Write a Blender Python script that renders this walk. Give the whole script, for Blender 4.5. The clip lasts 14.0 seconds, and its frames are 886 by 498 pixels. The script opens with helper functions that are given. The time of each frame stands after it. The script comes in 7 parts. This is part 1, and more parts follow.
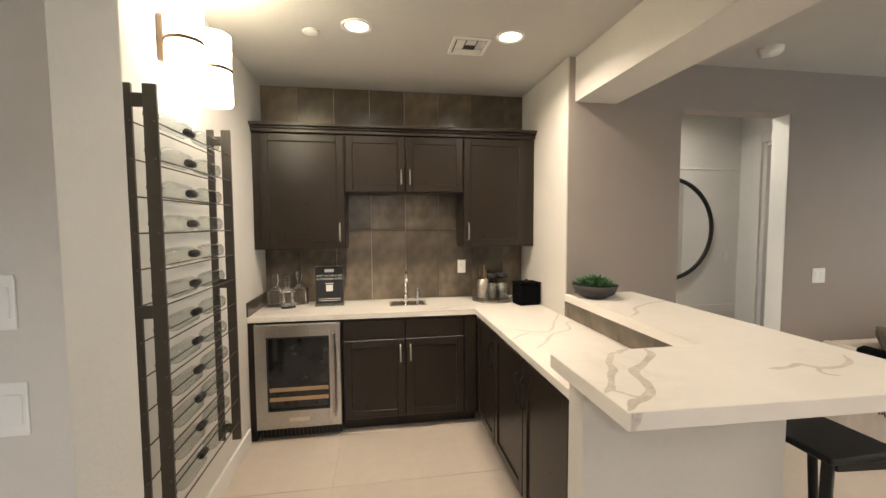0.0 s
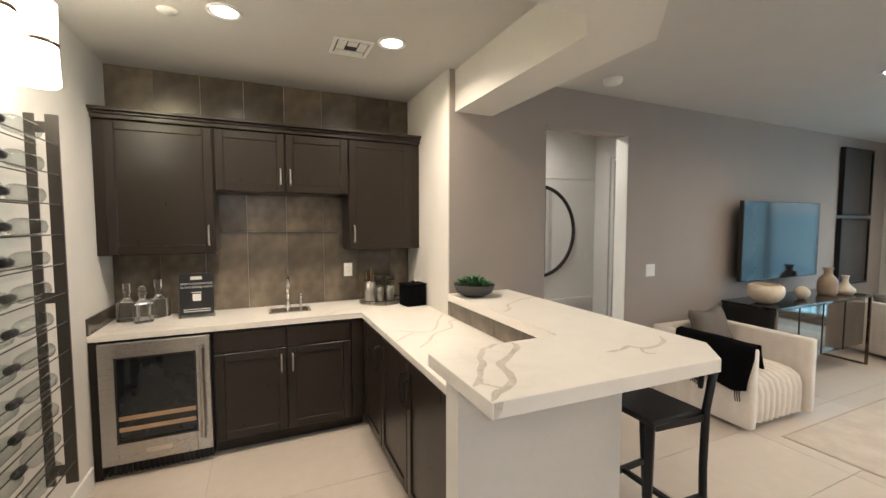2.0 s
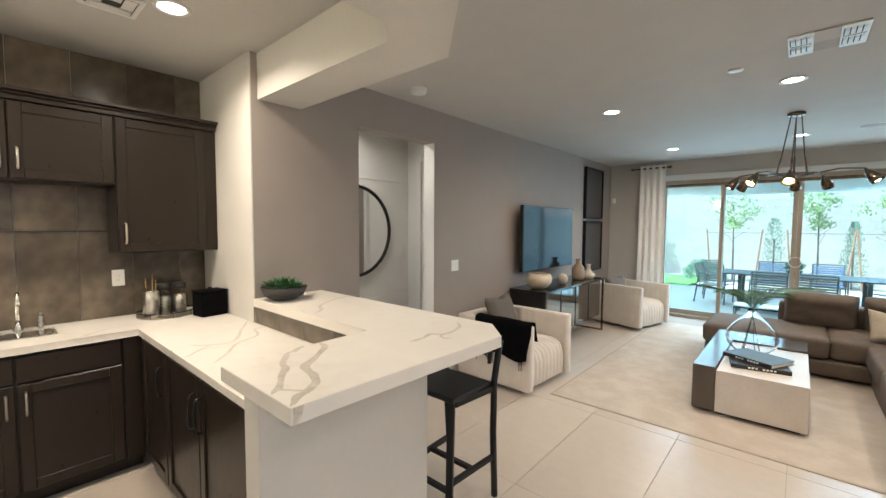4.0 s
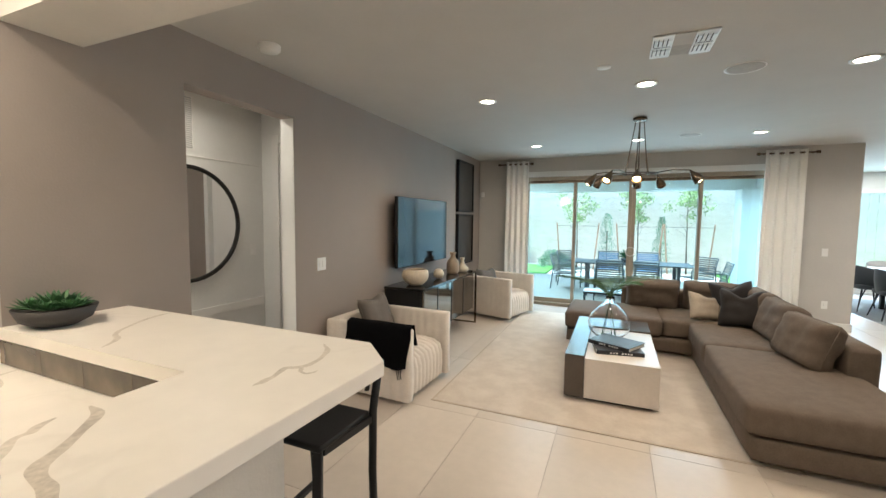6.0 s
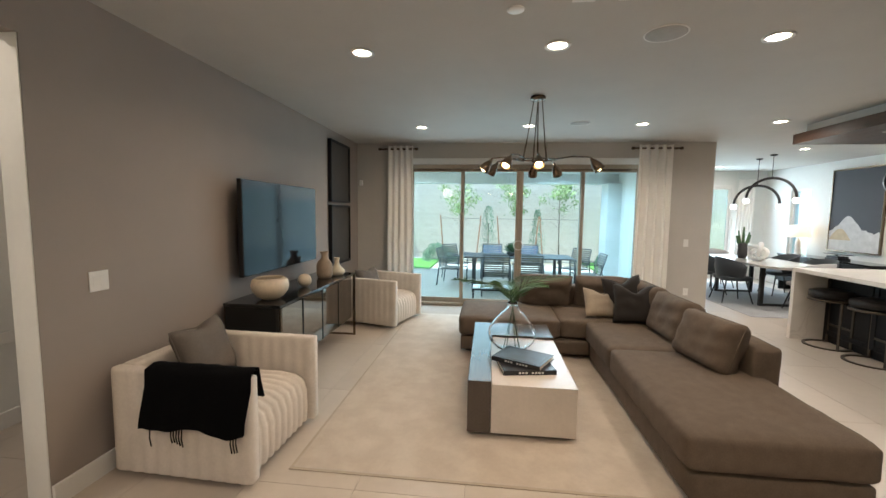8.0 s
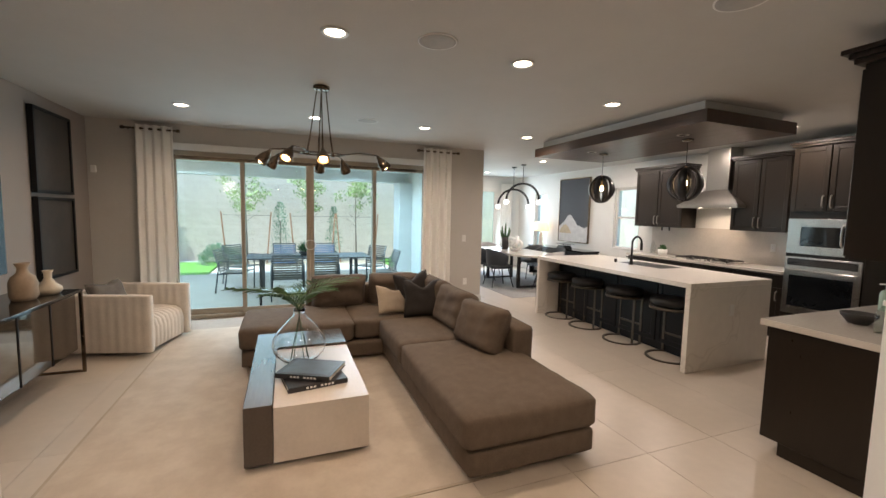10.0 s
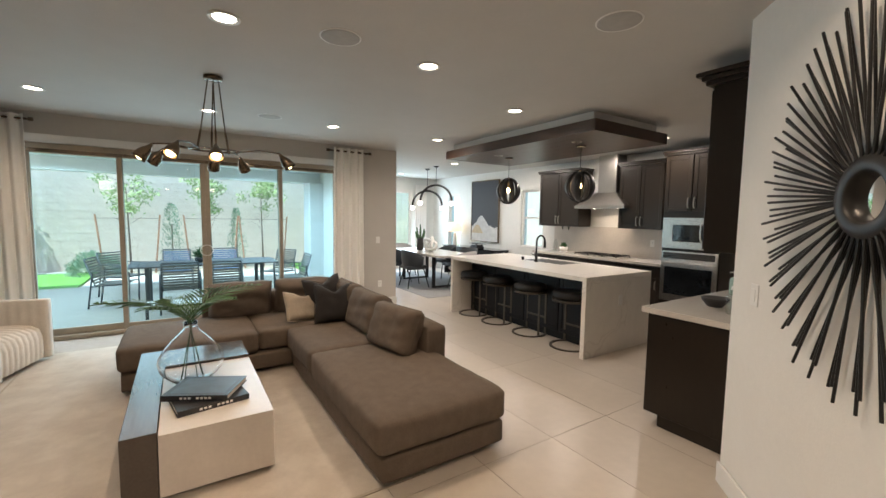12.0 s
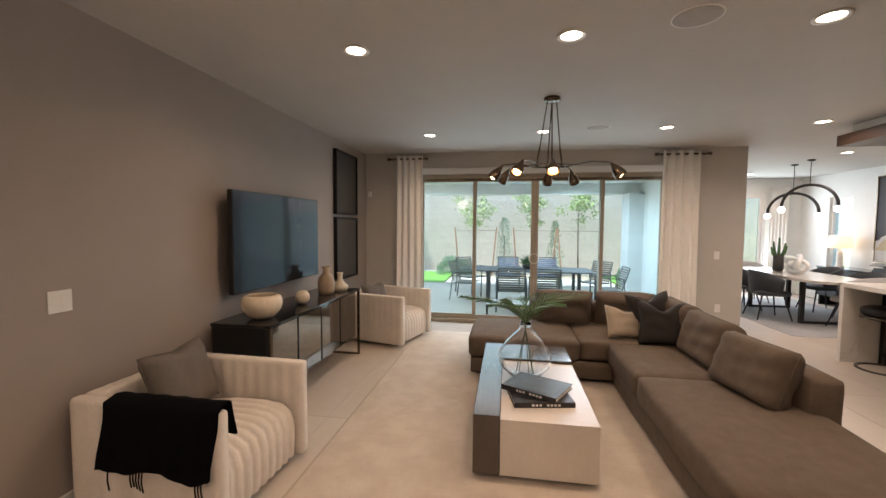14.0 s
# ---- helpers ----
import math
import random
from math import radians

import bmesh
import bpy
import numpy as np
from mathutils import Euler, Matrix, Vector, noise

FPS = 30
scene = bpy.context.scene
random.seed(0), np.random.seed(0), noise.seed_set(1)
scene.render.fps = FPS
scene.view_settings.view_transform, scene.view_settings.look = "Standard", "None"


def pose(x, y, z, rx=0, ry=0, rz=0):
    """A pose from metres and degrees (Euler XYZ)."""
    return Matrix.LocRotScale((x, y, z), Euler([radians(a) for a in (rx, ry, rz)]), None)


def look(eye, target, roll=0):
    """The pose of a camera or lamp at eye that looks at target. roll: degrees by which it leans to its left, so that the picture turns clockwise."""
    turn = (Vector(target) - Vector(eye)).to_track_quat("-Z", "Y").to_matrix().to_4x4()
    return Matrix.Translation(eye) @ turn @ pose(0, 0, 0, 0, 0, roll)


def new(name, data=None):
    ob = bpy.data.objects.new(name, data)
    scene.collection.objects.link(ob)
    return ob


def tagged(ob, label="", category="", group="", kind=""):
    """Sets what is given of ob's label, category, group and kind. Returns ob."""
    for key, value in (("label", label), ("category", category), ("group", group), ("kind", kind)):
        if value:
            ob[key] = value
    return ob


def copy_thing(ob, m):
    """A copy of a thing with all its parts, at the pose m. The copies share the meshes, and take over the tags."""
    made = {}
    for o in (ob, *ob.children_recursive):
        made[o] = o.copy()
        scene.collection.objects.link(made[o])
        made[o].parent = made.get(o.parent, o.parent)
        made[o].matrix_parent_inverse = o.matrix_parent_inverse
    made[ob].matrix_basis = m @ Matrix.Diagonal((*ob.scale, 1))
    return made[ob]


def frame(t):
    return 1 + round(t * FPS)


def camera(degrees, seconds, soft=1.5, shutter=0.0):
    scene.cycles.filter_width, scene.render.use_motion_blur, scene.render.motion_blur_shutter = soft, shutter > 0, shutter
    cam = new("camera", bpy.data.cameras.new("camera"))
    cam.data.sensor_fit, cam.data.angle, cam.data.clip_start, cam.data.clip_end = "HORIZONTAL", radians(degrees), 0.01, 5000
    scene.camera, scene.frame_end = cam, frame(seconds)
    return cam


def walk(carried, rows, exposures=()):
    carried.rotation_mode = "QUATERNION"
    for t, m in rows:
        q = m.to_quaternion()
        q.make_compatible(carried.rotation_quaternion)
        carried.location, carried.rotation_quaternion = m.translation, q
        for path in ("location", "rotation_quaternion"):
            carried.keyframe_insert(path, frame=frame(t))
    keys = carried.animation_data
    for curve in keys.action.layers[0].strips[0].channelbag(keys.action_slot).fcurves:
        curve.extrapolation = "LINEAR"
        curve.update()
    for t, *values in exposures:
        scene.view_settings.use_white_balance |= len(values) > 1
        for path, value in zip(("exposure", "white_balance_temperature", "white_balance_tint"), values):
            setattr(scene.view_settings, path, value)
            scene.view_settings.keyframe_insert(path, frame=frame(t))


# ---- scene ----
cam = camera(95.1, 14.0)
PATH = [
    (0, (-0.348, 0.341, 1.572), (-0.033, 2.312, 1.447), -0.3),
    (0.5, (-0.337, 0.341, 1.572), (0.053, 2.299, 1.456), -0.3),
    (1, (-0.327, 0.339, 1.573), (0.182, 2.272, 1.462), -0.2),
    (1.5, (-0.309, 0.31, 1.59), (0.335, 2.199, 1.464), -0.1),
    (2, (-0.299, 0.303, 1.59), (0.515, 2.126, 1.466), -0.0),
    (2.5, (-0.284, 0.286, 1.58), (0.701, 2.022, 1.465), 0.1),
    (3, (-0.264, 0.275, 1.575), (0.9, 1.897, 1.462), 0.1),
    (3.5, (-0.247, 0.27, 1.576), (1.094, 1.749, 1.461), 0.2),
    (4, (-0.242, 0.264, 1.574), (1.258, 1.582, 1.457), 0.3),
    (6.5, (0.281, 0.629, 1.57), (2.16, 1.298, 1.423), 0.7),
    (7, (0.503, 0.7, 1.577), (2.419, 1.256, 1.433), 0.7),
    (7.5, (0.773, 0.724, 1.587), (2.722, 1.148, 1.433), 0.7),
    (8, (0.996, 0.779, 1.565), (2.976, 1.002, 1.388), 0.8),
    (8.5, (1.132, 0.778, 1.576), (3.123, 0.744, 1.386), 0.9),
    (9, (1.175, 0.736, 1.58), (3.143, 0.435, 1.395), 1.1),
    (11.5, (1.17, 0.606, 1.584), (2.862, -0.448, 1.417), 1.0),
    (12, (1.17, 0.598, 1.582), (2.842, -0.486, 1.42), 0.9),
    (12.5, (1.186, 0.586, 1.582), (2.902, -0.431, 1.426), 0.9),
    (13, (1.232, 0.578, 1.57), (3.069, -0.202, 1.432), 0.9),
    (13.5, (1.262, 0.615, 1.569), (3.231, 0.291, 1.437), 0.8),
    (14, (1.314, 0.711, 1.558), (3.286, 1.023, 1.441), 0.4),
]

EXPOSURES = [(0.0, 1.8, 5950, 10), (3.0, 1.8, 5650, 9), (6.3, 1.68, 5950, 9), (7.0, 1.42, 6050, 9), (8.0, 1.33, 6300, 13), (9.0, 1.2, 6900, 22), (11.5, 1.26, 6400, 14), (12.5, 1.30, 6550, 16), (13.4, 1.22, 6400, 12), (14.0, 1.18, 7050, 25)]
walk(cam, [(t, look(eye, target, roll)) for t, eye, target, roll in PATH], EXPOSURES)

# ---- light ----
world = bpy.data.worlds.new("world")
scene.world = world
world.use_nodes = True
wn = world.node_tree.nodes
sky = wn.new("ShaderNodeTexSky")
sky.sky_type, sky.sun_disc = "NISHITA", False
sky.sun_elevation, sky.sun_rotation = radians(67), radians(334)
world.node_tree.links.new(sky.outputs[0], wn["Background"].inputs[0])
wn["Background"].inputs[1].default_value = 0.15

sun_data = bpy.data.lights.new("sun", "SUN")
sun_data.energy, sun_data.angle, sun_data.color = 5.0, radians(0.5), (1.0, 0.95, 0.88)
sun = new("sun", sun_data)
sun.matrix_world = look((0, 0, 0), (0.17, -0.35, -0.92))

CEIL = 2.70
WARM = (1.0, 0.80, 0.58)
BAR_LIGHTS = [(-0.45, 2.77), (0.46, 2.77)]
# The row at y -5.0 is unseen too, added to brighten the kitchen cabinets.
# The two at x 1.75 are unseen, added to brighten the diagonal wall.
ROOM_LIGHTS = [(1.75, 0.35), (1.75, -0.85), (3.92, 1.71), (3.90, 0.35), (3.87, -1.0), (6.45, 1.70), (6.42, 0.30), (6.38, -1.08), (4.44, -2.40), (6.32, -2.62), (8.4, -4.35), (11.0, -4.4), (4.3, -5.0), (5.8, -5.0), (7.2, -5.0)]


def area_lamp(name, m, power, w, h, colour, spread=180, shape="RECTANGLE"):
    d = bpy.data.lights.new(name, "AREA")
    d.shape, d.size, d.size_y, d.energy, d.color, d.spread = shape, w, h, power, colour, radians(spread)
    ob = new(name, d)
    ob.matrix_world = m
    return ob


for x, y in BAR_LIGHTS:
    area_lamp("downlight_lamp", pose(x, y, CEIL - 0.012), 5.6, 0.14, 0.14, WARM, 150, "DISK")
for x, y in ROOM_LIGHTS:
    area_lamp("downlight_lamp", pose(x, y, CEIL - 0.012), 4 if y > -3 else 9, 0.14, 0.14, WARM if y > -2 else (1.0, 0.90, 0.78), 150 if y > -3 else 178, "DISK")
PATIO_LIGHTS = [(9.0, 2.6), (9.0, -0.9), (11.0, 2.6), (11.0, -0.9)]
for x, y in PATIO_LIGHTS:
    area_lamp("downlight_lamp", pose(x, y, 2.605), 28, 0.14, 0.14, (0.70, 0.88, 1.0), 160, "DISK")
area_lamp("window_light", look((7.95, 0.25, 1.2), (0, 0.25, -0.6)), 20, 3.7, 2.3, (0.76, 0.92, 1.0), 160)
area_lamp("dining_window_light", look((11.9, -4.9, 1.3), (0, -4.9, 0.8)), 28, 1.6, 2.2, (0.66, 0.87, 1.0), 170)
area_lamp("hall_light", pose(2.2, 3.6, CEIL - 0.02), 4.2, 0.2, 0.2, (1.0, 0.86, 0.68), 170, "DISK")
# Unseen fill lamp with no fixture, added to brighten the entry walls and bar front.
area_lamp("entry_light", pose(-1.2, -1.6, CEIL - 0.02), 15, 0.3, 0.3, (1.0, 0.95, 0.90), 170, "DISK")


# ---- materials ----
def material(name, colour, rough=0.5, metal=0.0, grain=0.06, scale=20.0, big=0.05, bump=0.0, bump_scale=60.0, stretch=(1, 1, 1), random_piece=0.0, emit=0.0, emit_colour=None, coat=0.0, sheen=0.0, second=None, spec=0.5):
    """A principled surface with two scales of variation, fine relief and, for pieces, a random shift of brightness."""
    m = bpy.data.materials.new(name)
    m.use_nodes = True
    n, l = m.node_tree.nodes, m.node_tree.links
    b = n["Principled BSDF"]
    tc, mp = n.new("ShaderNodeTexCoord"), n.new("ShaderNodeMapping")
    mp.inputs["Scale"].default_value = stretch
    l.new(tc.outputs["Object"], mp.inputs[0])
    fine, coarse = n.new("ShaderNodeTexNoise"), n.new("ShaderNodeTexNoise")
    fine.inputs["Scale"].default_value, fine.inputs["Detail"].default_value = scale, 6
    coarse.inputs["Scale"].default_value, coarse.inputs["Detail"].default_value = scale / 9, 3
    l.new(mp.outputs[0], fine.inputs[0]), l.new(mp.outputs[0], coarse.inputs[0])

    def ranged(socket, amount):
        r = n.new("ShaderNodeMapRange")
        r.inputs["From Min"].default_value, r.inputs["From Max"].default_value = 0.3, 0.7
        r.inputs["To Min"].default_value, r.inputs["To Max"].default_value = 1 - amount, 1 + amount
        l.new(socket, r.inputs[0])
        return r.outputs[0]

    def times(a, c):
        x = n.new("ShaderNodeMath")
        x.operation = "MULTIPLY"
        l.new(a, x.inputs[0]), l.new(c, x.inputs[1])
        return x.outputs[0]

    value = times(ranged(fine.outputs[0], grain), ranged(coarse.outputs[0], big))
    if random_piece:
        info, r = n.new("ShaderNodeObjectInfo"), n.new("ShaderNodeMapRange")
        r.inputs["To Min"].default_value, r.inputs["To Max"].default_value = 1 - random_piece, 1 + random_piece
        l.new(info.outputs["Random"], r.inputs[0])
        value = times(value, r.outputs[0])
    base = n.new("ShaderNodeRGB")
    base.outputs[0].default_value = (*colour, 1)
    out = base.outputs[0]
    if second:
        mix, ramp = n.new("ShaderNodeMix"), n.new("ShaderNodeValToRGB")
        mix.data_type = "RGBA"
        ramp.color_ramp.elements[0].position, ramp.color_ramp.elements[1].position = 0.42, 0.62
        l.new(coarse.outputs[0], ramp.inputs[0]), l.new(ramp.outputs[0], mix.inputs[0])
        l.new(out, mix.inputs["A"])
        mix.inputs["B"].default_value = (*second, 1)
        out = mix.outputs["Result"]
    v = n.new("ShaderNodeVectorMath")
    v.operation = "SCALE"
    l.new(out, v.inputs[0]), l.new(value, v.inputs["Scale"])
    l.new(v.outputs[0], b.inputs["Base Color"])
    b.inputs["Metallic"].default_value, b.inputs["Coat Weight"].default_value, b.inputs["Sheen Weight"].default_value = metal, coat, sheen
    b.inputs["Specular IOR Level"].default_value = spec
    r = n.new("ShaderNodeMapRange")
    r.inputs["To Min"].default_value, r.inputs["To Max"].default_value = rough * 0.82, min(1, rough * 1.18)
    l.new(fine.outputs[0], r.inputs[0]), l.new(r.outputs[0], b.inputs["Roughness"])
    if bump:
        bt, bn = n.new("ShaderNodeTexNoise"), n.new("ShaderNodeBump")
        bt.inputs["Scale"].default_value, bt.inputs["Detail"].default_value = bump_scale, 4
        bn.inputs["Strength"].default_value, bn.inputs["Distance"].default_value = bump, 0.004
        l.new(mp.outputs[0], bt.inputs[0]), l.new(bt.outputs[0], bn.inputs["Height"]), l.new(bn.outputs[0], b.inputs["Normal"])
    if emit:
        b.inputs["Emission Color"].default_value, b.inputs["Emission Strength"].default_value = (*(emit_colour or colour), 1), emit
    return m


def clear_glass(name, colour=(1, 1, 1), rough=0.0, thin=False):
    m = bpy.data.materials.new(name)
    m.use_nodes = True
    n, l = m.node_tree.nodes, m.node_tree.links
    b = n["Principled BSDF"]
    b.inputs["Base Color"].default_value = (*colour, 1)
    b.inputs["Roughness"].default_value, b.inputs["Transmission Weight"].default_value, b.inputs["IOR"].default_value = rough, 1.0, 1.45
    if thin:
        clear, gloss, mix, f = n.new("ShaderNodeBsdfTransparent"), n.new("ShaderNodeBsdfGlossy"), n.new("ShaderNodeMixShader"), n.new("ShaderNodeLayerWeight")
        p, r = n.new("ShaderNodeMath"), n.new("ShaderNodeMapRange")
        p.operation, p.inputs[1].default_value = "POWER", 3.5
        r.inputs["To Min"].default_value, r.inputs["To Max"].default_value = 0.04, 0.75
        clear.inputs[0].default_value, gloss.inputs["Roughness"].default_value, f.inputs[0].default_value = (*colour, 1), 0.01, 0.5
        l.new(f.outputs["Facing"], p.inputs[0]), l.new(p.outputs[0], r.inputs[0]), l.new(r.outputs[0], mix.inputs[0])
        l.new( clear.outputs[0], mix.inputs[1]), l.new(gloss.outputs[0], mix.inputs[2])
        l.new(mix.outputs[0], n["Material Output"].inputs[0])
    return m


def quartz(name, strength):
    """White quartz with broad soft grey-brown veins."""
    m = material(name, (0.74, 0.70, 0.64), 0.3, grain=0.03, scale=9, big=0.03)
    n, l = m.node_tree.nodes, m.node_tree.links
    b = n["Principled BSDF"]
    old = b.inputs["Base Color"].links[0].from_socket

    def calc(op, a, c=None, value=0.0):
        x = n.new("ShaderNodeMath")
        x.operation = op
        l.new(a, x.inputs[0])
        if c:
            l.new(c, x.inputs[1])
        else:
            x.inputs[1].default_value = value
        return x.outputs[0]

    tc, warp, fine, gate, dot, band, gr, mix = n.new("ShaderNodeTexCoord"), n.new("ShaderNodeTexNoise"), n.new("ShaderNodeTexNoise"), n.new("ShaderNodeTexNoise"), n.new("ShaderNodeVectorMath"), n.new("ShaderNodeMapRange"), n.new("ShaderNodeMapRange"), n.new("ShaderNodeMix")
    for tex, size, detail in ((warp, 1.6, 2), (fine, 9.0, 3), (gate, 1.3, 1)):
        tex.inputs["Scale"].default_value, tex.inputs["Detail"].default_value = size, detail
        l.new(tc.outputs["Object"], tex.inputs[0])
    dot.operation, dot.inputs[1].default_value = "DOT_PRODUCT", (1.1, 0.95, 1.1)
    l.new(tc.outputs["Object"], dot.inputs[0])
    u = calc("ADD", calc("ADD", calc("MULTIPLY", warp.outputs[0], value=1.5), calc("MULTIPLY", fine.outputs[0], value=0.16)), dot.outputs["Value"])
    near = calc("PINGPONG", u, value=0.5)
    twin = calc("ABSOLUTE", calc("SUBTRACT", near, value=0.045))
    band.inputs["From Min"].default_value, band.inputs["From Max"].default_value = 0.004, 0.022
    band.inputs["To Min"].default_value, band.inputs["To Max"].default_value = strength, 0.0
    gr.inputs["From Min"].default_value, gr.inputs["From Max"].default_value = 0.38, 0.47
    l.new(twin, band.inputs[0]), l.new(gate.outputs[0], gr.inputs[0])
    vein = calc("MULTIPLY", band.outputs[0], gr.outputs[0])
    mix.data_type = "RGBA"
    l.new(vein, mix.inputs[0]), l.new(old, mix.inputs["A"])
    mix.inputs["B"].default_value = (0.40, 0.35, 0.29, 1)
    l.new(mix.outputs["Result"], b.inputs["Base Color"])
    return m


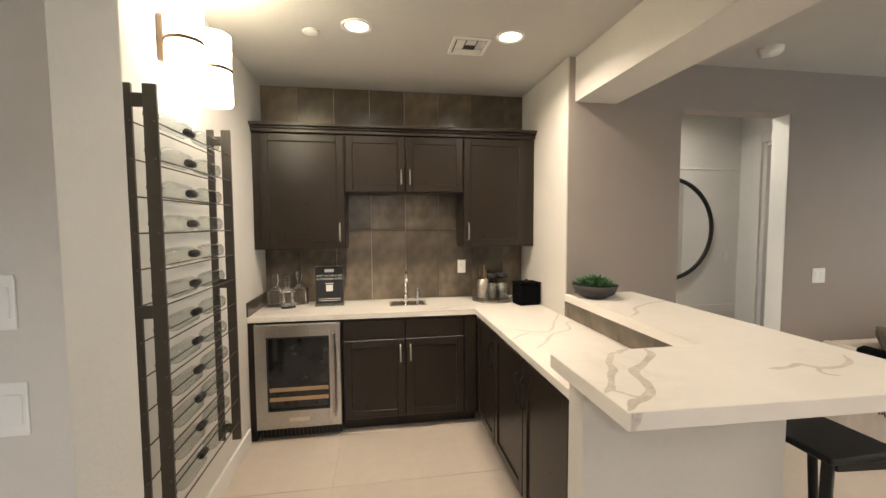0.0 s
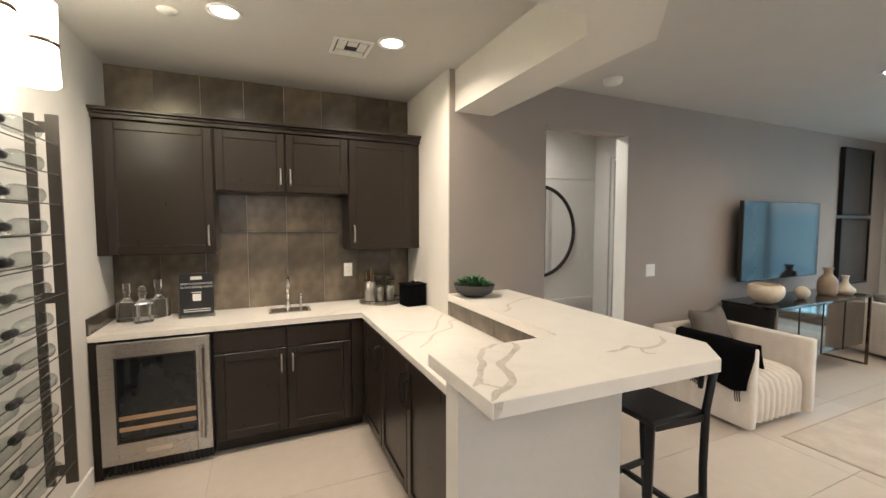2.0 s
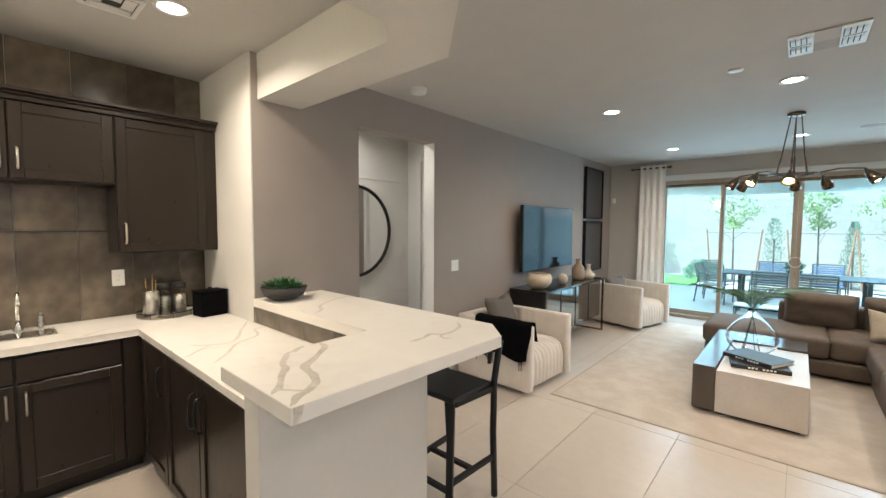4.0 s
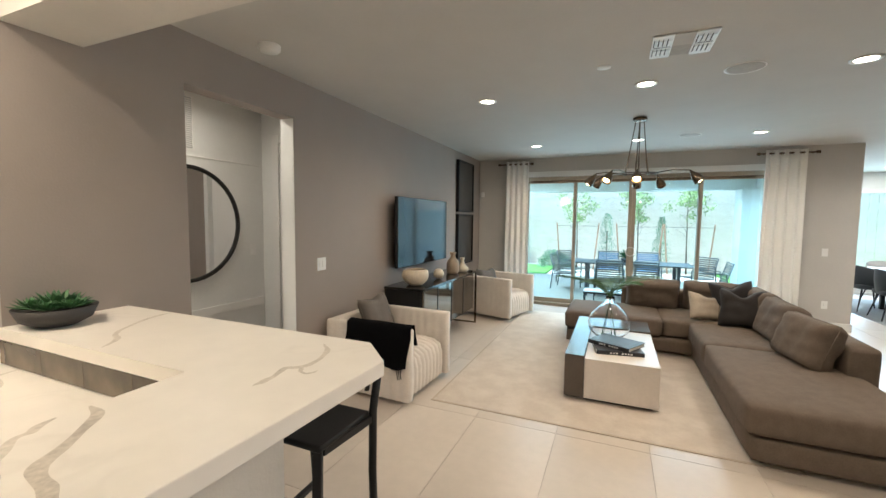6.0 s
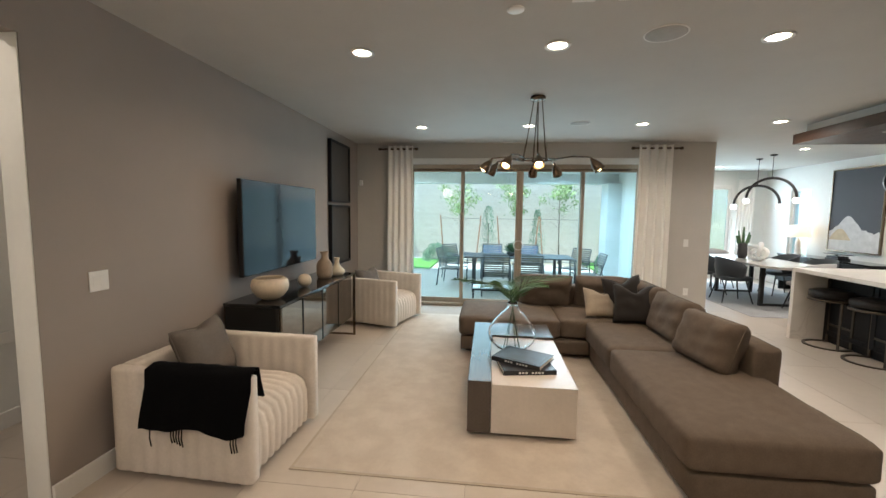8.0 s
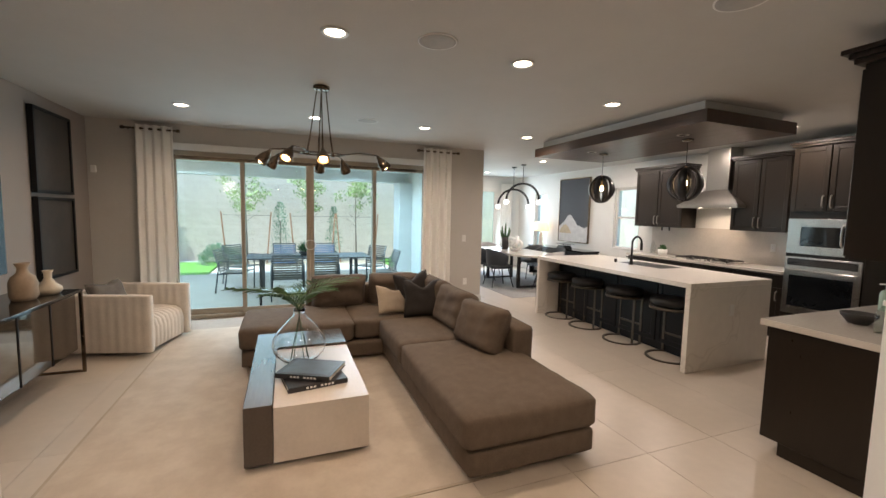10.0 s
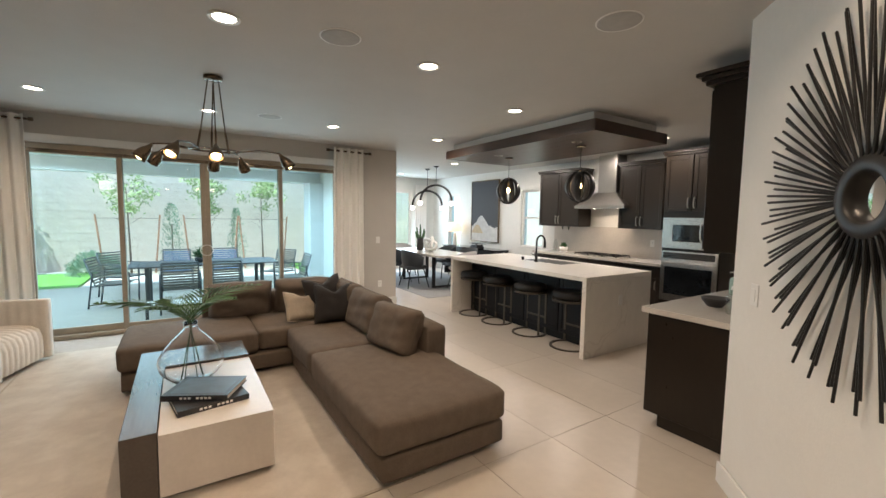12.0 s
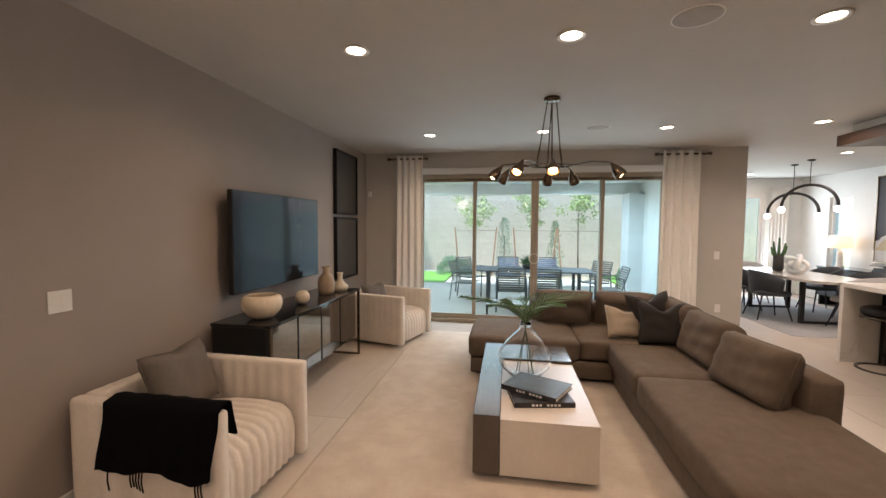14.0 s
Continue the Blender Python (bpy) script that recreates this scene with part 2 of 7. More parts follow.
M = {
    "wall_taupe": material("wall_taupe", (0.325, 0.28, 0.25), 0.75, grain=0.015, scale=30, big=0.02, bump=0.25, bump_scale=90),
    "wall_light": material("wall_light", (0.62, 0.595, 0.55), 0.7, grain=0.015, scale=30, big=0.02, bump=0.25, bump_scale=90),
    # wall_light's paint, lifted so the colour carries light the diagonal wall lacks
    "wall_light_lifted": material("wall_light_lifted", (0.78, 0.755, 0.71), 0.7, grain=0.015, scale=30, big=0.02, bump=0.25, bump_scale=90),
    "wall_greige": material("wall_greige", (0.52, 0.49, 0.45), 0.7, grain=0.015, scale=30, big=0.02, bump=0.25, bump_scale=90),
    "wall_white": material("wall_white", (0.74, 0.74, 0.71), 0.6, grain=0.015, scale=30, big=0.02, bump=0.15, bump_scale=90),
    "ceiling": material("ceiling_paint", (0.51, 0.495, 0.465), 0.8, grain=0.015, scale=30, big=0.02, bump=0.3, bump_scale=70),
    "trim": material("trim_paint", (0.76, 0.75, 0.72), 0.4, grain=0.01, scale=10, big=0.02),
    "tile": material("floor_tile", (0.51, 0.445, 0.375), 0.32, grain=0.03, scale=14, big=0.05, random_piece=0.03, bump=0.05),
    "grout": material("grout", (0.36, 0.31, 0.26), 0.9, bump=0.2),
    "cabinet": material("cabinet_wood", (0.0205, 0.0150, 0.0107), 0.30, grain=0.06, scale=22, big=0.05, stretch=(1.5, 1.5, 0.6), spec=0.32),
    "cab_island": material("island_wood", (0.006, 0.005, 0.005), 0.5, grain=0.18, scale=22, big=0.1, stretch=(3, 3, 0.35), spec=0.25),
    "slate": material("slate_tile", (0.082, 0.066, 0.048), 0.20, grain=0.20, scale=15, big=0.40, random_piece=0.40, bump=0.30, bump_scale=8, stretch=(1, 1, 0.9), second=(0.150, 0.122, 0.088)),
    "quartz": quartz("quartz", 0.10),
    "vein": material("quartz_vein", (0.53, 0.48, 0.415), 0.3, grain=0.16, scale=70, big=0.14),
    "vein_soft": material("quartz_vein_soft", (0.56, 0.51, 0.445), 0.3, grain=0.14, scale=70, big=0.12),
    "quartz_soft": quartz("quartz_soft", 0.22),
    "quartz_plain": material("pale_quartz", (0.60, 0.56, 0.51), 0.14, grain=0.04, scale=50, big=0.03),
    "steel": material("brushed_steel", (0.46, 0.44, 0.41), 0.28, 1.0, grain=0.08, scale=40, big=0.03, stretch=(1, 1, 30)),
    "chrome": material("chrome", (0.8, 0.8, 0.8), 0.08, 1.0, grain=0.01),
    "nickel": material("satin_nickel", (0.62, 0.58, 0.52), 0.3, 1.0, grain=0.03),
    "brass": material("brass", (0.55, 0.40, 0.20), 0.28, 1.0, grain=0.05),
    "bronze": material("bronze", (0.17, 0.125, 0.085), 0.26, 0.95, grain=0.08),
    "black_metal": material("black_metal", (0.018, 0.017, 0.016), 0.42, 0.3, grain=0.08),
    "stool_metal": material("dark_bronze", (0.085, 0.068, 0.052), 0.4, 0.7, grain=0.1),
    "rack_metal": material("rack_metal", (0.075, 0.066, 0.055), 0.5, 0.4, grain=0.05),
    "black_wood": material("black_wood", (0.009, 0.009, 0.009), 0.5, grain=0.2, stretch=(4, 4, 0.5), spec=0.3),
    "black_gloss": material("black_gloss", (0.01, 0.01, 0.01), 0.08, grain=0.05),
    "screen": material("screen", (0.012, 0.013, 0.015), 0.09, grain=0.02, spec=0.10),
    "leather": material("black_leather", (0.010, 0.009, 0.009), 0.45, grain=0.1, bump=0.3, bump_scale=120, spec=0.3),
    "sofa": material("sofa_fabric", (0.132, 0.102, 0.079), 0.9, grain=0.10, scale=140, big=0.08, bump=0.5, bump_scale=350, spec=0.15),
    "cream": material("cream_velvet", (0.66, 0.60, 0.53), 0.85, grain=0.04, scale=60, big=0.05, bump=0.3, bump_scale=250, sheen=0.1, spec=0.2),
    "taupe_cloth": material("taupe_cloth", (0.13, 0.11, 0.092), 0.9, grain=0.1, scale=90, bump=0.5, bump_scale=260),
    "art_panel": material("art_panel", (0.050, 0.040, 0.032), 0.7, grain=0.25, scale=12, big=0.2, bump=0.4, bump_scale=60),
    "patio_metal": material("patio_metal", (0.085, 0.088, 0.092), 0.45, grain=0.06, spec=0.4),
    "dark_cloth": material("dark_cloth", (0.024, 0.020, 0.018), 0.9, grain=0.15, scale=90, bump=0.5, bump_scale=260),
    "beige_cloth": material("beige_cloth", (0.42, 0.35, 0.27), 0.9, grain=0.1, scale=90, bump=0.5, bump_scale=260),
    "black_cloth": material("black_knit", (0.003, 0.003, 0.0035), 0.95, grain=0.3, scale=90, bump=0.8, bump_scale=160, spec=0.05),
    "curtain": material("curtain_cloth", (0.88, 0.86, 0.82), 0.85, grain=0.01, scale=80, big=0.01, bump=0.15, bump_scale=300),
    "rug": material("rug_pile", (0.50, 0.43, 0.355), 0.95, grain=0.03, scale=45, big=0.05, bump=0.8, bump_scale=300, second=(0.53, 0.465, 0.39)),
    "rug_edge": material("rug_binding", (0.42, 0.355, 0.28), 0.9, bump=0.5, bump_scale=200),
    "rug_grey": material("grey_rug", (0.36, 0.36, 0.36), 0.95, grain=0.1, scale=40, bump=0.8, bump_scale=300),
    "white_lacquer": material("white_lacquer", (0.62, 0.56, 0.50), 0.35, grain=0.03, scale=40, bump=0.05),
    "taupe_wood": material("taupe_wood", (0.085, 0.068, 0.055), 0.16, grain=0.08, scale=16, stretch=(0.4, 4, 4)),
    "panel_wood": material("panel_wood", (0.055, 0.03, 0.019), 0.38, grain=0.3, scale=14, big=0.15, stretch=(0.4, 4, 4)),
    "white_plastic": material("white_plastic", (0.78, 0.77, 0.74), 0.35, grain=0.01),
    "ceramic_cream": material("cream_ceramic", (0.66, 0.56, 0.43), 0.5, grain=0.06, scale=30, bump=0.2),
    "ceramic_tan": material("tan_ceramic", (0.40, 0.30, 0.21), 0.6, grain=0.12, scale=20, bump=0.3),
    "ceramic_dark": material("dark_bowl", (0.035, 0.032, 0.03), 0.7, grain=0.15, bump=0.3),
    "leaf": material("leaf", (0.055, 0.12, 0.04), 0.55, grain=0.25, scale=30),
    "succulent": material("succulent", (0.05, 0.13, 0.045), 0.5, grain=0.25, scale=30),
    "tree_leaf": material("tree_leaf", (0.22, 0.30, 0.10), 0.6, grain=0.25, scale=6),
    "bush_leaf": material("bush_leaf", (0.17, 0.26, 0.17), 0.7, grain=0.25, scale=6),
    "bark": material("bark", (0.16, 0.12, 0.09), 0.9, grain=0.3, bump=0.6),
    "stake": material("stake_wood", (0.40, 0.2, 0.12), 0.8, grain=0.2),
    "block": material("garden_block", (0.66, 0.555, 0.47), 0.9, grain=0.06, scale=12, random_piece=0.03, bump=0.5, bump_scale=40),
    "mortar": material("mortar", (0.60, 0.50, 0.42), 0.95, bump=0.5),
    "stucco": material("stucco", (0.72, 0.72, 0.70), 0.9, grain=0.04, scale=20, bump=0.6, bump_scale=60),
    "paver": material("paver", (0.66, 0.66, 0.65), 0.85, grain=0.16, scale=14, random_piece=0.24, bump=0.3),
    "grass": material("grass", (0.10, 0.26, 0.04), 0.9, grain=0.3, scale=40, bump=1.0, bump_scale=120),
    "ground": material("ground", (0.36, 0.29, 0.22), 0.95, grain=0.25, scale=20, bump=0.8),
    "concrete": material("concrete", (0.50, 0.47, 0.43), 0.85, grain=0.08, scale=14, bump=0.3),
    "sling": material("sling_mesh", (0.14, 0.125, 0.11), 0.8, grain=0.1, scale=100),
    "blue_cloth": material("blue_cushion", (0.15, 0.22, 0.36), 0.85, grain=0.1),
    "grey_cloth": material("grey_upholstery", (0.40, 0.39, 0.38), 0.9, grain=0.06, scale=60, bump=0.3),
    "charcoal": material("charcoal_velvet", (0.03, 0.035, 0.04), 0.85, grain=0.1, sheen=0.2),
    "paint_dark": material("painting_dark", (0.045, 0.047, 0.055), 0.7, grain=0.1, scale=14, bump=0.4),
    "paint_white": material("painting_white", (0.55, 0.54, 0.53), 0.7, grain=0.12, scale=10, bump=0.4, second=(0.42, 0.41, 0.42)),
    "paint_beige": material("painting_beige", (0.46, 0.37, 0.25), 0.7, grain=0.12, scale=10, bump=0.4),
    "book_black": material("book_black", (0.015, 0.015, 0.017), 0.35, grain=0.1),
    "book_blue": material("book_blue", (0.070, 0.085, 0.100), 0.45, grain=0.3, scale=18),
    "paper": material("paper", (0.7, 0.66, 0.58), 0.8, grain=0.05, scale=80, stretch=(1, 1, 12)),
    "shade": material("lamp_shade", (0.75, 0.70, 0.6), 0.8, emit=0.55, emit_colour=(1.0, 0.72, 0.42)),
    "cylinder_glow": material("opal_glass", (0.85, 0.82, 0.75), 0.4, emit=3.2, emit_colour=(1.0, 0.87, 0.66)),
    "lens": material("downlight_lens", (0.9, 0.9, 0.85), 0.4, emit=9.0, emit_colour=(1.0, 0.86, 0.66)),
    "bulb": material("bulb", (0.9, 0.9, 0.85), 0.3, emit=8.0, emit_colour=(1.0, 0.70, 0.33)),
    "opal": material("opal_globe", (0.9, 0.9, 0.9), 0.3, emit=2.0, emit_colour=(1.0, 0.95, 0.88)),
    "grille_grey": material("grille_grey", (0.45, 0.45, 0.44), 0.7),
    "vent_dark": material("vent_dark", (0.03, 0.03, 0.03), 0.8),
    "soap": material("soap", (0.42, 0.55, 0.47), 0.15, grain=0.02),
    "cork": material("bottle_cap", (0.02, 0.018, 0.018), 0.4),
    "shelf_wood": material("shelf_wood", (0.42, 0.28, 0.16), 0.5, grain=0.15, stretch=(0.4, 4, 4)),
    "glass": clear_glass("glass"),
    "bottle": clear_glass("bottle_glass", (0.90, 0.92, 0.91), thin=True),
    "pane": clear_glass("window_pane", (0.785, 0.955, 0.995), thin=True),
    "dark_glass": material("dark_glass", (0.012, 0.014, 0.016), 0.05, grain=0.02, spec=0.5),
    "bronze_mirror": material("smoked_mirror", (0.24, 0.225, 0.205), 0.06, 1.0, grain=0.05),
    "mirror": material("mirror", (0.9, 0.9, 0.9), 0.02, 1.0, grain=0.0, big=0.0),
}


# ---- building helpers ----
def part(name, bm, mat, parent=None, label="", kind=""):
    """Links a bmesh as one mesh object under a thing, a part or a piece of the setting."""
    bmesh.ops.recalc_face_normals(bm, faces=bm.faces)
    me = bpy.data.meshes.new(name)
    bm.to_mesh(me)
    bm.free()
    if mat:
        me.materials.append(M[mat])
    ob = new(name, me)
    ob.parent = parent
    return tagged(ob, label, kind=kind)


def thing(name, m, label, category, group="", kind=""):
    ob = new(name)
    ob.empty_display_size = 0.1
    ob.matrix_world = m
    return tagged(ob, label, category, group, kind)


def box(bm, x0, x1, y0, y1, z0, z1, r=0.0, seg=2, turn=None):
    made = bmesh.ops.create_cube(bm, size=1)["verts"]
    for v in made:
        v.co = Vector((x0 + (v.co.x + 0.5) * (x1 - x0), y0 + (v.co.y + 0.5) * (y1 - y0), z0 + (v.co.z + 0.5) * (z1 - z0)))
    if turn:
        bmesh.ops.transform(bm, matrix=turn, verts=made)
    if r > 0:
        r = min(r, 0.49 * min(abs(x1 - x0), abs(y1 - y0), abs(z1 - z0)))
        edges = list({e for v in made for e in v.link_edges})
        bmesh.ops.bevel(bm, geom=edges, offset=r, segments=seg, profile=0.5, affect="EDGES")
    return bm


def boxes(*rows, r=0.0, seg=1):
    bm = bmesh.new()
    for row in rows:
        box(bm, *row, r=r, seg=seg)
    return bm


def rod(bm, a, b, radius, n=10, radius2=None):
    a, b = Vector(a), Vector(b)
    d = b - a
    m = Matrix.Translation((a + b) / 2) @ d.to_track_quat("Z", "Y").to_matrix().to_4x4()
    bmesh.ops.create_cone(bm, cap_ends=True, segments=n, radius1=radius, radius2=radius if radius2 is None else radius2, depth=d.length, matrix=m)
    return bm


def bar(bm, a, b, w, h, r=0.0):
    """A straight bar of rectangular section."""
    a, b = Vector(a), Vector(b)
    d = b - a
    m = Matrix.Translation((a + b) / 2) @ d.to_track_quat("Z", "Y").to_matrix().to_4x4()
    made = bmesh.ops.create_cube(bm, size=1, matrix=m @ Matrix.Diagonal((w, h, d.length, 1)))["verts"]
    if r:
        bmesh.ops.bevel(bm, geom=list({e for v in made for e in v.link_edges}), offset=r, segments=2, profile=0.5, affect="EDGES")
    return bm


def tube(bm, points, radius, n=8, closed=False):
    """A round tube along points."""
    pts = [Vector(p) for p in points]
    rings = []
    k = len(pts)
    side = None
    for i, p in enumerate(pts):
        d = (pts[(i + 1) % k] - pts[i - 1]) if closed else (pts[min(i + 1, k - 1)] - pts[max(i - 1, 0)])
        d.normalize()
        side = (side - side.dot(d) * d) if side else d.orthogonal()
        side.normalize()
        up = d.cross(side)
        rr = radius(i / max(1, k - 1)) if callable(radius) else radius
        rings.append([bm.verts.new(p + rr * (math.cos(6.28318 * j / n) * side + math.sin(6.28318 * j / n) * up)) for j in range(n)])
    for i in range(k if closed else k - 1):
        a, b = rings[i], rings[(i + 1) % k]
        for j in range(n):
            bm.faces.new((a[j], a[(j + 1) % n], b[(j + 1) % n], b[j]))
    if not closed:
        bm.faces.new(rings[0]), bm.faces.new(rings[-1])
    for f in bm.faces:
        f.smooth = True
    return bm


def lathe(bm, profile, n=28, centre=(0, 0, 0), smooth=True):
    """A turned body from (radius, height) pairs."""
    rings = []
    for r, z in profile:
        if r < 1e-5:
            rings.append([bm.verts.new((centre[0], centre[1], centre[2] + z))])
        else:
            rings.append([bm.verts.new((centre[0] + r * math.cos(6.28318 * j / n), centre[1] + r * math.sin(6.28318 * j / n), centre[2] + z)) for j in range(n)])
    for a, b in zip(rings, rings[1:]):
        if len(a) == 1 and len(b) == 1:
            continue
        for j in range(n):
            q = [a[j % len(a)], a[(j + 1) % len(a)], b[(j + 1) % len(b)], b[j % len(b)]]
            q = list(dict.fromkeys(q))
            f = bm.faces.new(q)
            f.smooth = smooth
    return bm


def prism(bm, outline, z0, z1, r=0.0):
    """An upright block over a plan outline."""
    low = [bm.verts.new((x, y, z0)) for x, y in outline]
    high = [bm.verts.new((x, y, z1)) for x, y in outline]
    k = len(outline)
    bm.faces.new(low[::-1]), bm.faces.new(high)
    for i in range(k):
        bm.faces.new((low[i], low[(i + 1) % k], high[(i + 1) % k], high[i]))
    if r:
        bmesh.ops.bevel(bm, geom=list({e for v in low + high for e in v.link_edges}), offset=r, segments=2, profile=0.5, affect="EDGES")
    return bm


def soft_box(bm, x0, x1, y0, y1, z0, z1, r=0.05, puff=0.02, wrinkle=0.004, seed=0, n=10):
    """An upholstered block: rounded, a little swollen, with slight unevenness."""
    made = bmesh.ops.create_cube(bm, size=2)["verts"]
    faces = list({f for v in made for f in v.link_faces})
    bmesh.ops.subdivide_edges(bm, edges=list({e for f in faces for e in f.edges}), cuts=n, use_grid_fill=True)
    made = {v for v in bm.verts if v.is_valid and max(abs(v.co.x), abs(v.co.y), abs(v.co.z)) <= 1.0001 and not v.tag}
    h = Vector(((x1 - x0) / 2, (y1 - y0) / 2, (z1 - z0) / 2))
    c = Vector(((x0 + x1) / 2, (y0 + y1) / 2, (z0 + z1) / 2))
    r = min(r, 0.95 * min(h))
    for v in made:
        q = v.co.copy()
        s = [1.0 if w >= 0 else -1.0 for w in q]
        warp = [math.copysign(abs(w) ** 0.8, w) for w in q]
        p = Vector([warp[i] * h[i] for i in range(3)])
        inner = Vector([max(-(h[i] - r), min(h[i] - r, p[i])) for i in range(3)])
        d = p - inner
        if d.length > 1e-6:
            d = d.normalized() * r
            lim = p - inner
            on = [abs(abs(q[i]) - 1) < 1e-4 for i in range(3)]
            p = inner + d if sum(abs(lim[i]) > 1e-6 for i in range(3)) > 1 or sum(on) > 1 else p
        bulge = (1 - q.x**2) * (1 - q.y**2) + (1 - q.y**2) * (1 - q.z**2) + (1 - q.x**2) * (1 - q.z**2)
        nrm = Vector([q[i] if abs(abs(q[i]) - 1) < 1e-4 else 0 for i in range(3)])
        if nrm.length:
            p += nrm.normalized() * (puff * min(1, bulge) ** 1.5 * 1.15 + wrinkle * noise.noise((p + Vector((seed, seed * 2, 0))) * 7))
        v.co = c + p
        v.tag = True
    for f in bm.faces:
        f.smooth = True
    return bm


def pillow(bm, w, h, t, m, seed=0, n=14, power=4, soft=0.6, nip=0.10, chop=0.0):
    """A square cushion with pinched corners and creases; chop: how deep its upper edge is dented."""
    verts = {}
    for side in (1, -1):
        for i in range(n + 1):
            for j in range(n + 1):
                u, v = 2 * i / n - 1, 2 * j / n - 1
                edge = i in (0, n) or j in (0, n)
                if side < 0 and edge:
                    verts[(side, i, j)] = verts[(1, i, j)]
                    continue
                fat = ((1 - u**power) * (1 - v**power)) ** soft * t / 2
                pinch = 1 - nip * (1 - abs(u)) * abs(v) ** 6 - 0.02
                pinch2 = 1 - nip * (1 - abs(v)) * abs(u) ** 6 - 0.02
                x, y = u * w / 2 * pinch2, v * h / 2 * pinch
                y -= chop * h * math.exp(-((u / 0.42) ** 2)) * max(0, v) ** 1.5
                z = side * (fat + 0.10 * t * noise.noise(Vector((u * 2 + seed, v * 2, side))) * (0 if edge else 1))
                verts[(side, i, j)] = bm.verts.new(m @ Vector((x, y, z)))
        for i in range(n):
            for j in range(n):
                f = bm.faces.new([verts[(side, i + a, j + b)] for a, b in ((0, 0), (1, 0), (1, 1), (0, 1))])
                f.smooth = True
    return bm


# ---- the setting ----
def structure(name, bm, mat, label=""):
    return part(name, bm, mat, None, label, "structure")


def wall_run(name, mat, axis, at, thick, a0, a1, z0, z1, holes=(), label=""):
    """A wall along x or y, with openings (a from, a to, z from, z to)."""
    rows, cur = [], a0
    for h0, h1, zb, zt in sorted(holes):
        rows.append((cur, h0, z0, z1))
        if zb > z0:
            rows.append((h0, h1, z0, zb))
        if zt < z1:
            rows.append((h0, h1, zt, z1))
        cur = h1
    rows.append((cur, a1, z0, z1))
    t0, t1 = sorted((at, at + thick))
    out = [(a, b, t0, t1, c, d) if axis == "x" else (t0, t1, a, b, c, d) for a, b, c, d in rows if b - a > 1e-4]
    return structure(name, boxes(*out), mat, label)


wall_run("wall_tv", "wall_taupe", "x", 3.0, 0.14, 0.957, 7.7, 0, CEIL, [(1.82, 2.74, 0, 2.385)], "taupe painted living room wall with a cased opening")
wall_run("wall_bar_side", "wall_light", "y", 0.948, 0.14, 3.142, 4.04, 0, CEIL, label="pale painted side wall of the bar alcove")
structure("trim", boxes((0.947, 0.9565, 2.9985, 3.1415, 0, CEIL)), "wall_light", "pale painted end of the taupe wall")
wall_run("wall_bar_back", "wall_light", "x", 3.90, 0.14, -1.44, 0.946, 0, CEIL, label="back wall of the bar alcove behind slate tiles")
wall_run("wall_bar_left", "wall_light", "y", -1.275, -0.16, 1.54, 3.898, 0, CEIL, label="pale wall behind the metal wine rack")
structure("wall_switches", boxes((-3.0, -1.003, 1.30, 1.545, 0, CEIL), r=0.0), "wall_light", "pale wall end with light switches")
wall_run("wall_slider", "wall_greige", "y", 7.7, 0.24, -2.63, 3.0, 0, CEIL, [(-1.64, 2.16, 0, 2.36)], "greige wall with the large sliding glass door")
wall_run("wall_dining_side", "wall_white", "x", -2.63, 0.14, 7.94, 12.0, 0, CEIL, label="white side wall of the dining room")
wall_run("wall_dining_end", "wall_white", "y", 12.0, 0.2, -6.05, -2.49, 0, CEIL, [(-5.30, -3.20, 0, 2.36)], "white dining wall with glass door")
wall_run("wall_range", "wall_white", "x", -6.05, -0.2, 2.22, 12.2, 0, CEIL, [(7.43, 8.12, 0.90, 2.20), (10.55, 11.15, 0.55, 2.20)], "white kitchen and dining wall with windows")
wall_run("wall_kitchen_left", "wall_white", "y", 2.22, -0.14, -6.05, -2.19, 0, CEIL, label="white wall behind the side counter")
d = 0.7071
bm = bmesh.new()
prism(bm, [(2.22, -2.12), (0.90, -0.80), (0.90 - 0.14 * d, -0.80 - 0.14 * d), (2.08, -2.18), (2.22, -2.18)], 0, CEIL)
# Brighter paint here stands in for stronger room light on this wall.
structure("wall_diagonal", bm, "wall_light_lifted", "pale diagonal wall carrying the sunburst mirror")
bm = bmesh.new()
prism(bm, [(0.79, -0.90), (-1.32, -3.01), (-1.42, -2.91), (0.69, -0.80)], 0, CEIL)
structure("wall_entry_right", bm, "wall_light")
wall_run("wall_entry_end", "wall_light", "x", -3.4, -0.14, -3.0, -1.0, 0, CEIL)
wall_run("wall_entry_left", "wall_light", "y", -3.0, -0.14, -3.54, 1.54, 0, CEIL)
wall_run("wall_hall_back", "wall_white", "x", 4.15, 0.14, 1.10, 3.62, 0, CEIL, label="white hallway wall with flat trim strips")
wall_run("wall_hall_right", "wall_white", "y", 3.48, 0.14, 3.14, 4.15, 0, CEIL, [(3.20, 3.90, 0, 2.36)], "white hallway side wall with a door")
wall_run("wall_hall_beyond", "wall_white", "y", 4.5, 0.1, 3.14, 4.4, 0, CEIL)

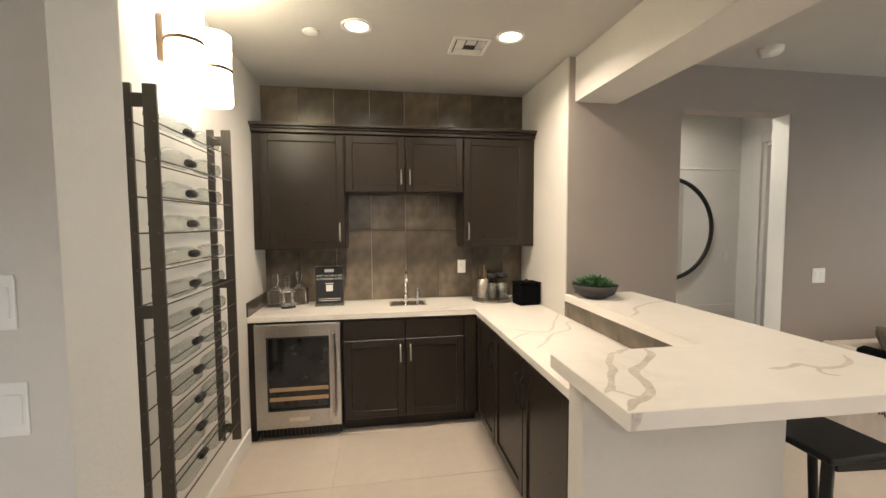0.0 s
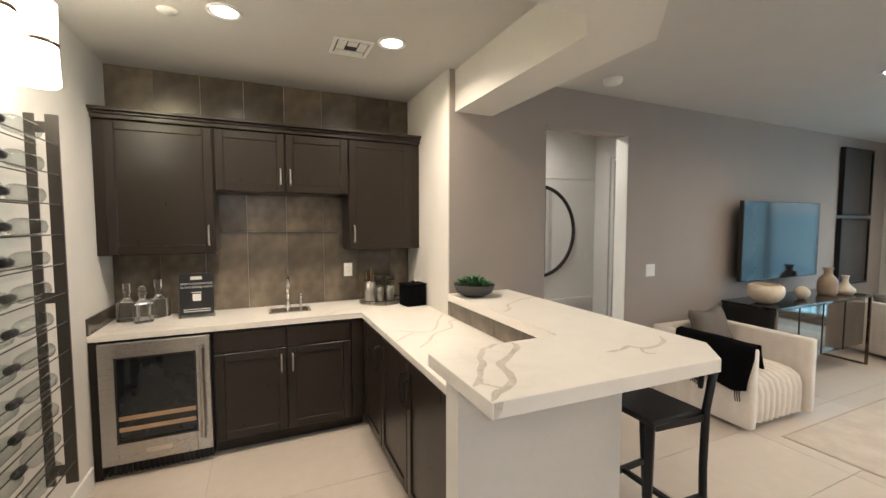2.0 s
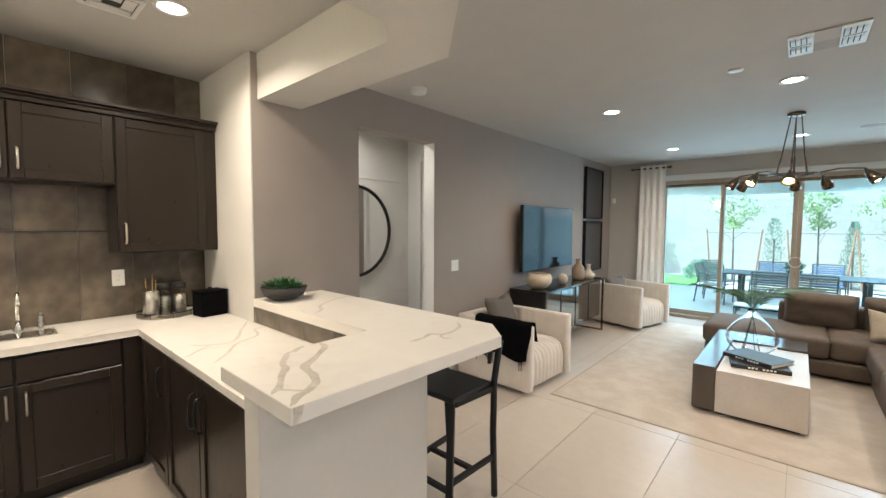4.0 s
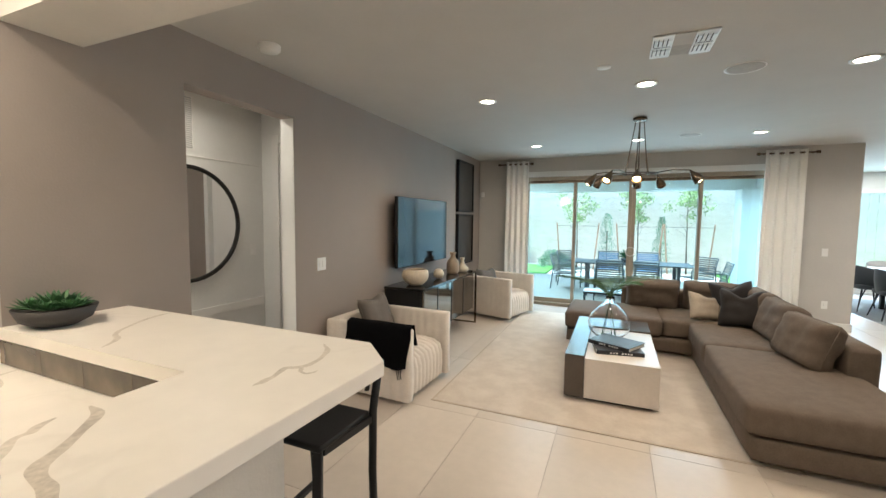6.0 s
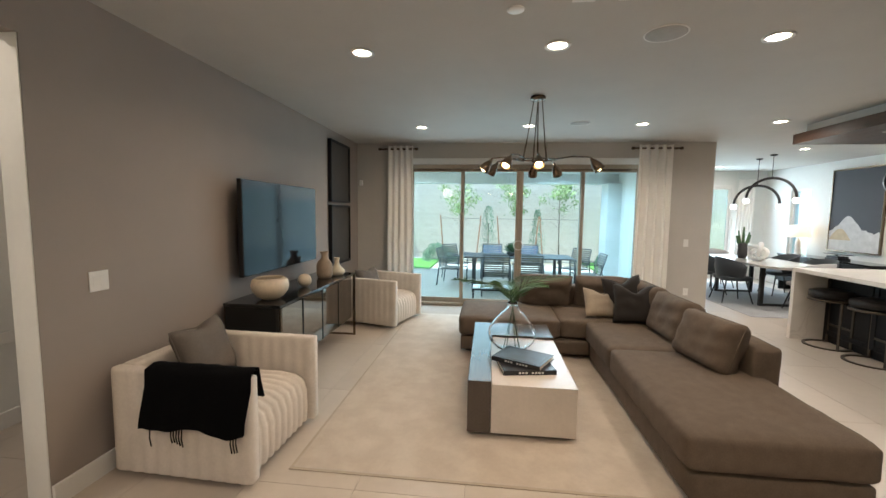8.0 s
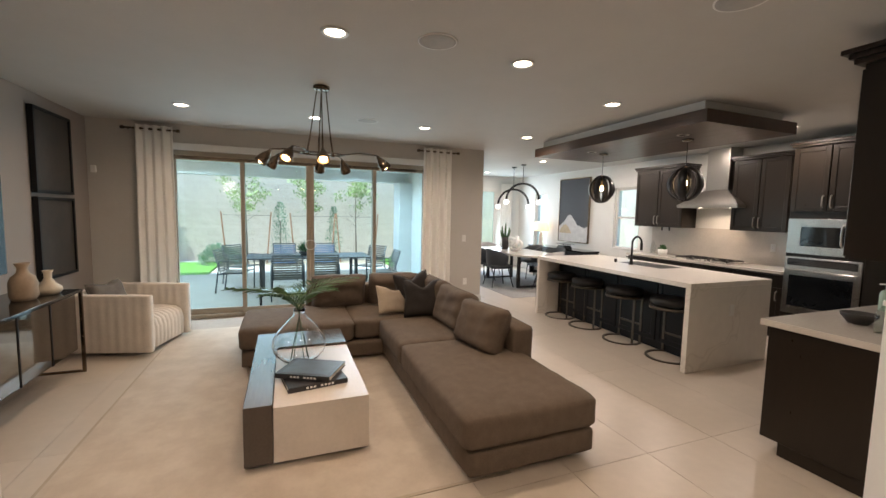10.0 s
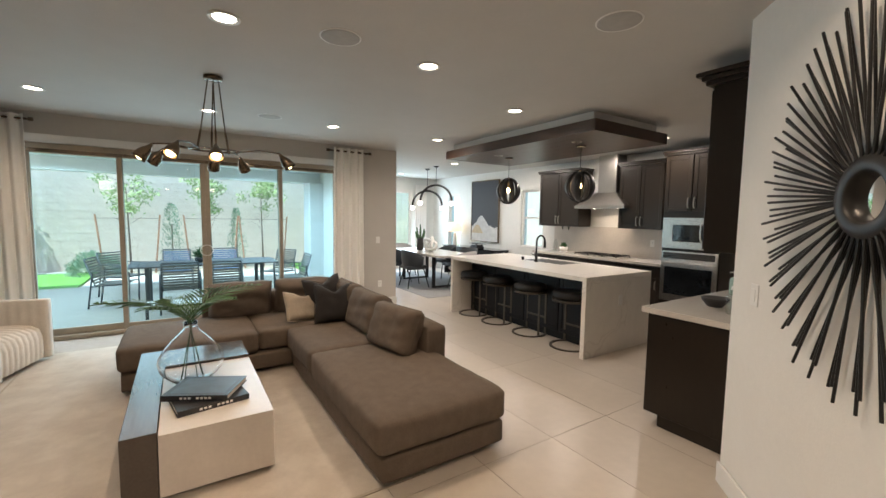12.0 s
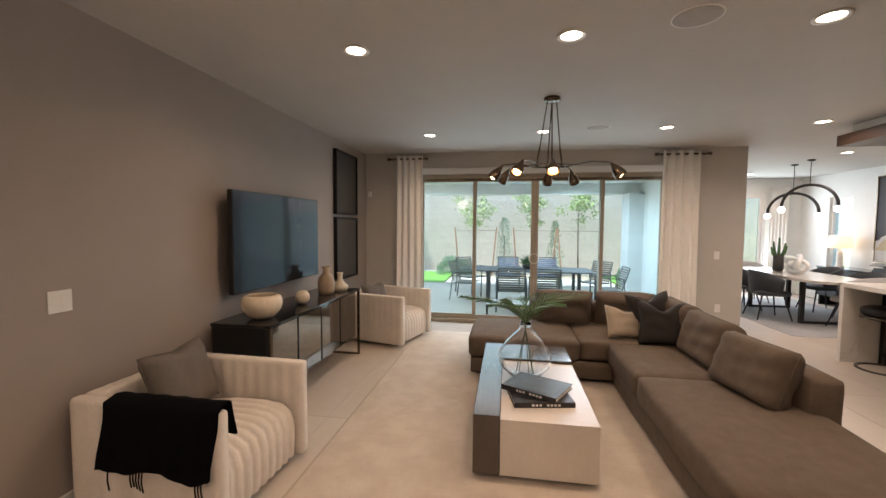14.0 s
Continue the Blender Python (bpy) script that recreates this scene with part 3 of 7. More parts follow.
# White liner on one side only; its colour carries the hall lamp's light.
structure("trim", boxes((2.734, 2.7385, 3.003, 3.137, 0, 2.383)), "wall_white", "pale liner standing for the lit reveal of the hallway opening")
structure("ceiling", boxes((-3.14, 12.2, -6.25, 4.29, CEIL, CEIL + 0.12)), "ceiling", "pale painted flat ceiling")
bm = bmesh.new()
prism(bm, [(-0.995, 1.57), (0.88, 1.57), (1.0, 1.69), (1.0, 2.998), (1.31, 2.998), (1.31, 1.60), (-0.45, -0.16), (-3.0, -2.7), (-3.0, 1.298), (-0.995, 1.298)], 2.40, CEIL - 0.002)
structure("soffit", bm, "wall_light", "dropped painted soffit round the bar")
bm = bmesh.new()
box(bm, -3.14, 12.2, -6.25, 4.29, -0.12, -0.006)
structure("floor", bm, "grout", "large pale porcelain floor tiles").matrix_world = pose(0, 0, 0)
FLOOR = bpy.data.objects["floor"]


def baseboard(name, rows):
    bm = bmesh.new()
    for x0, x1, y0, y1 in rows:
        box(bm, x0, x1, y0, y1, 0, 0.125, r=0.004)
    structure(name, bm, "trim", "white painted baseboard")


baseboard("baseboard", [(0.95 + 1.0, 1.82, 2.985, 3.002)] and [(2.74, 7.69, 2.985, 3.002), (7.685, 7.702, 2.17, 2.984), (7.685, 7.702, -2.63, -1.65), (7.685, 7.955, -2.646, -2.629), (-1.277, -1.260, 1.56, 3.32), (1.10, 3.47, 4.135, 4.152), (3.465, 3.482, 3.99, 4.13), (8.3, 11.99, -6.052, -6.035)])
bm = bmesh.new()
box(bm, 0, 1.86, -0.016, 0, 0, 0.125, r=0.004)
structure("baseboard", bm, "trim", "white painted baseboard").matrix_world = Matrix.Translation((0.905, -0.795, 0)) @ pose(0, 0, 0, 0, 0, -45) @ Matrix.Diagonal((1, -1, 1, 1))


# sliding door to the patio
def sliding_door(name, m, width, panels, label):
    """Glazed panels in bronze frames; the origin is at the left end on the floor, x along the wall."""
    top = thing(name, m, label, "sliding door", kind="structure")
    part("window_frame", boxes((0, width, -0.07, 0.07, 2.298, 2.36), (0, width, -0.07, 0.07, 0, 0.05), (0, 0.05, -0.07, 0.07, 0.05, 2.30), (width - 0.05, width, -0.07, 0.07, 0.05, 2.30), r=0.004), "bronze_frame", top)
    part("head_track", boxes((0.05, width - 0.05, -0.062, -0.046, 2.255, 2.297), (0.05, width - 0.05, 0.046, 0.062, 2.255, 2.297), r=0.002), "bronze", top, "dark bronze head track")
    for i, (a, b, y) in enumerate(panels):
        p = part("door", boxes((a, a + 0.055, y - 0.02, y + 0.02, 0.052, 2.298), (b - 0.055, b, y - 0.02, y + 0.02, 0.052, 2.298), (a + 0.055, b - 0.055, y - 0.02, y + 0.02, 0.052, 0.13), (a + 0.055, b - 0.055, y - 0.02, y + 0.02, 2.25, 2.298), r=0.003), "bronze_frame", top, "bronze framed glass panel")
        g = part("pane", boxes((a + 0.055, b - 0.055, y - 0.004, y + 0.004, 0.13, 2.25)), "pane", p, "clear glass pane")
        g.visible_shadow = False
    return top


M["bronze_frame"] = material("bronze_frame", (0.33, 0.275, 0.21), 0.45, 0.3, grain=0.05)
sl = sliding_door("window_1", pose(7.80, 2.16, 0, 0, 0, -90), 3.80, [(0.05, 0.965, 0.025), (0.905, 1.865, -0.025), (1.867, 2.89, -0.025), (2.83, 3.75, 0.025)], "wide bronze framed sliding glass door to the patio")
part("door_handle", tube(bmesh.new(), [(1.865 + 0.075 * math.cos(a), -0.058, 1.05 + 0.075 * math.sin(a)) for a in np.linspace(0, 6.283, 25)[:-1]], 0.006, 6, True), "nickel", sl)
structure("trim", boxes((7.672, 7.699, -1.67, 2.19, 2.365, 2.455), r=0.004), "trim", "pale header board above the sliding door")
w2 = sliding_door("window_2", pose(12.08, -3.20, 0, 0, 0, -90), 2.10, [(0.05, 1.08, 0.02), (1.02, 2.05, -0.02)], "glass door of the dining room")
for o in w2.children_recursive:
    if "pane" not in o.name:
        o.data.materials[0] = M["trim"]


def sash_window(name, x0, x1, z0, z1):
    top = thing(name, pose((x0 + x1) / 2, -6.14, z0), "white framed sash window in the kitchen wall", "window", kind="structure")
    w, h = (x1 - x0) / 2, z1 - z0
    part("window_frame", boxes((-w, -w + 0.045, -0.04, 0.04, 0, h), (w - 0.045, w, -0.04, 0.04, 0, h), (-w + 0.045, w - 0.045, -0.04, 0.04, 0, 0.045), (-w + 0.045, w - 0.045, -0.04, 0.04, h - 0.045, h), (-w + 0.045, w - 0.045, -0.03, 0.03, h * 0.5, h * 0.5 + 0.04), r=0.003), "trim", top)
    part("window_sill", boxes((-w + 0.002, w - 0.002, 0.042, 0.11, 0, 0.02), r=0.003), "trim", top)
    for a, b in ((0.045, h * 0.5), (h * 0.5 + 0.04, h - 0.045)):
        part("pane", boxes((-w + 0.045, w - 0.045, -0.004, 0.004, a, b)), "pane", top).visible_shadow = False


sash_window("window_3", 7.43, 8.12, 0.90, 2.20)
sash_window("window_4", 10.55, 11.15, 0.55, 2.20)


# hallway door, trim strips
d1 = thing("door_1", pose(3.478, 3.20, 0, 0, 0, 90), "white painted hallway door in a white casing", "door", kind="structure")
part("door_frame", boxes((0.70, 0.785, 0, 0.02, 0, 2.445), (0, 0.70, 0, 0.02, 2.36, 2.445), (0.655, 0.699, -0.05, -0.001, 0, 2.359), (0.0, 0.654, -0.05, -0.001, 2.318, 2.359), r=0.004), "trim", d1)
part("door_panel", boxes((0.004, 0.650, -0.10, -0.06, 0.01, 2.312), (0.12, 0.53, -0.06, -0.052, 0.22, 0.95), (0.12, 0.53, -0.06, -0.052, 1.10, 2.15), r=0.004), "trim", d1)
bm = rod(rod(bmesh.new(), (0.60, -0.06, 0.98), (0.60, 0.0, 0.98), 0.02), (0.60, 0.0, 0.98), (0.50, 0.0, 0.98), 0.008)
part("door_handle", bm, "nickel", d1, "satin nickel lever")
structure("trim", boxes((1.10, 3.46, 4.138, 4.148, 2.118, 2.132), (1.10, 3.46, 4.128, 4.148, 0.61, 0.69), r=0.002), "trim", "flat white trim strips on the hallway wall")


# slate tiles of the bar
def tiles(parent, name, cells, depth, mat, m=None, tag=""):
    """Small slabs from (u0, u1, v0, v1) cells; alike sizes share a mesh. m places (u, depth, v)."""
    meshes = {}
    for u0, u1, v0, v1 in cells:
        key = (round(u1 - u0, 3), round(v1 - v0, 3))
        if key not in meshes:
            b = bmesh.new()
            w, hh = key[0] / 2, key[1] / 2
            box(b, -w, w, -depth, 0, -hh, hh)
            me = bpy.data.meshes.new(name)
            b.to_mesh(me)
            b.free()
            me.materials.append(M[mat])
            meshes[key] = me
        ob = new(name, meshes[key])
        ob.parent = parent
        ob.matrix_parent_inverse = parent.matrix_world.inverted() if parent else Matrix()
        ob.matrix_basis = (m or Matrix()) @ Matrix.Translation(((u0 + u1) / 2, 0, (v0 + v1) / 2))


# outdoors
structure("ground", boxes((12.25, 400, -400, 400, -0.4, -0.06), (-400, -3.2, -400, 400, -0.4, -0.06), (-3.2, 12.25, 4.3, 400, -0.4, -0.06), (-3.2, 12.25, -400, -6.27, -0.4, -0.06)), "ground", "dry brown planting ground")
structure("patio", boxes((7.945, 12.249, -2.485, 4.299, -0.4, -0.05), (12.251, 13.9, -2.2, 2.4, -0.058, -0.05)), "concrete", "grey paved patio floor")
structure("lawn", boxes((12.3, 14.9, 2.45, 9.0, -0.059, -0.02), (12.3, 14.9, -9.0, -2.3, -0.059, -0.02)), "grass", "green artificial lawn")
structure("kerb", boxes((14.9, 14.98, -9.0, 9.0, -0.059, 0.01), r=0.01), "concrete", "pale concrete kerb by the planting bed")
structure("patio_ceiling", boxes((7.945, 12.2, -2.485, 5.0, 2.62, 2.75), (11.9, 12.2, -2.485, 5.0, 2.36, 2.62)), "stucco", "stucco patio roof and beam")
structure("patio_column", boxes((11.6, 12.2, -2.60, -2.15, -0.05, 2.36), r=0.01), "stucco", "stucco column of the patio")
structure("patio_column", boxes((11.6, 12.2, 4.3, 4.75, -0.05, 2.36), r=0.01), "stucco", "stucco column of the patio")
WALLX = 15.6
GARDEN = structure("garden_wall", boxes((WALLX, WALLX + 0.16, -16, 16, -0.06, 3.0)), "mortar", "tan concrete block garden wall")
structure("garden_wall", boxes((2, 16.5, -9.2, -9.0, -0.06, 2.4)), "block", "tan block boundary wall")


# ---- lights that are seen ----
def downlight(x, y):
    t = thing("downlight", pose(x, y, CEIL), "round white recessed ceiling light, switched on", "ceiling light", "recessed ceiling lights")
    b = lathe(bmesh.new(), [(0.062, -0.003), (0.066, -0.008), (0.086, -0.008), (0.088, -0.001), (0.062, -0.001)], 24)
    part("trim_ring", b, "trim", t)
    part("diffuser", lathe(bmesh.new(), [(0, -0.0035), (0.062, -0.0035)], 24), "lens", t)
    return t


first = downlight(*BAR_LIGHTS[0])
# Also puts fixtures at the added, unseen lamps of ROOM_LIGHTS.
for x, y in BAR_LIGHTS[1:] + ROOM_LIGHTS:
    copy_thing(first, pose(x, y, CEIL))
for x, y in PATIO_LIGHTS:
    copy_thing(first, pose(x, y, 2.618))


def ceiling_disc(name, x, y, r, mat, label, cat, h=0.006):
    t = thing(name, pose(x, y, CEIL), label, cat)
    part("cover", lathe(bmesh.new(), [(0, -h), (r * 0.9, -h), (r, -h * 0.6), (r, 0)], 28), mat, t)
    part("rim", lathe(bmesh.new(), [(r, -h * 0.7), (r * 1.07, -h * 0.7), (r * 1.08, 0)], 28), "trim", t)


M["speaker_mesh"] = material("speaker_mesh", (0.42, 0.41, 0.39), 0.8, bump=0.6, bump_scale=300)
for x, y in ((3.77, -0.29), (6.30, -0.31), (2.65, -1.53)):
    ceiling_disc("ceiling_speaker", x, y, 0.12, "speaker_mesh", "round pale grille of a ceiling speaker", "speaker")
ceiling_disc("smoke_alarm", 2.19, 2.68, 0.065, "white_plastic", "round white smoke alarm on the ceiling", "smoke alarm", 0.04)
for x, y in ((3.39, 0.66), (-0.72, 2.88)):
    ceiling_disc("sprinkler_cover", x, y, 0.045, "white_plastic", "small round white sprinkler cover", "sprinkler", 0.008)


def vent(name, m, w, h, groups, slats, label):
    """A ceiling register with banks of louvres; groups: (x0, x1, along)."""
    t = thing(name, m, label, "ceiling vent")
    part("backing", boxes((-w / 2 + 0.01, w / 2 - 0.01, -h / 2 + 0.01, h / 2 - 0.01, -0.004, -0.001)), "vent_dark" if slats < 10 else "grille_grey", t)
    f = 0.022
    part("frame", boxes((-w / 2, w / 2, -h / 2, -h / 2 + f, -0.012, 0), (-w / 2, w / 2, h / 2 - f, h / 2, -0.012, 0), (-w / 2, -w / 2 + f, -h / 2 + f, h / 2 - f, -0.012, 0), (w / 2 - f, w / 2, -h / 2 + f, h / 2 - f, -0.012, 0), r=0.002), "trim", t)
    for x0, x1, y0, y1, along in groups:
        for i in range(slats):
            q = (i + 0.5) / slats
            b = bmesh.new()
            if along == "x":
                y = y0 + q * (y1 - y0)
                bar(b, (x0, y, -0.010), (x1, y, -0.010), 0.009, 0.006)
            else:
                x = x0 + q * (x1 - x0)
                bar(b, (x, y0, -0.010), (x, y1, -0.010), 0.014, 0.003)
            part("slat", b, "trim", t)
    return t


def T0(x, y, z):
    return pose(x, y, z, -90, 0, 0)


vent("ceiling_vent", pose(0.24, 2.93, CEIL), 0.24, 0.24, [(-0.09, 0.09, 0.04, 0.09, "x"), (-0.09, -0.04, -0.09, 0.03, "y"), (0.04, 0.09, -0.09, 0.03, "y"), (-0.03, 0.03, -0.09, -0.03, "x")], 4, "square white ceiling vent with curved louvres over the bar")
big = thing("ceiling_vent", pose(3.145, 0.19, CEIL), "white ceiling vent, two louvred banks either side of a grey plate", "ceiling vent")
for sy in (-1, 1):
    y0, y1 = sorted((sy * 0.058, sy * 0.178))
    bank = part("bank", boxes((-0.18, 0.18, y0, y1, -0.010, -0.001), r=0.003), "trim", big, "white louvred bank")
    for row in (-1, 1):
        for k in range(4):
            y = y0 + 0.022 + 0.025 * k
            x0, x1 = sorted((row * 0.025, row * 0.130))
            part("slat", bar(bmesh.new(), (x0, y, -0.017), (x1, y, -0.013), 0.013, 0.003), "trim", bank)
            # Dark strip laid on the closed bank, coloured as the shade in a slot.
            part("slot", boxes((x0, x1, y + 0.008, y + 0.013, -0.0112, -0.0101)), "vent_dark", bank, "dark slot")
    # Same dark strip for the shade in the cross slot.
    part("cross_gap", boxes((-0.010, -0.004, y0 + 0.012, y1 - 0.012, -0.0112, -0.0101)), "vent_dark", bank, "dark slot")
part("centre_plate", boxes((-0.178, 0.0, -0.0575, 0.0575, -0.008, -0.001), r=0.001), "ceiling", big, "painted centre plate")
# Flat grey sheet; the opening's shade is in its colour.
part("centre_gap", boxes((0.0005, 0.176, -0.0575, 0.0575, -0.003, -0.001)), "speaker_mesh", big, "shaded grey opening")
hv = vent("wall_vent", T0(2.45, 4.147, 2.42), 0.50, 0.50, [(-0.22, 0.22, -0.22, 0.22, "x")], 24, "white framed return air grille high on the hallway wall")


# ---- bar alcove ----
def shaker_door(parent, m, w, h, handle, mat="cabinet", name="door", handle_mat="nickel", rail=0.058):
    """A framed door: x across, z up, front towards -y; handle: (x, z0, z1) or None."""
    d = part(name, boxes((rail - 0.001, w - rail + 0.001, -0.012, -0.002, rail - 0.001, h - rail + 0.001)), mat, parent)
    d.matrix_local = m
    for x0 in (0.002, w - rail):
        part("stile", boxes((x0, x0 + rail - 0.002, -0.022, 0, 0.002, h - 0.002), r=0.0035), mat, d)
    for z0 in (0.002, h - rail):
        part("rail", boxes((rail, w - rail, -0.0215, 0, z0, z0 + rail - 0.002), r=0.0035), mat, d)
    if handle:
        x, a, c = handle
        q = bmesh.new()
        tube(q, [(x, -0.022, a + 0.008), (x, -0.045, a + 0.012), (x, -0.052, a + 0.03), (x, -0.054, (a + c) / 2), (x, -0.052, c - 0.03), (x, -0.045, c - 0.012), (x, -0.022, c - 0.008)], 0.0062, 8)
        part("handle", q, handle_mat, d, "curved metal pull")
    return d


def drawer_front(parent, m, w, h, handle=None, mat="cabinet"):
    b = boxes((0.002, w - 0.002, -0.022, 0, 0.002, h - 0.002), r=0.003)
    d = part("drawer_front", b, mat, parent)
    d.matrix_local = m
    if handle:
        q = bmesh.new()
        x, z = w / 2, h / 2
        tube(q, [(x - 0.07, -0.022, z), (x - 0.06, -0.048, z), (x + 0.06, -0.048, z), (x + 0.07, -0.022, z)], 0.006, 8)
        part("handle", q, "nickel", d, "curved metal pull")


def T(x, y, z, rz=0):
    return pose(x, y, z, 0, 0, rz)


PENDANTS = [(5.87, -3.62), (4.55, -3.62)]


BASE_TOP = 0.874
c = thing("base_cabinet", T(-0.62, 3.88, 0), "dark brown sink base cabinet with two doors under pale quartz", "cabinet", "bar cabinets")
part("body", boxes((0, 1.02, -0.50, 0, 0.10, BASE_TOP), (0.0, 1.02, -0.44, -0.02, 0, 0.10)), "cabinet", c)
for i in (0, 1):
    drawer_front(c, T(0.01 + 0.455 * i, -0.501, 0.715), 0.45, 0.145)
    shaker_door(c, T(0.01 + 0.455 * i, -0.501, 0.11), 0.45, 0.60, ((0.415, 0.035)[i], 0.42, 0.56))
part("filler", boxes((0.925, 1.019, -0.518, -0.501, 0.10, BASE_TOP)), "cabinet", c)
c = thing("end_panel", T(-1.274, 3.88, 0), "dark brown cabinet end panel beside the wine cooler", "cabinet panel", "bar cabinets")
part("panel", boxes((0, 0.043, -0.52, 0, 0, BASE_TOP), r=0.002), "cabinet", c)
c = thing("base_cabinet", T(0.41, 1.802, 0, 0), "dark brown base cabinets of the bar leg, black curved pulls", "cabinet", "bar cabinets")
part("body", boxes((0, 0.44, 0, 1.57, 0.10, BASE_TOP), (0.05, 0.42, 0.01, 1.55, 0, 0.10)), "cabinet", c)
for y1, w, hx in ((1.50, 0.46, 0.42), (1.03, 0.51, 0.47), (0.515, 0.51, 0.04)):
    shaker_door(c, T(-0.001, y1, 0.11, -90), w, 0.755, (hx, 0.50, 0.68), handle_mat="black_metal")

# wine cooler
w = thing("wine_cooler", T(-1.228, 3.345, 0), "stainless steel under-counter wine cooler with a glass door", "wine cooler")
part("body", boxes((0.0, 0.60, 0.03, 0.52, 0.10, 0.868), (0.01, 0.59, 0.06, 0.5, 0.0, 0.10)), "black_metal", w)
d = part("door", boxes((0.006, 0.594, 0.001, 0.028, 0.102, 0.860), r=0.003), "black_metal", w)
for row in ((0.004, 0.09, -0.02, 0, 0.10, 0.862), (0.51, 0.596, -0.02, 0, 0.10, 0.862), (0.091, 0.509, -0.02, 0, 0.10, 0.235), (0.091, 0.509, -0.02, 0, 0.765, 0.862)):
    part("door_rail", boxes(row, r=0.003), "steel", d, "brushed steel door rail")
part("pane", boxes((0.088, 0.512, -0.008, 0.0, 0.233, 0.767)), "dark_glass", d, "dark glass pane")
for z in (0.30, 0.37):
    part("rack_front", boxes((0.095, 0.505, -0.011, -0.0085, z, z + 0.028)), "shelf_wood", d, "pale wooden rack front")
part("gasket", boxes((0.084, 0.094, -0.0215, -0.016, 0.23, 0.77), (0.506, 0.516, -0.0215, -0.016, 0.23, 0.77), (0.094, 0.506, -0.0215, -0.016, 0.23, 0.24), (0.094, 0.506, -0.0215, -0.016, 0.76, 0.77)), "black_metal", d)
b = rod(bmesh.new(), (0.55, -0.065, 0.20), (0.55, -0.065, 0.80), 0.013, 14)
rod(b, (0.55, -0.065, 0.24), (0.55, -0.02, 0.24), 0.009), rod(b, (0.55, -0.065, 0.76), (0.55, -0.02, 0.76), 0.009)
part("handle", b, "steel", d)
part("badge", boxes((0.23, 0.37, -0.0225, -0.02, 0.15, 0.178), r=0.001), "nickel", d, "small blank metal badge")
part("grille", boxes(*[(0.02 + 0.028 * i, 0.034 + 0.028 * i, 0.02, 0.03, 0.02, 0.085) for i in range(20)]), "black_metal", w)

# countertops
SLAB = 0.04
BAR_TOP = 1.075
bm = bmesh.new()
prism(bm, [(-1.274, 3.35), (0.385, 3.35), (0.385, 1.776), (0.944, 1.776), (0.944, 3.0), (0.945, 3.0), (0.945, 3.898), (-1.274, 3.898)], BASE_TOP + 0.001, BASE_TOP + SLAB, r=0.003)
t = thing("countertop", T(0, 0, 0), "white quartz L-shaped bar countertop with grey veins", "countertop")
part("slab", bm, "quartz", t)
bm = bmesh.new()
prism(bm, [(0.293, 1.283), (1.295, 1.258), (1.455, 1.418), (1.46, 2.998), (0.945, 2.998), (0.945, 1.775), (0.293, 1.775)], BAR_TOP - 0.053, BAR_TOP, r=0.003)
t = thing("bar_counter", T(0, 0, 0), "raised white quartz bar top, broad grey veins, clipped corner", "bar counter")
part("slab", bm, "quartz", t)
def vein(parent, z, pts, width, seed, mat="vein"):
    """A wavering ribbon of darker stone, flush in the slab, through points of the plan."""
    P = [Vector((*p, 0)) for p in pts]
    line = []
    for i in range(len(P) - 1):
        a, b_, c_, d_ = P[max(i - 1, 0)], P[i], P[i + 1], P[min(i + 2, len(P) - 1)]
        for k in range(8):
            u = k / 8
            line.append(0.5 * (2 * b_ + (c_ - a) * u + (2 * a - 5 * b_ + 4 * c_ - d_) * u * u + (3 * b_ - a - 3 * c_ + d_) * u**3))
    line.append(P[-1])
    bm = bmesh.new()
    last = None
    for i, p in enumerate(line):
        d_ = (line[min(i + 1, len(line) - 1)] - line[max(i - 1, 0)]).normalized()
        side = Vector((-d_.y, d_.x, 0))
        u = i / (len(line) - 1)
        w = width * min(1, 6 * u + 0.15, 6 * (1 - u) + 0.15) * (1 + 0.55 * noise.noise(Vector((i * 0.11, seed, 0))))
        p = p + side * 0.007 * noise.noise(Vector((i * 0.16, seed + 5, 1)))
        lo = 0.5 + 0.3 * noise.noise(Vector((i * 0.14, seed, 4)))
        row = [bm.verts.new((*(p + side * w * lo).xy, z)), bm.verts.new((*(p - side * w * (1 - lo)).xy, z))]
        if last:
            bm.faces.new((last[0], last[1], row[1], row[0]))
        last = row
    return part("vein", bm, mat, parent, "grey-brown vein in the white quartz")


for k, (w_, pts) in enumerate(((0.024, ((0.616, 1.774), (0.561, 1.75), (0.523, 1.729), (0.456, 1.64), (0.422, 1.567), (0.374, 1.495), (0.332, 1.437), (0.298, 1.406))),
                               (0.030, ((0.685, 1.773), (0.658, 1.692), (0.562, 1.609), (0.495, 1.552), (0.466, 1.477), (0.446, 1.403), (0.388, 1.358), (0.333, 1.327), (0.298, 1.290))),
                               (0.012, ((0.388, 1.358), (0.350, 1.395), (0.330, 1.43))),
                               (0.020, ((1.455, 2.62), (1.33, 2.596), (1.148, 2.491), (1.098, 2.436), (1.067, 2.367), (0.972, 2.286))),
                               (0.022, ((1.36, 1.57), (1.293, 1.503), (1.185, 1.465), (1.124, 1.477), (1.095, 1.514), (1.042, 1.498), (0.991, 1.491), (0.949, 1.494))),
                               (0.012, ((1.124, 1.474), (1.098, 1.448), (1.089, 1.415), (1.125, 1.405))))):
    vein(t, BAR_TOP + 0.0003 + 0.00025 * k, pts, w_, k)
bm = bmesh.new()
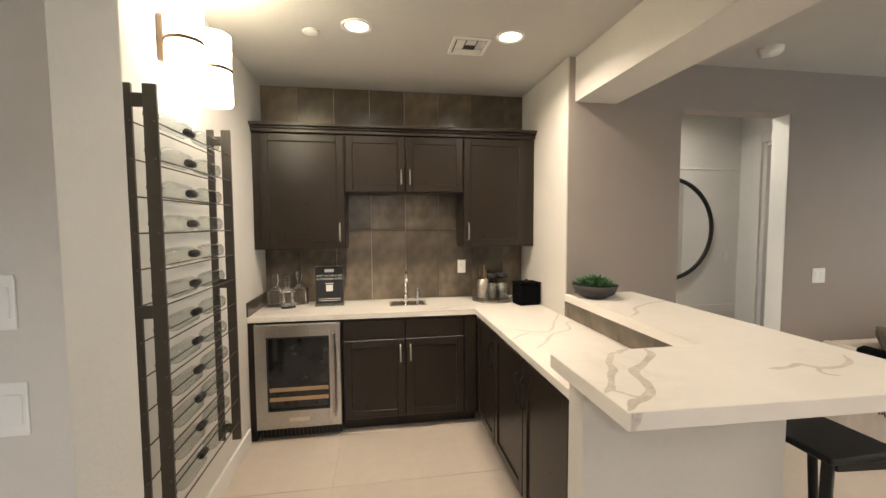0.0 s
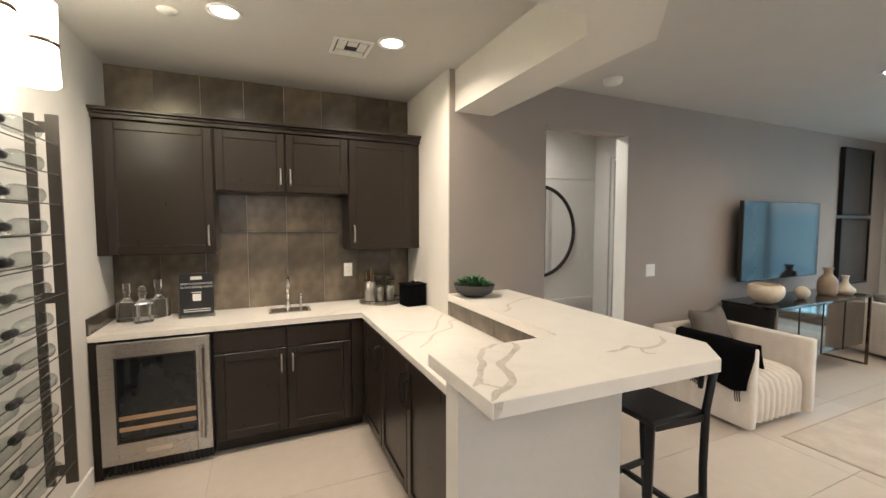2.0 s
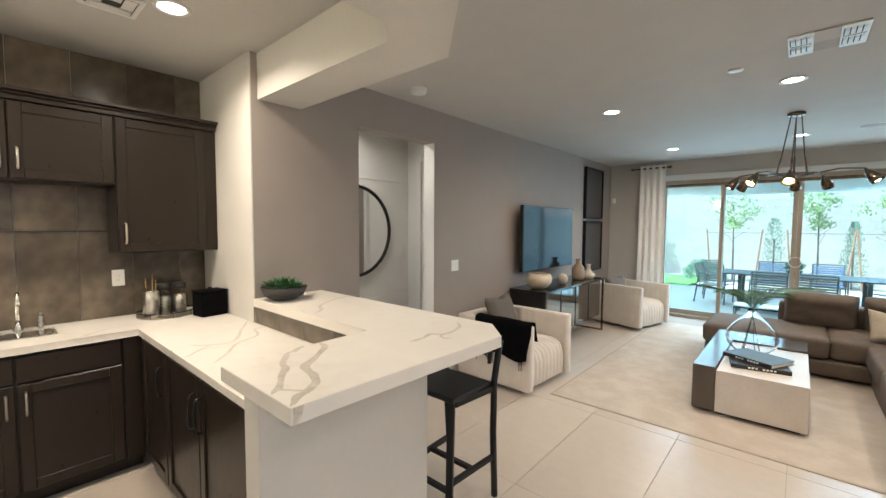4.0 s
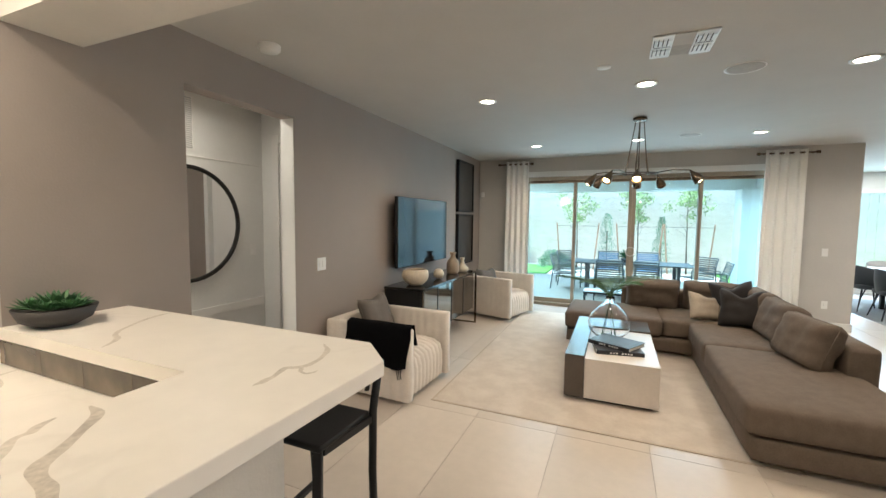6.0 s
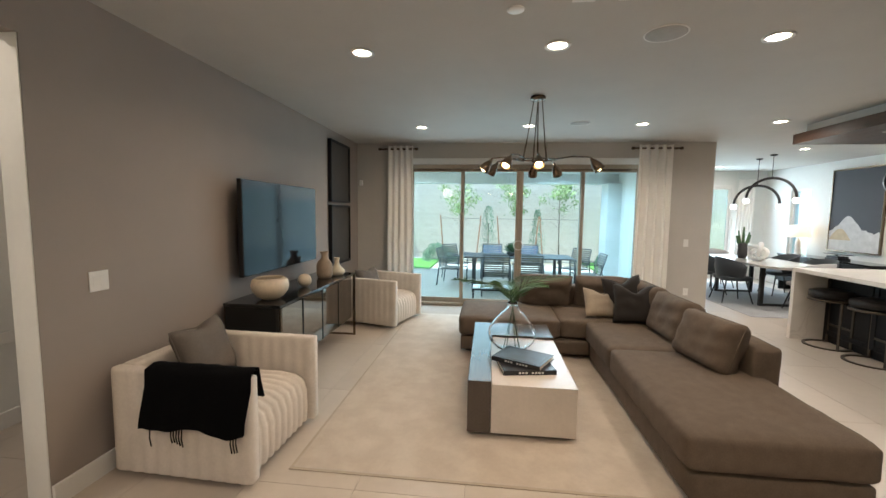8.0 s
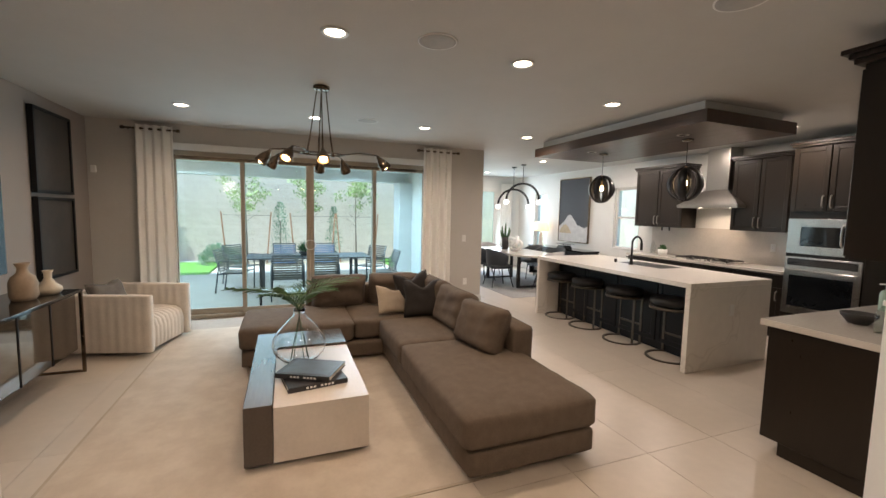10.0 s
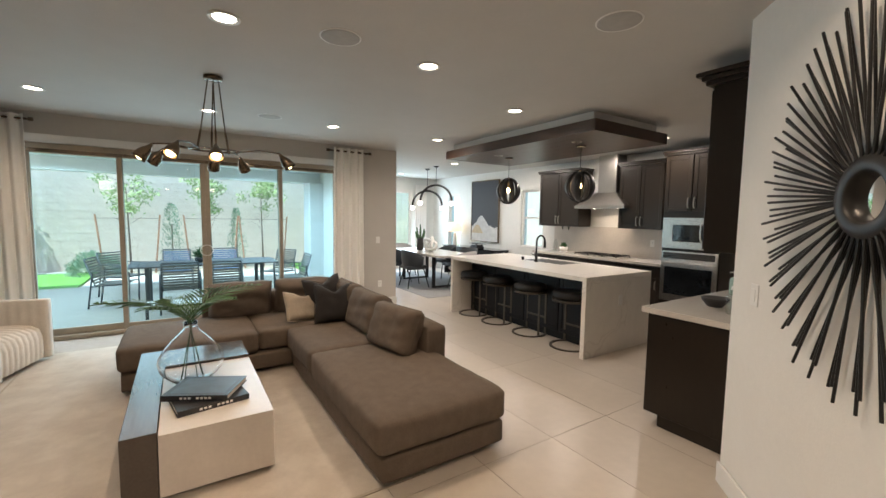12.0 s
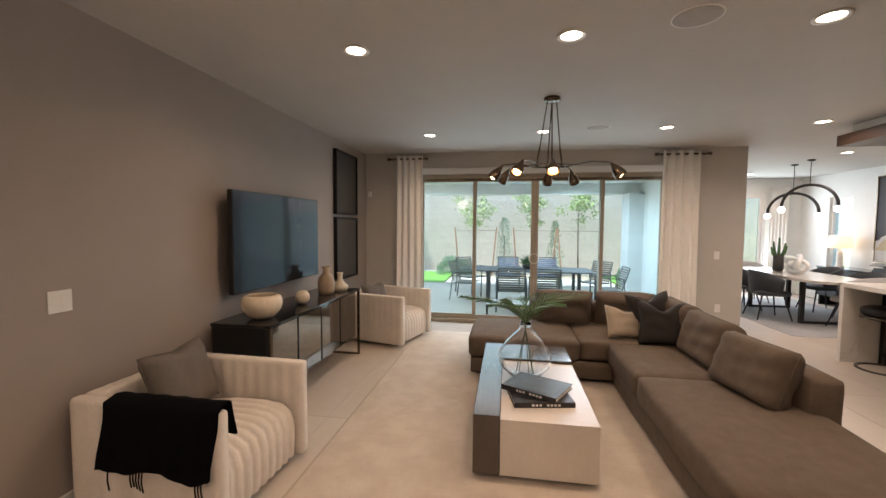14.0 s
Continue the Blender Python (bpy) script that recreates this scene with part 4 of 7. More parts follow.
bm.faces.new([bm.verts.new(v_) for v_ in ((0.300, 1.2818, BAR_TOP - 0.002), (0.333, 1.2810, BAR_TOP - 0.002), (0.326, 1.2812, BAR_TOP - 0.030), (0.313, 1.2815, BAR_TOP - 0.050), (0.300, 1.2818, BAR_TOP - 0.050))])
part("vein", bm, "vein", t, "grey-brown vein running over the slab's edge")
top = bpy.data.objects["countertop"]
for k, (w_, pts) in enumerate(((0.016, ((0.940, 3.083), (0.811, 2.87), (0.674, 2.64), (0.557, 2.656), (0.473, 2.748))),
                               (0.018, ((0.940, 2.841), (0.871, 2.812), (0.814, 2.66), (0.673, 2.582), (0.55, 2.419), (0.46, 2.33))),
                               (0.014, ((0.557, 2.656), (0.481, 2.591), (0.392, 2.51))),
                               (0.012, ((-1.22, 3.42), (-1.05, 3.50), (-0.85, 3.44), (-0.70, 3.36))),
                               (0.012, ((0.10, 3.36), (0.22, 3.47), (0.36, 3.52), (0.52, 3.50))))):
    vein(top, BASE_TOP + SLAB + 0.0003 + 0.00025 * k, pts, w_, k + 9, "vein_soft")
t = thing("half_wall", T(0, 0, 0), "painted half wall carrying the raised bar top", "half wall", kind="structure")
part("panel", boxes((0.37, 1.23, 1.66, 1.77, 0, 1.021), (0.956, 1.23, 1.772, 2.998, 0, 1.021)), "wall_light", t)

# sink and tap
s = thing("bar_sink", T(-0.115, 3.67, 0.915), "small stainless steel bar sink set in the counter", "sink")
part("rim", boxes((-0.15, 0.15, -0.10, -0.085, 0, 0.003), (-0.15, 0.15, 0.085, 0.10, 0, 0.003), (-0.15, -0.135, -0.085, 0.085, 0, 0.003), (0.135, 0.15, -0.085, 0.085, 0, 0.003)), "steel", s)
part("basin", boxes((-0.135, 0.135, -0.085, 0.085, 0.0005, 0.0015)), "chrome", s, "bright steel basin")
f = thing("bar_tap", T(-0.12, 3.81, 0.915), "chrome gooseneck bar tap with a side lever", "tap")
arc = [(0, 0, 0.02), (0, 0, 0.20)] + [(0, -0.055 + 0.055 * math.cos(a), 0.20 + 0.055 * math.sin(a)) for a in np.linspace(0.3, 2.9, 9)] + [(0, -0.112, 0.17)]
part("spout", tube(bmesh.new(), arc, 0.010, 10), "chrome", f)
part("base", lathe(bmesh.new(), [(0.024, 0), (0.024, 0.01), (0.015, 0.03), (0.013, 0.06), (0, 0.06)], 18), "chrome", f)
b = lathe(bmesh.new(), [(0.018, 0), (0.018, 0.03), (0.012, 0.045), (0.016, 0.07), (0.010, 0.09), (0, 0.09)], 16, (0.10, 0, 0))
part("side_spray", rod(b, (0.10, 0, 0.09), (0.10, -0.03, 0.10), 0.008), "chrome", f)

# wall cabinets
t = thing("wall_cabinet", T(-1.274, 3.898, 0), "tall dark brown wall cabinet with one panelled door", "cabinet", "bar wall cabinets")
part("body", boxes((0.0, 0.676, -0.30, 0, 1.38, 2.26)), "cabinet", t)
shaker_door(t, T(0.061, -0.301, 1.385), 0.61, 0.87, (0.575, 0.05, 0.20))
t = thing("wall_cabinet", T(-0.596, 3.898, 0), "short dark brown double wall cabinet over the sink", "cabinet", "bar wall cabinets")
part("body", boxes((0.0, 0.935, -0.30, 0, 1.82, 2.26)), "cabinet", t)
shaker_door(t, T(0.003, -0.301, 1.825), 0.463, 0.43, (0.43, 0.05, 0.18))
shaker_door(t, T(0.469, -0.301, 1.825), 0.463, 0.43, (0.033, 0.05, 0.18))
t = thing("wall_cabinet", T(0.341, 3.898, 0), "tall dark brown wall cabinet beside the pale side wall", "cabinet", "bar wall cabinets")
part("body", boxes((0.0, 0.604, -0.30, 0, 1.38, 2.26)), "cabinet", t)
shaker_door(t, T(0.003, -0.301, 1.385), 0.52, 0.87, (0.035, 0.05, 0.20))
t = thing("crown_moulding", T(-1.274, 3.898, 2.262), "dark brown crown moulding along the wall cabinets", "moulding")
bm = bmesh.new()
for k, (dy, z0, z1) in enumerate(((-0.325, 0, 0.028), (-0.342, 0.028, 0.044), (-0.366, 0.044, 0.066))):
    box(bm, 0, 2.220, dy, 0, z0, z1, r=0.004)
part("profile", bm, "cabinet", t)

# wine rack on the left wall
r = thing("wine_rack", T(-1.275, 2.03, 0), "tall bronze metal wine rack on the wall holding empty bottles", "wine rack")
RH0, RH1 = 0.325, 2.095
for y in (0.0, 0.76):
    b = bmesh.new()
    for x in (0.012, 0.098):
        box(b, x - 0.024, x + 0.024, y - 0.006, y + 0.006, RH0, RH1, r=0.001, seg=1)
    for z in (RH1 - 0.085, 1.215, RH0 + 0.045):
        box(b, 0.0365, 0.0735, y - 0.005, y + 0.005, z, z + 0.05)
    part("post", b, "rack_metal", r, "flat bronze double post")
levels = [0.430 + i * 0.1388 for i in range(12)]
for z in levels:
    for x in (0.030, 0.112):
        part("rail", rod(bmesh.new(), (x, -0.02, z), (x, 0.78, z), 0.0032, 6), "rack_metal", r)
BOT = [(0, 0), (0.034, 0.002), (0.0375, 0.012), (0.0375, 0.17), (0.033, 0.195), (0.018, 0.215), (0.0145, 0.225), (0.0145, 0.285), (0.0165, 0.288), (0.0165, 0.30), (0, 0.30)]
bottle = None
for z in levels:
    for y in (0.03, 0.35):
        m = Matrix.Translation((-1.275 + 0.072, 2.03 + y + 0.30, z + 0.037)) @ pose(0, 0, 0, 90, 0, 0) @ pose(0, 0, 0, 0, 0, 17 * y)
        if bottle is None:
            bottle = thing("wine_bottle", m, "empty clear glass wine bottle lying on the metal rack", "bottle", "bottles on the wine rack")
            part("body", lathe(bmesh.new(), BOT, 18), "bottle", bottle)
            part("capsule", lathe(bmesh.new(), [(0.0155, 0.245), (0.0175, 0.248), (0.0175, 0.302), (0, 0.303)], 14), "cork", bottle, "black foil capsule")
        else:
            copy_thing(bottle, m)

# sconce
s = thing("wall_sconce", T(-1.275, 2.66, 2.34), "bronze wall sconce with two glowing opal glass cylinders", "wall lamp")
part("wall_plate", boxes((0, 0.03, -0.36, -0.27, -0.06, 0.14), r=0.004), "bronze", s)
for i, y in enumerate((-0.33, -0.15)):
    z = 0.03 - 0.05 * i
    out = 0.10 + 0.055 * i
    part("shade", lathe(bmesh.new(), [(0, z - 0.165), (0.072, z - 0.165), (0.078, z - 0.155), (0.074, z), (0.078, z + 0.165), (0, z + 0.165)], 30, (out, y, 0)), "cylinder_glow", s, "glowing opal glass cylinder")
    part("band", lathe(bmesh.new(), [(0.074, z - 0.008), (0.079, z - 0.008), (0.079, z + 0.008), (0.074, z + 0.008)], 30, (out, y, 0)), "bronze", s)
part("arm", rod(rod(bmesh.new(), (0.03, -0.34, 0.05), (0.06, -0.30, 0.05), 0.01), (0.06, -0.33, 0.05), (0.10, -0.16, 0.02), 0.008), "bronze", s)
dl = bpy.data.lights.new("sconce_lamp", "POINT")
dl.energy, dl.color, dl.shadow_soft_size = 5.2, (1.0, 0.79, 0.44), 0.08
lamp = new("sconce_lamp", dl)
lamp.location = (-1.10, 2.36, 2.63)


# ---- living room ----
def ribbed_panel(bm, length, thick, z0, z1, pitch, depth=0.007):
    """An upright padded panel along x with vertical channels on both faces and a rounded top."""
    n = max(1, round(length / pitch))
    rows = []
    for z, inset in ((z0, 0.004), (z0 + 0.01, 0), (z1 - 0.02, 0), (z1 - 0.006, 0.006), (z1, 0.016)):
        ring = []
        for side in (1, -1):
            pts = []
            for i in range(n * 4 + 1):
                u = i / (n * 4)
                s = abs(math.sin(math.pi * u * n))
                pts.append((u * length, side * (thick / 2 - depth * (1 - s**0.5) - inset)))
            ring += pts if side > 0 else pts[::-1]
        rows.append([bm.verts.new((x, y, z)) for x, y in ring])
    k = len(rows[0])
    for a, b in zip(rows, rows[1:]):
        for j in range(k):
            f = bm.faces.new((a[j], a[(j + 1) % k], b[(j + 1) % k], b[j]))
            f.smooth = True
    bm.faces.new(rows[-1]), bm.faces.new(rows[0][::-1])
    return bm


def armchair(m, label):
    """Channelled tub chair; origin at its middle on the floor, front towards -y."""
    c = thing("armchair", m, label, "armchair", "armchairs in the living room")
    W, D, H = 0.83, 0.88, 0.66
    part("swivel_base", lathe(bmesh.new(), [(0, 0), (0.26, 0), (0.27, 0.045), (0, 0.045)], 28), "black_metal", c)
    for sx, name in ((-1, "arm"), (1, "arm")):
        b = ribbed_panel(bmesh.new(), D - 0.02, 0.085, 0.05, H, 0.085)
        bmesh.ops.transform(b, matrix=Matrix.Translation((sx * (W / 2 - 0.045), -D / 2, 0)) @ pose(0, 0, 0, 0, 0, 90), verts=b.verts)
        part(name, b, "cream", c)
    b = ribbed_panel(bmesh.new(), W - 0.176, 0.10, 0.05, H, 0.078)
    bmesh.ops.transform(b, matrix=Matrix.Translation((-W / 2 + 0.088, D / 2 - 0.055, 0)), verts=b.verts)
    part("backrest", b, "cream", c)
    b = bmesh.new()
    n, w = 9, W - 0.19
    prof = [(D / 2 - 0.12, 0.36), (0.2, 0.385), (0.0, 0.41), (-0.2, 0.415), (-0.32, 0.40), (-0.385, 0.36), (-0.41, 0.28), (-0.412, 0.15), (-0.405, 0.06)]
    grid = []
    for k, (y, z) in enumerate(prof):
        a, d2 = prof[max(k - 1, 0)], prof[min(k + 1, len(prof) - 1)]
        nrm = Vector((0, d2[1] - a[1], -(d2[0] - a[0]))).normalized()
        row = []
        for i in range(n * 6 + 1):
            u = i / (n * 6)
            s = abs(math.sin(math.pi * u * n)) ** 0.6
            p = Vector((-w / 2 + u * w, y, z)) + nrm * (-0.02 * (1 - s))
            row.append(b.verts.new(p))
        grid.append(row)
    for r0, r1 in zip(grid, grid[1:]):
        for i in range(len(r0) - 1):
            f = b.faces.new((r0[i], r0[i + 1], r1[i + 1], r1[i]))
            f.smooth = True
    part("seat", b, "cream", c, "cream channel-tufted seat rolling over the front")
    part("seat_frame", boxes((-w / 2, w / 2, -0.38, D / 2 - 0.11, 0.05, 0.34)), "cream", c)
    return c


C1 = (3.40, 2.47)
armchair(pose(C1[0], C1[1], 0, 0, 0, -2), "cream channel-tufted tub armchair with a black throw and taupe cushion")
armchair(pose(6.66, 2.30, 0, 0, 0, -16), "cream channel-tufted tub armchair beside the curtain and black console")


def cushion(name, m, w, h, t, mat, label, seed, chop=0.0):
    c = thing(name, m, label, "cushion")
    part("cover", pillow(bmesh.new(), w, h, t, Matrix(), seed, 18, chop=chop), mat, c)
    pts = [(x * w * 0.485, y * h * 0.485, 0) for x, y in ((-1, -1), (0, -0.965), (1, -1), (0.965, 0), (1, 1), (0.4, 0.965 - chop * 0.8), (0, 0.965 - 2 * chop), (-0.4, 0.965 - chop * 0.8), (-1, 1), (-0.965, 0))]
    part("seam", tube(bmesh.new(), pts, 0.003, 5, True), mat, c)


cushion("cushion", pose(C1[0] + 0.05, C1[1] + 0.18, 0.62, 70, 0, 4), 0.50, 0.42, 0.15, "taupe_cloth", "taupe fabric cushion leaning on the cream armchair's back", 3, 0.07)
cushion("cushion", pose(6.70, 2.50, 0.56, 66, 0, -22), 0.46, 0.40, 0.15, "taupe_cloth", "dark taupe cushion on the cream armchair by the curtain", 5, 0.08)

# throw over the arm
t = thing("throw_blanket", pose(C1[0] - 0.368, C1[1] - 0.12, 0), "black knitted throw hanging over the cream chair's arm", "blanket")
b = bmesh.new()
prof = [(0.075, 0.50), (0.07, 0.60), (0.052, 0.665), (0.0, 0.683), (-0.055, 0.672), (-0.068, 0.60), (-0.075, 0.52), (-0.08, 0.42), (-0.082, 0.355)]
N = 26
for layer in (0, 1):
    g = []
    for k, (x, z) in enumerate(prof):
        row = []
        for i in range(N + 1):
            u = i / N
            fold = 0.010 * math.sin(u * 17 + k * 0.3) + 0.006 * noise.noise(Vector((u * 6, k * 0.5, 2)))
            drop = 0.05 * noise.noise(Vector((u * 3, 1, 7))) * (k / 8) ** 2
            sx = -1 if x < 0 else 1
            row.append(b.verts.new((x + (sx * abs(fold) if abs(x) > 0.02 else 0) + sx * 0.012 * layer, -0.31 + 0.62 * u + 0.02 * math.sin(k), z + drop + (0.012 * layer if abs(x) < 0.06 else 0))))
        g.append(row)
    for r0, r1 in zip(g, g[1:]):
        for i in range(N):
            b.faces.new((r0[i], r0[i + 1], r1[i + 1], r1[i])).smooth = True
part("cloth", b, "black_cloth", t)
b = bmesh.new()
for i in range(40):
    u = i / 39
    if not (0.10 < u < 0.16 or 0.60 < u < 0.72 or 0.9 < u < 0.94):
        continue
    y = -0.31 + 0.62 * u
    ln = 0.03 + 0.04 * abs(math.sin(u * 9))
    tube(b, [(-0.09, y, 0.365), (-0.092, y + 0.004, 0.345 - ln * 0.6), (-0.090, y - 0.003, 0.32 - ln)], 0.0035, 4)
part("fringe", b, "black_cloth", t, kind="stuff")

# rug
r = thing("area_rug", pose(0, 0, 0), "large beige low-pile rug with a thin bound edge", "rug")
part("field", boxes((3.225, 7.10, -0.60, 1.93, 0.001, 0.012)), "rug", r)
part("binding", boxes((3.205, 3.225, -0.62, 1.95, 0.001, 0.011), (3.225, 7.12, 1.93, 1.95, 0.001, 0.011), (7.10, 7.12, -0.62, 1.93, 0.001, 0.011), (3.225, 7.10, -0.62, -0.60, 0.001, 0.011)), "rug_edge", r)

# coffee table
c = thing("coffee_table", pose(3.718, 0.155, 0.012), "low block coffee table, dark taupe L-shape round a pale block", "coffee table")
part("plinth", boxes((0.05, 1.02, 0.04, 0.58, 0, 0.03), (1.10, 1.46, 0.06, 0.74, 0, 0.03), (0.06, 1.10, 0.62, 0.74, 0, 0.03)), "black_wood", c)
part("pale_block", boxes((0.0, 1.08, 0, 0.580, 0.03, 0.380), r=0.003, seg=2), "white_lacquer", c, "pale grey-beige block")
bm = prism(bmesh.new(), [(0.0, 0.584), (1.084, 0.584), (1.084, 0.0), (1.53, 0.0), (1.53, 0.745), (0.0, 0.745)], 0.03, 0.400, r=0.003)
part("dark_block", bm, "taupe_wood", c, "dark taupe glossy wood block")

# books, vase
for i, (z, rz, mat, lab) in enumerate(((0.392, 10, "book_black", "thick black art book under another book"), (0.427, -28, "book_blue", "large photo book with a blue-grey cover"))):
    k = thing("book", pose(4.07 + 0.07 * i, 0.48 + 0.01 * i, z, 0, 0, rz), lab, "book", "books on the coffee table")
    part("pages", boxes((-0.14, 0.148, -0.19, 0.19, 0.003, 0.031)), "paper", k, "pale page block")
    part("front_cover", boxes((-0.147, 0.153, -0.197, 0.197, 0.031, 0.0345), r=0.001), "book_black", k)
    if i:
        part("cover_photo", boxes((-0.118, 0.128, -0.165, 0.165, 0.0346, 0.0352)), mat, k, "grey-blue printed photo")
    part("back_cover", boxes((-0.147, 0.153, -0.197, 0.197, 0.0, 0.003), r=0.001), "book_black", k)
    part("spine", boxes((-0.1515, -0.1475, -0.197, 0.197, 0.0, 0.0345), r=0.001), "book_black", k)
    part("printed_bar", boxes(*[(-0.1525, -0.1517, -0.10 + 0.024 * j, -0.084 + 0.024 * j, 0.011, 0.024) for j in range(8) if j != 4]), "white_plastic", k, "unreadable pale title on the spine", kind="stuff")

v = thing("glass_vase", pose(4.48, 0.56, 0.392), "large clear teardrop glass vase holding palm leaves", "vase")
outer = [(0.0, 0.004), (0.07, 0.002), (0.11, 0.02), (0.155, 0.07), (0.168, 0.12), (0.16, 0.16), (0.125, 0.215), (0.08, 0.265), (0.045, 0.30), (0.032, 0.33), (0.036, 0.35)]
outer = [(r_ * 1.22, z_ * 1.2) for r_, z_ in outer]
inner = [(r_ - 0.004, z_ + (0.006 if z_ < 0.05 else 0)) for r_, z_ in reversed(outer) if r_ > 0.01] + [(0, 0.012)]
part("glass_body", lathe(bmesh.new(), outer + inner, 40), "glass", v)
part("rim_band", lathe(bmesh.new(), [(0.041, 0.392), (0.045, 0.394), (0.045, 0.402), (0.041, 0.404)], 28), "glass", v)
p = thing("palm_leaf_stems", pose(4.48, 0.56, 0.410), "green palm fronds on thin stems standing in the glass vase", "plant")


def frond(bm, base, az, lean, length, seed):
    """A feathered palm frond: a curved stem with narrow blades."""
    rng = random.Random(seed)
    d = Vector((math.cos(az), math.sin(az), 0))
    pts = []
    for i in range(9):
        u = i / 8
        pts.append(Vector(base) + d * (lean * length * (u**1.5)) + Vector((0, 0, length * (0.75 * u - 0.45 * u * u))))
    for i in range(1, 9):
        for side in (-1, 1):
            for q in (0.0, 0.5):
                p0 = pts[i - 1].lerp(pts[i], q) if i else pts[0]
                along = (pts[i] - pts[i - 1]).normalized()
                out = along.cross(Vector((0, 0, 1))).normalized() * side
                L = length * 0.42 * math.sin(math.pi * min(0.95, 0.18 + 0.09 * (i + q)))
                tip = p0 + along * L * 0.65 + out * L * 0.75 + Vector((0, 0, -0.12 * L + 0.02 * rng.random()))
                w = along * 0.007
                mid = (p0 + tip) / 2 + Vector((0, 0, 0.012))
                a, b2, c2, d2, e2 = [bm.verts.new(x) for x in (p0 - w * 0.5, p0 + w * 0.5, mid + w, tip, mid - w)]
                bm.faces.new((a, b2, c2, d2, e2))
    return pts


for i, (az, lean, ln) in enumerate(((1.5, 0.95, 0.56), (2.2, 0.7, 0.50), (-1.2, 0.8, 0.66), (-1.9, 0.6, 0.50), (-0.6, 0.75, 0.56), (0.6, 0.6, 0.45))):
    b = bmesh.new()
    pts = frond(b, (0.01 * math.cos(az), 0.01 * math.sin(az), 0.40), az, lean, ln, i)
    f = part("frond", b, "leaf", p)
    part("stem", tube(bmesh.new(), [(0.07 * math.cos(az + 3), 0.07 * math.sin(az + 3), 0.0), (0.01 * math.cos(az), 0.01 * math.sin(az), 0.40)] + pts[1:], 0.0028, 6), "leaf", f)

# sectional sofa
s = thing("sectional_sofa", pose(0, 0, 0.012), "large grey-brown fabric sectional sofa with open chaise ends", "sofa")
for row in ((3.17, 5.40, -1.22, -0.31), (5.402, 6.50, -1.22, 1.07)):
    part("base", soft_box(bmesh.new(), row[0], row[1], row[2], row[3], 0.03, 0.20, r=0.03, puff=0.003, n=8), "sofa", s)
part("feet", boxes((3.25, 3.31, -1.15, -1.09, 0, 0.03), (3.25, 3.31, -0.45, -0.39, 0, 0.03), (5.5, 5.56, 0.95, 1.01, 0, 0.03), (6.38, 6.44, 0.95, 1.01, 0, 0.03), (6.38, 6.44, -1.15, -1.09, 0, 0.03), (5.5, 5.56, -0.45, -0.39, 0, 0.03)), "black_wood", s)
for i, row in enumerate(((3.155, 4.56, -1.23, -0.28), (4.565, 5.43, -1.02, -0.28), (5.435, 6.30, -1.02, -0.02), (5.39, 6.30, -0.015, 1.085))):
    part("seat_cushion", soft_box(bmesh.new(), *row, 0.202, 0.415, r=0.045, puff=0.012, wrinkle=0.006, seed=i, n=14), "sofa", s)
for row in ((4.02, 6.50, -1.30, -1.10, 0.20, 0.64), (6.32, 6.52, -1.095, 0.42, 0.20, 0.64)):
    part("back_frame", soft_box(bmesh.new(), *row, r=0.03, puff=0.003, n=8), "sofa", s)
for i, (x, y, rx, rz, w, h) in enumerate(((4.31, -0.95, 72, 10, 0.58, 0.41), (5.0, -0.98, 74, 2, 0.66, 0.42), (5.66, -0.98, 74, 1, 0.64, 0.43), (6.20, -0.62, 74, -90, 0.64, 0.42), (6.20, 0.05, 74, -90, 0.66, 0.42))):
    m = Matrix.Translation((x, y, 0.385 + h / 2)) @ pose(0, 0, 0, 0, 0, rz + 180) @ pose(0, 0, 0, rx, 0, 0)
    cu = part("back_cushion", pillow(bmesh.new(), w, h, 0.24, Matrix(), i + 9, 18, 6, 0.42, 0.03), "sofa", s)
    cu.matrix_local = m
    part("seam", tube(bmesh.new(), [(px * w * 0.487, py * h * 0.487, 0) for px, py in ((-1, -1), (0, -0.98), (1, -1), (0.98, 0), (1, 1), (0, 0.98), (-1, 1), (-0.98, 0))], 0.003, 5, True), "sofa", cu)
cushion("cushion", pose(5.66, -0.50, 0.575, 62, 8, -72), 0.44, 0.34, 0.14, "beige_cloth", "beige cushion on the corner of the brown sofa", 11, 0.16)
cushion("cushion", pose(5.46, -0.78, 0.625, 70, 0, -98), 0.44, 0.44, 0.16, "dark_cloth", "dark brown cushion on the sofa corner beside a beige one", 12, 0.20)
cushion("cushion", pose(5.74, -0.76, 0.655, 74, -6, -80), 0.46, 0.46, 0.15, "dark_cloth", "dark brown cushion behind the others on the sofa", 13, 0.16)

# console
c = thing("console_table", pose(4.05, 2.44, 0), "long black console with smoked mirror doors on a thin metal frame", "console table")
part("top", boxes((0, 1.86, 0, 0.50, 0.775, 0.80), r=0.003), "black_gloss", c)
part("body", boxes((0.0, 1.76, 0.04, 0.48, 0.24, 0.774)), "black_wood", c)
for i in range(4):
    d = part("door", boxes((0.012 + 0.44 * i, 0.44 + 0.44 * i, 0.022, 0.038, 0.25, 0.765), r=0.002), "bronze_mirror", c, "smoked mirror door")
    part("edge_strip", boxes((0.002 + 0.44 * i, 0.0115 + 0.44 * i, 0.016, 0.039, 0.245, 0.77)), "black_metal", d)
for x in (0.02, 1.84):
    b = bmesh.new()
    for y in (0.0, 0.47):
        box(b, x - 0.012, x + 0.012, y, y + 0.024, 0, 0.774)
    box(b, x - 0.012, x + 0.012, 0.024, 0.47, 0, 0.024)
    part("leg_frame", b, "bronze", c, "thin bronze loop leg")

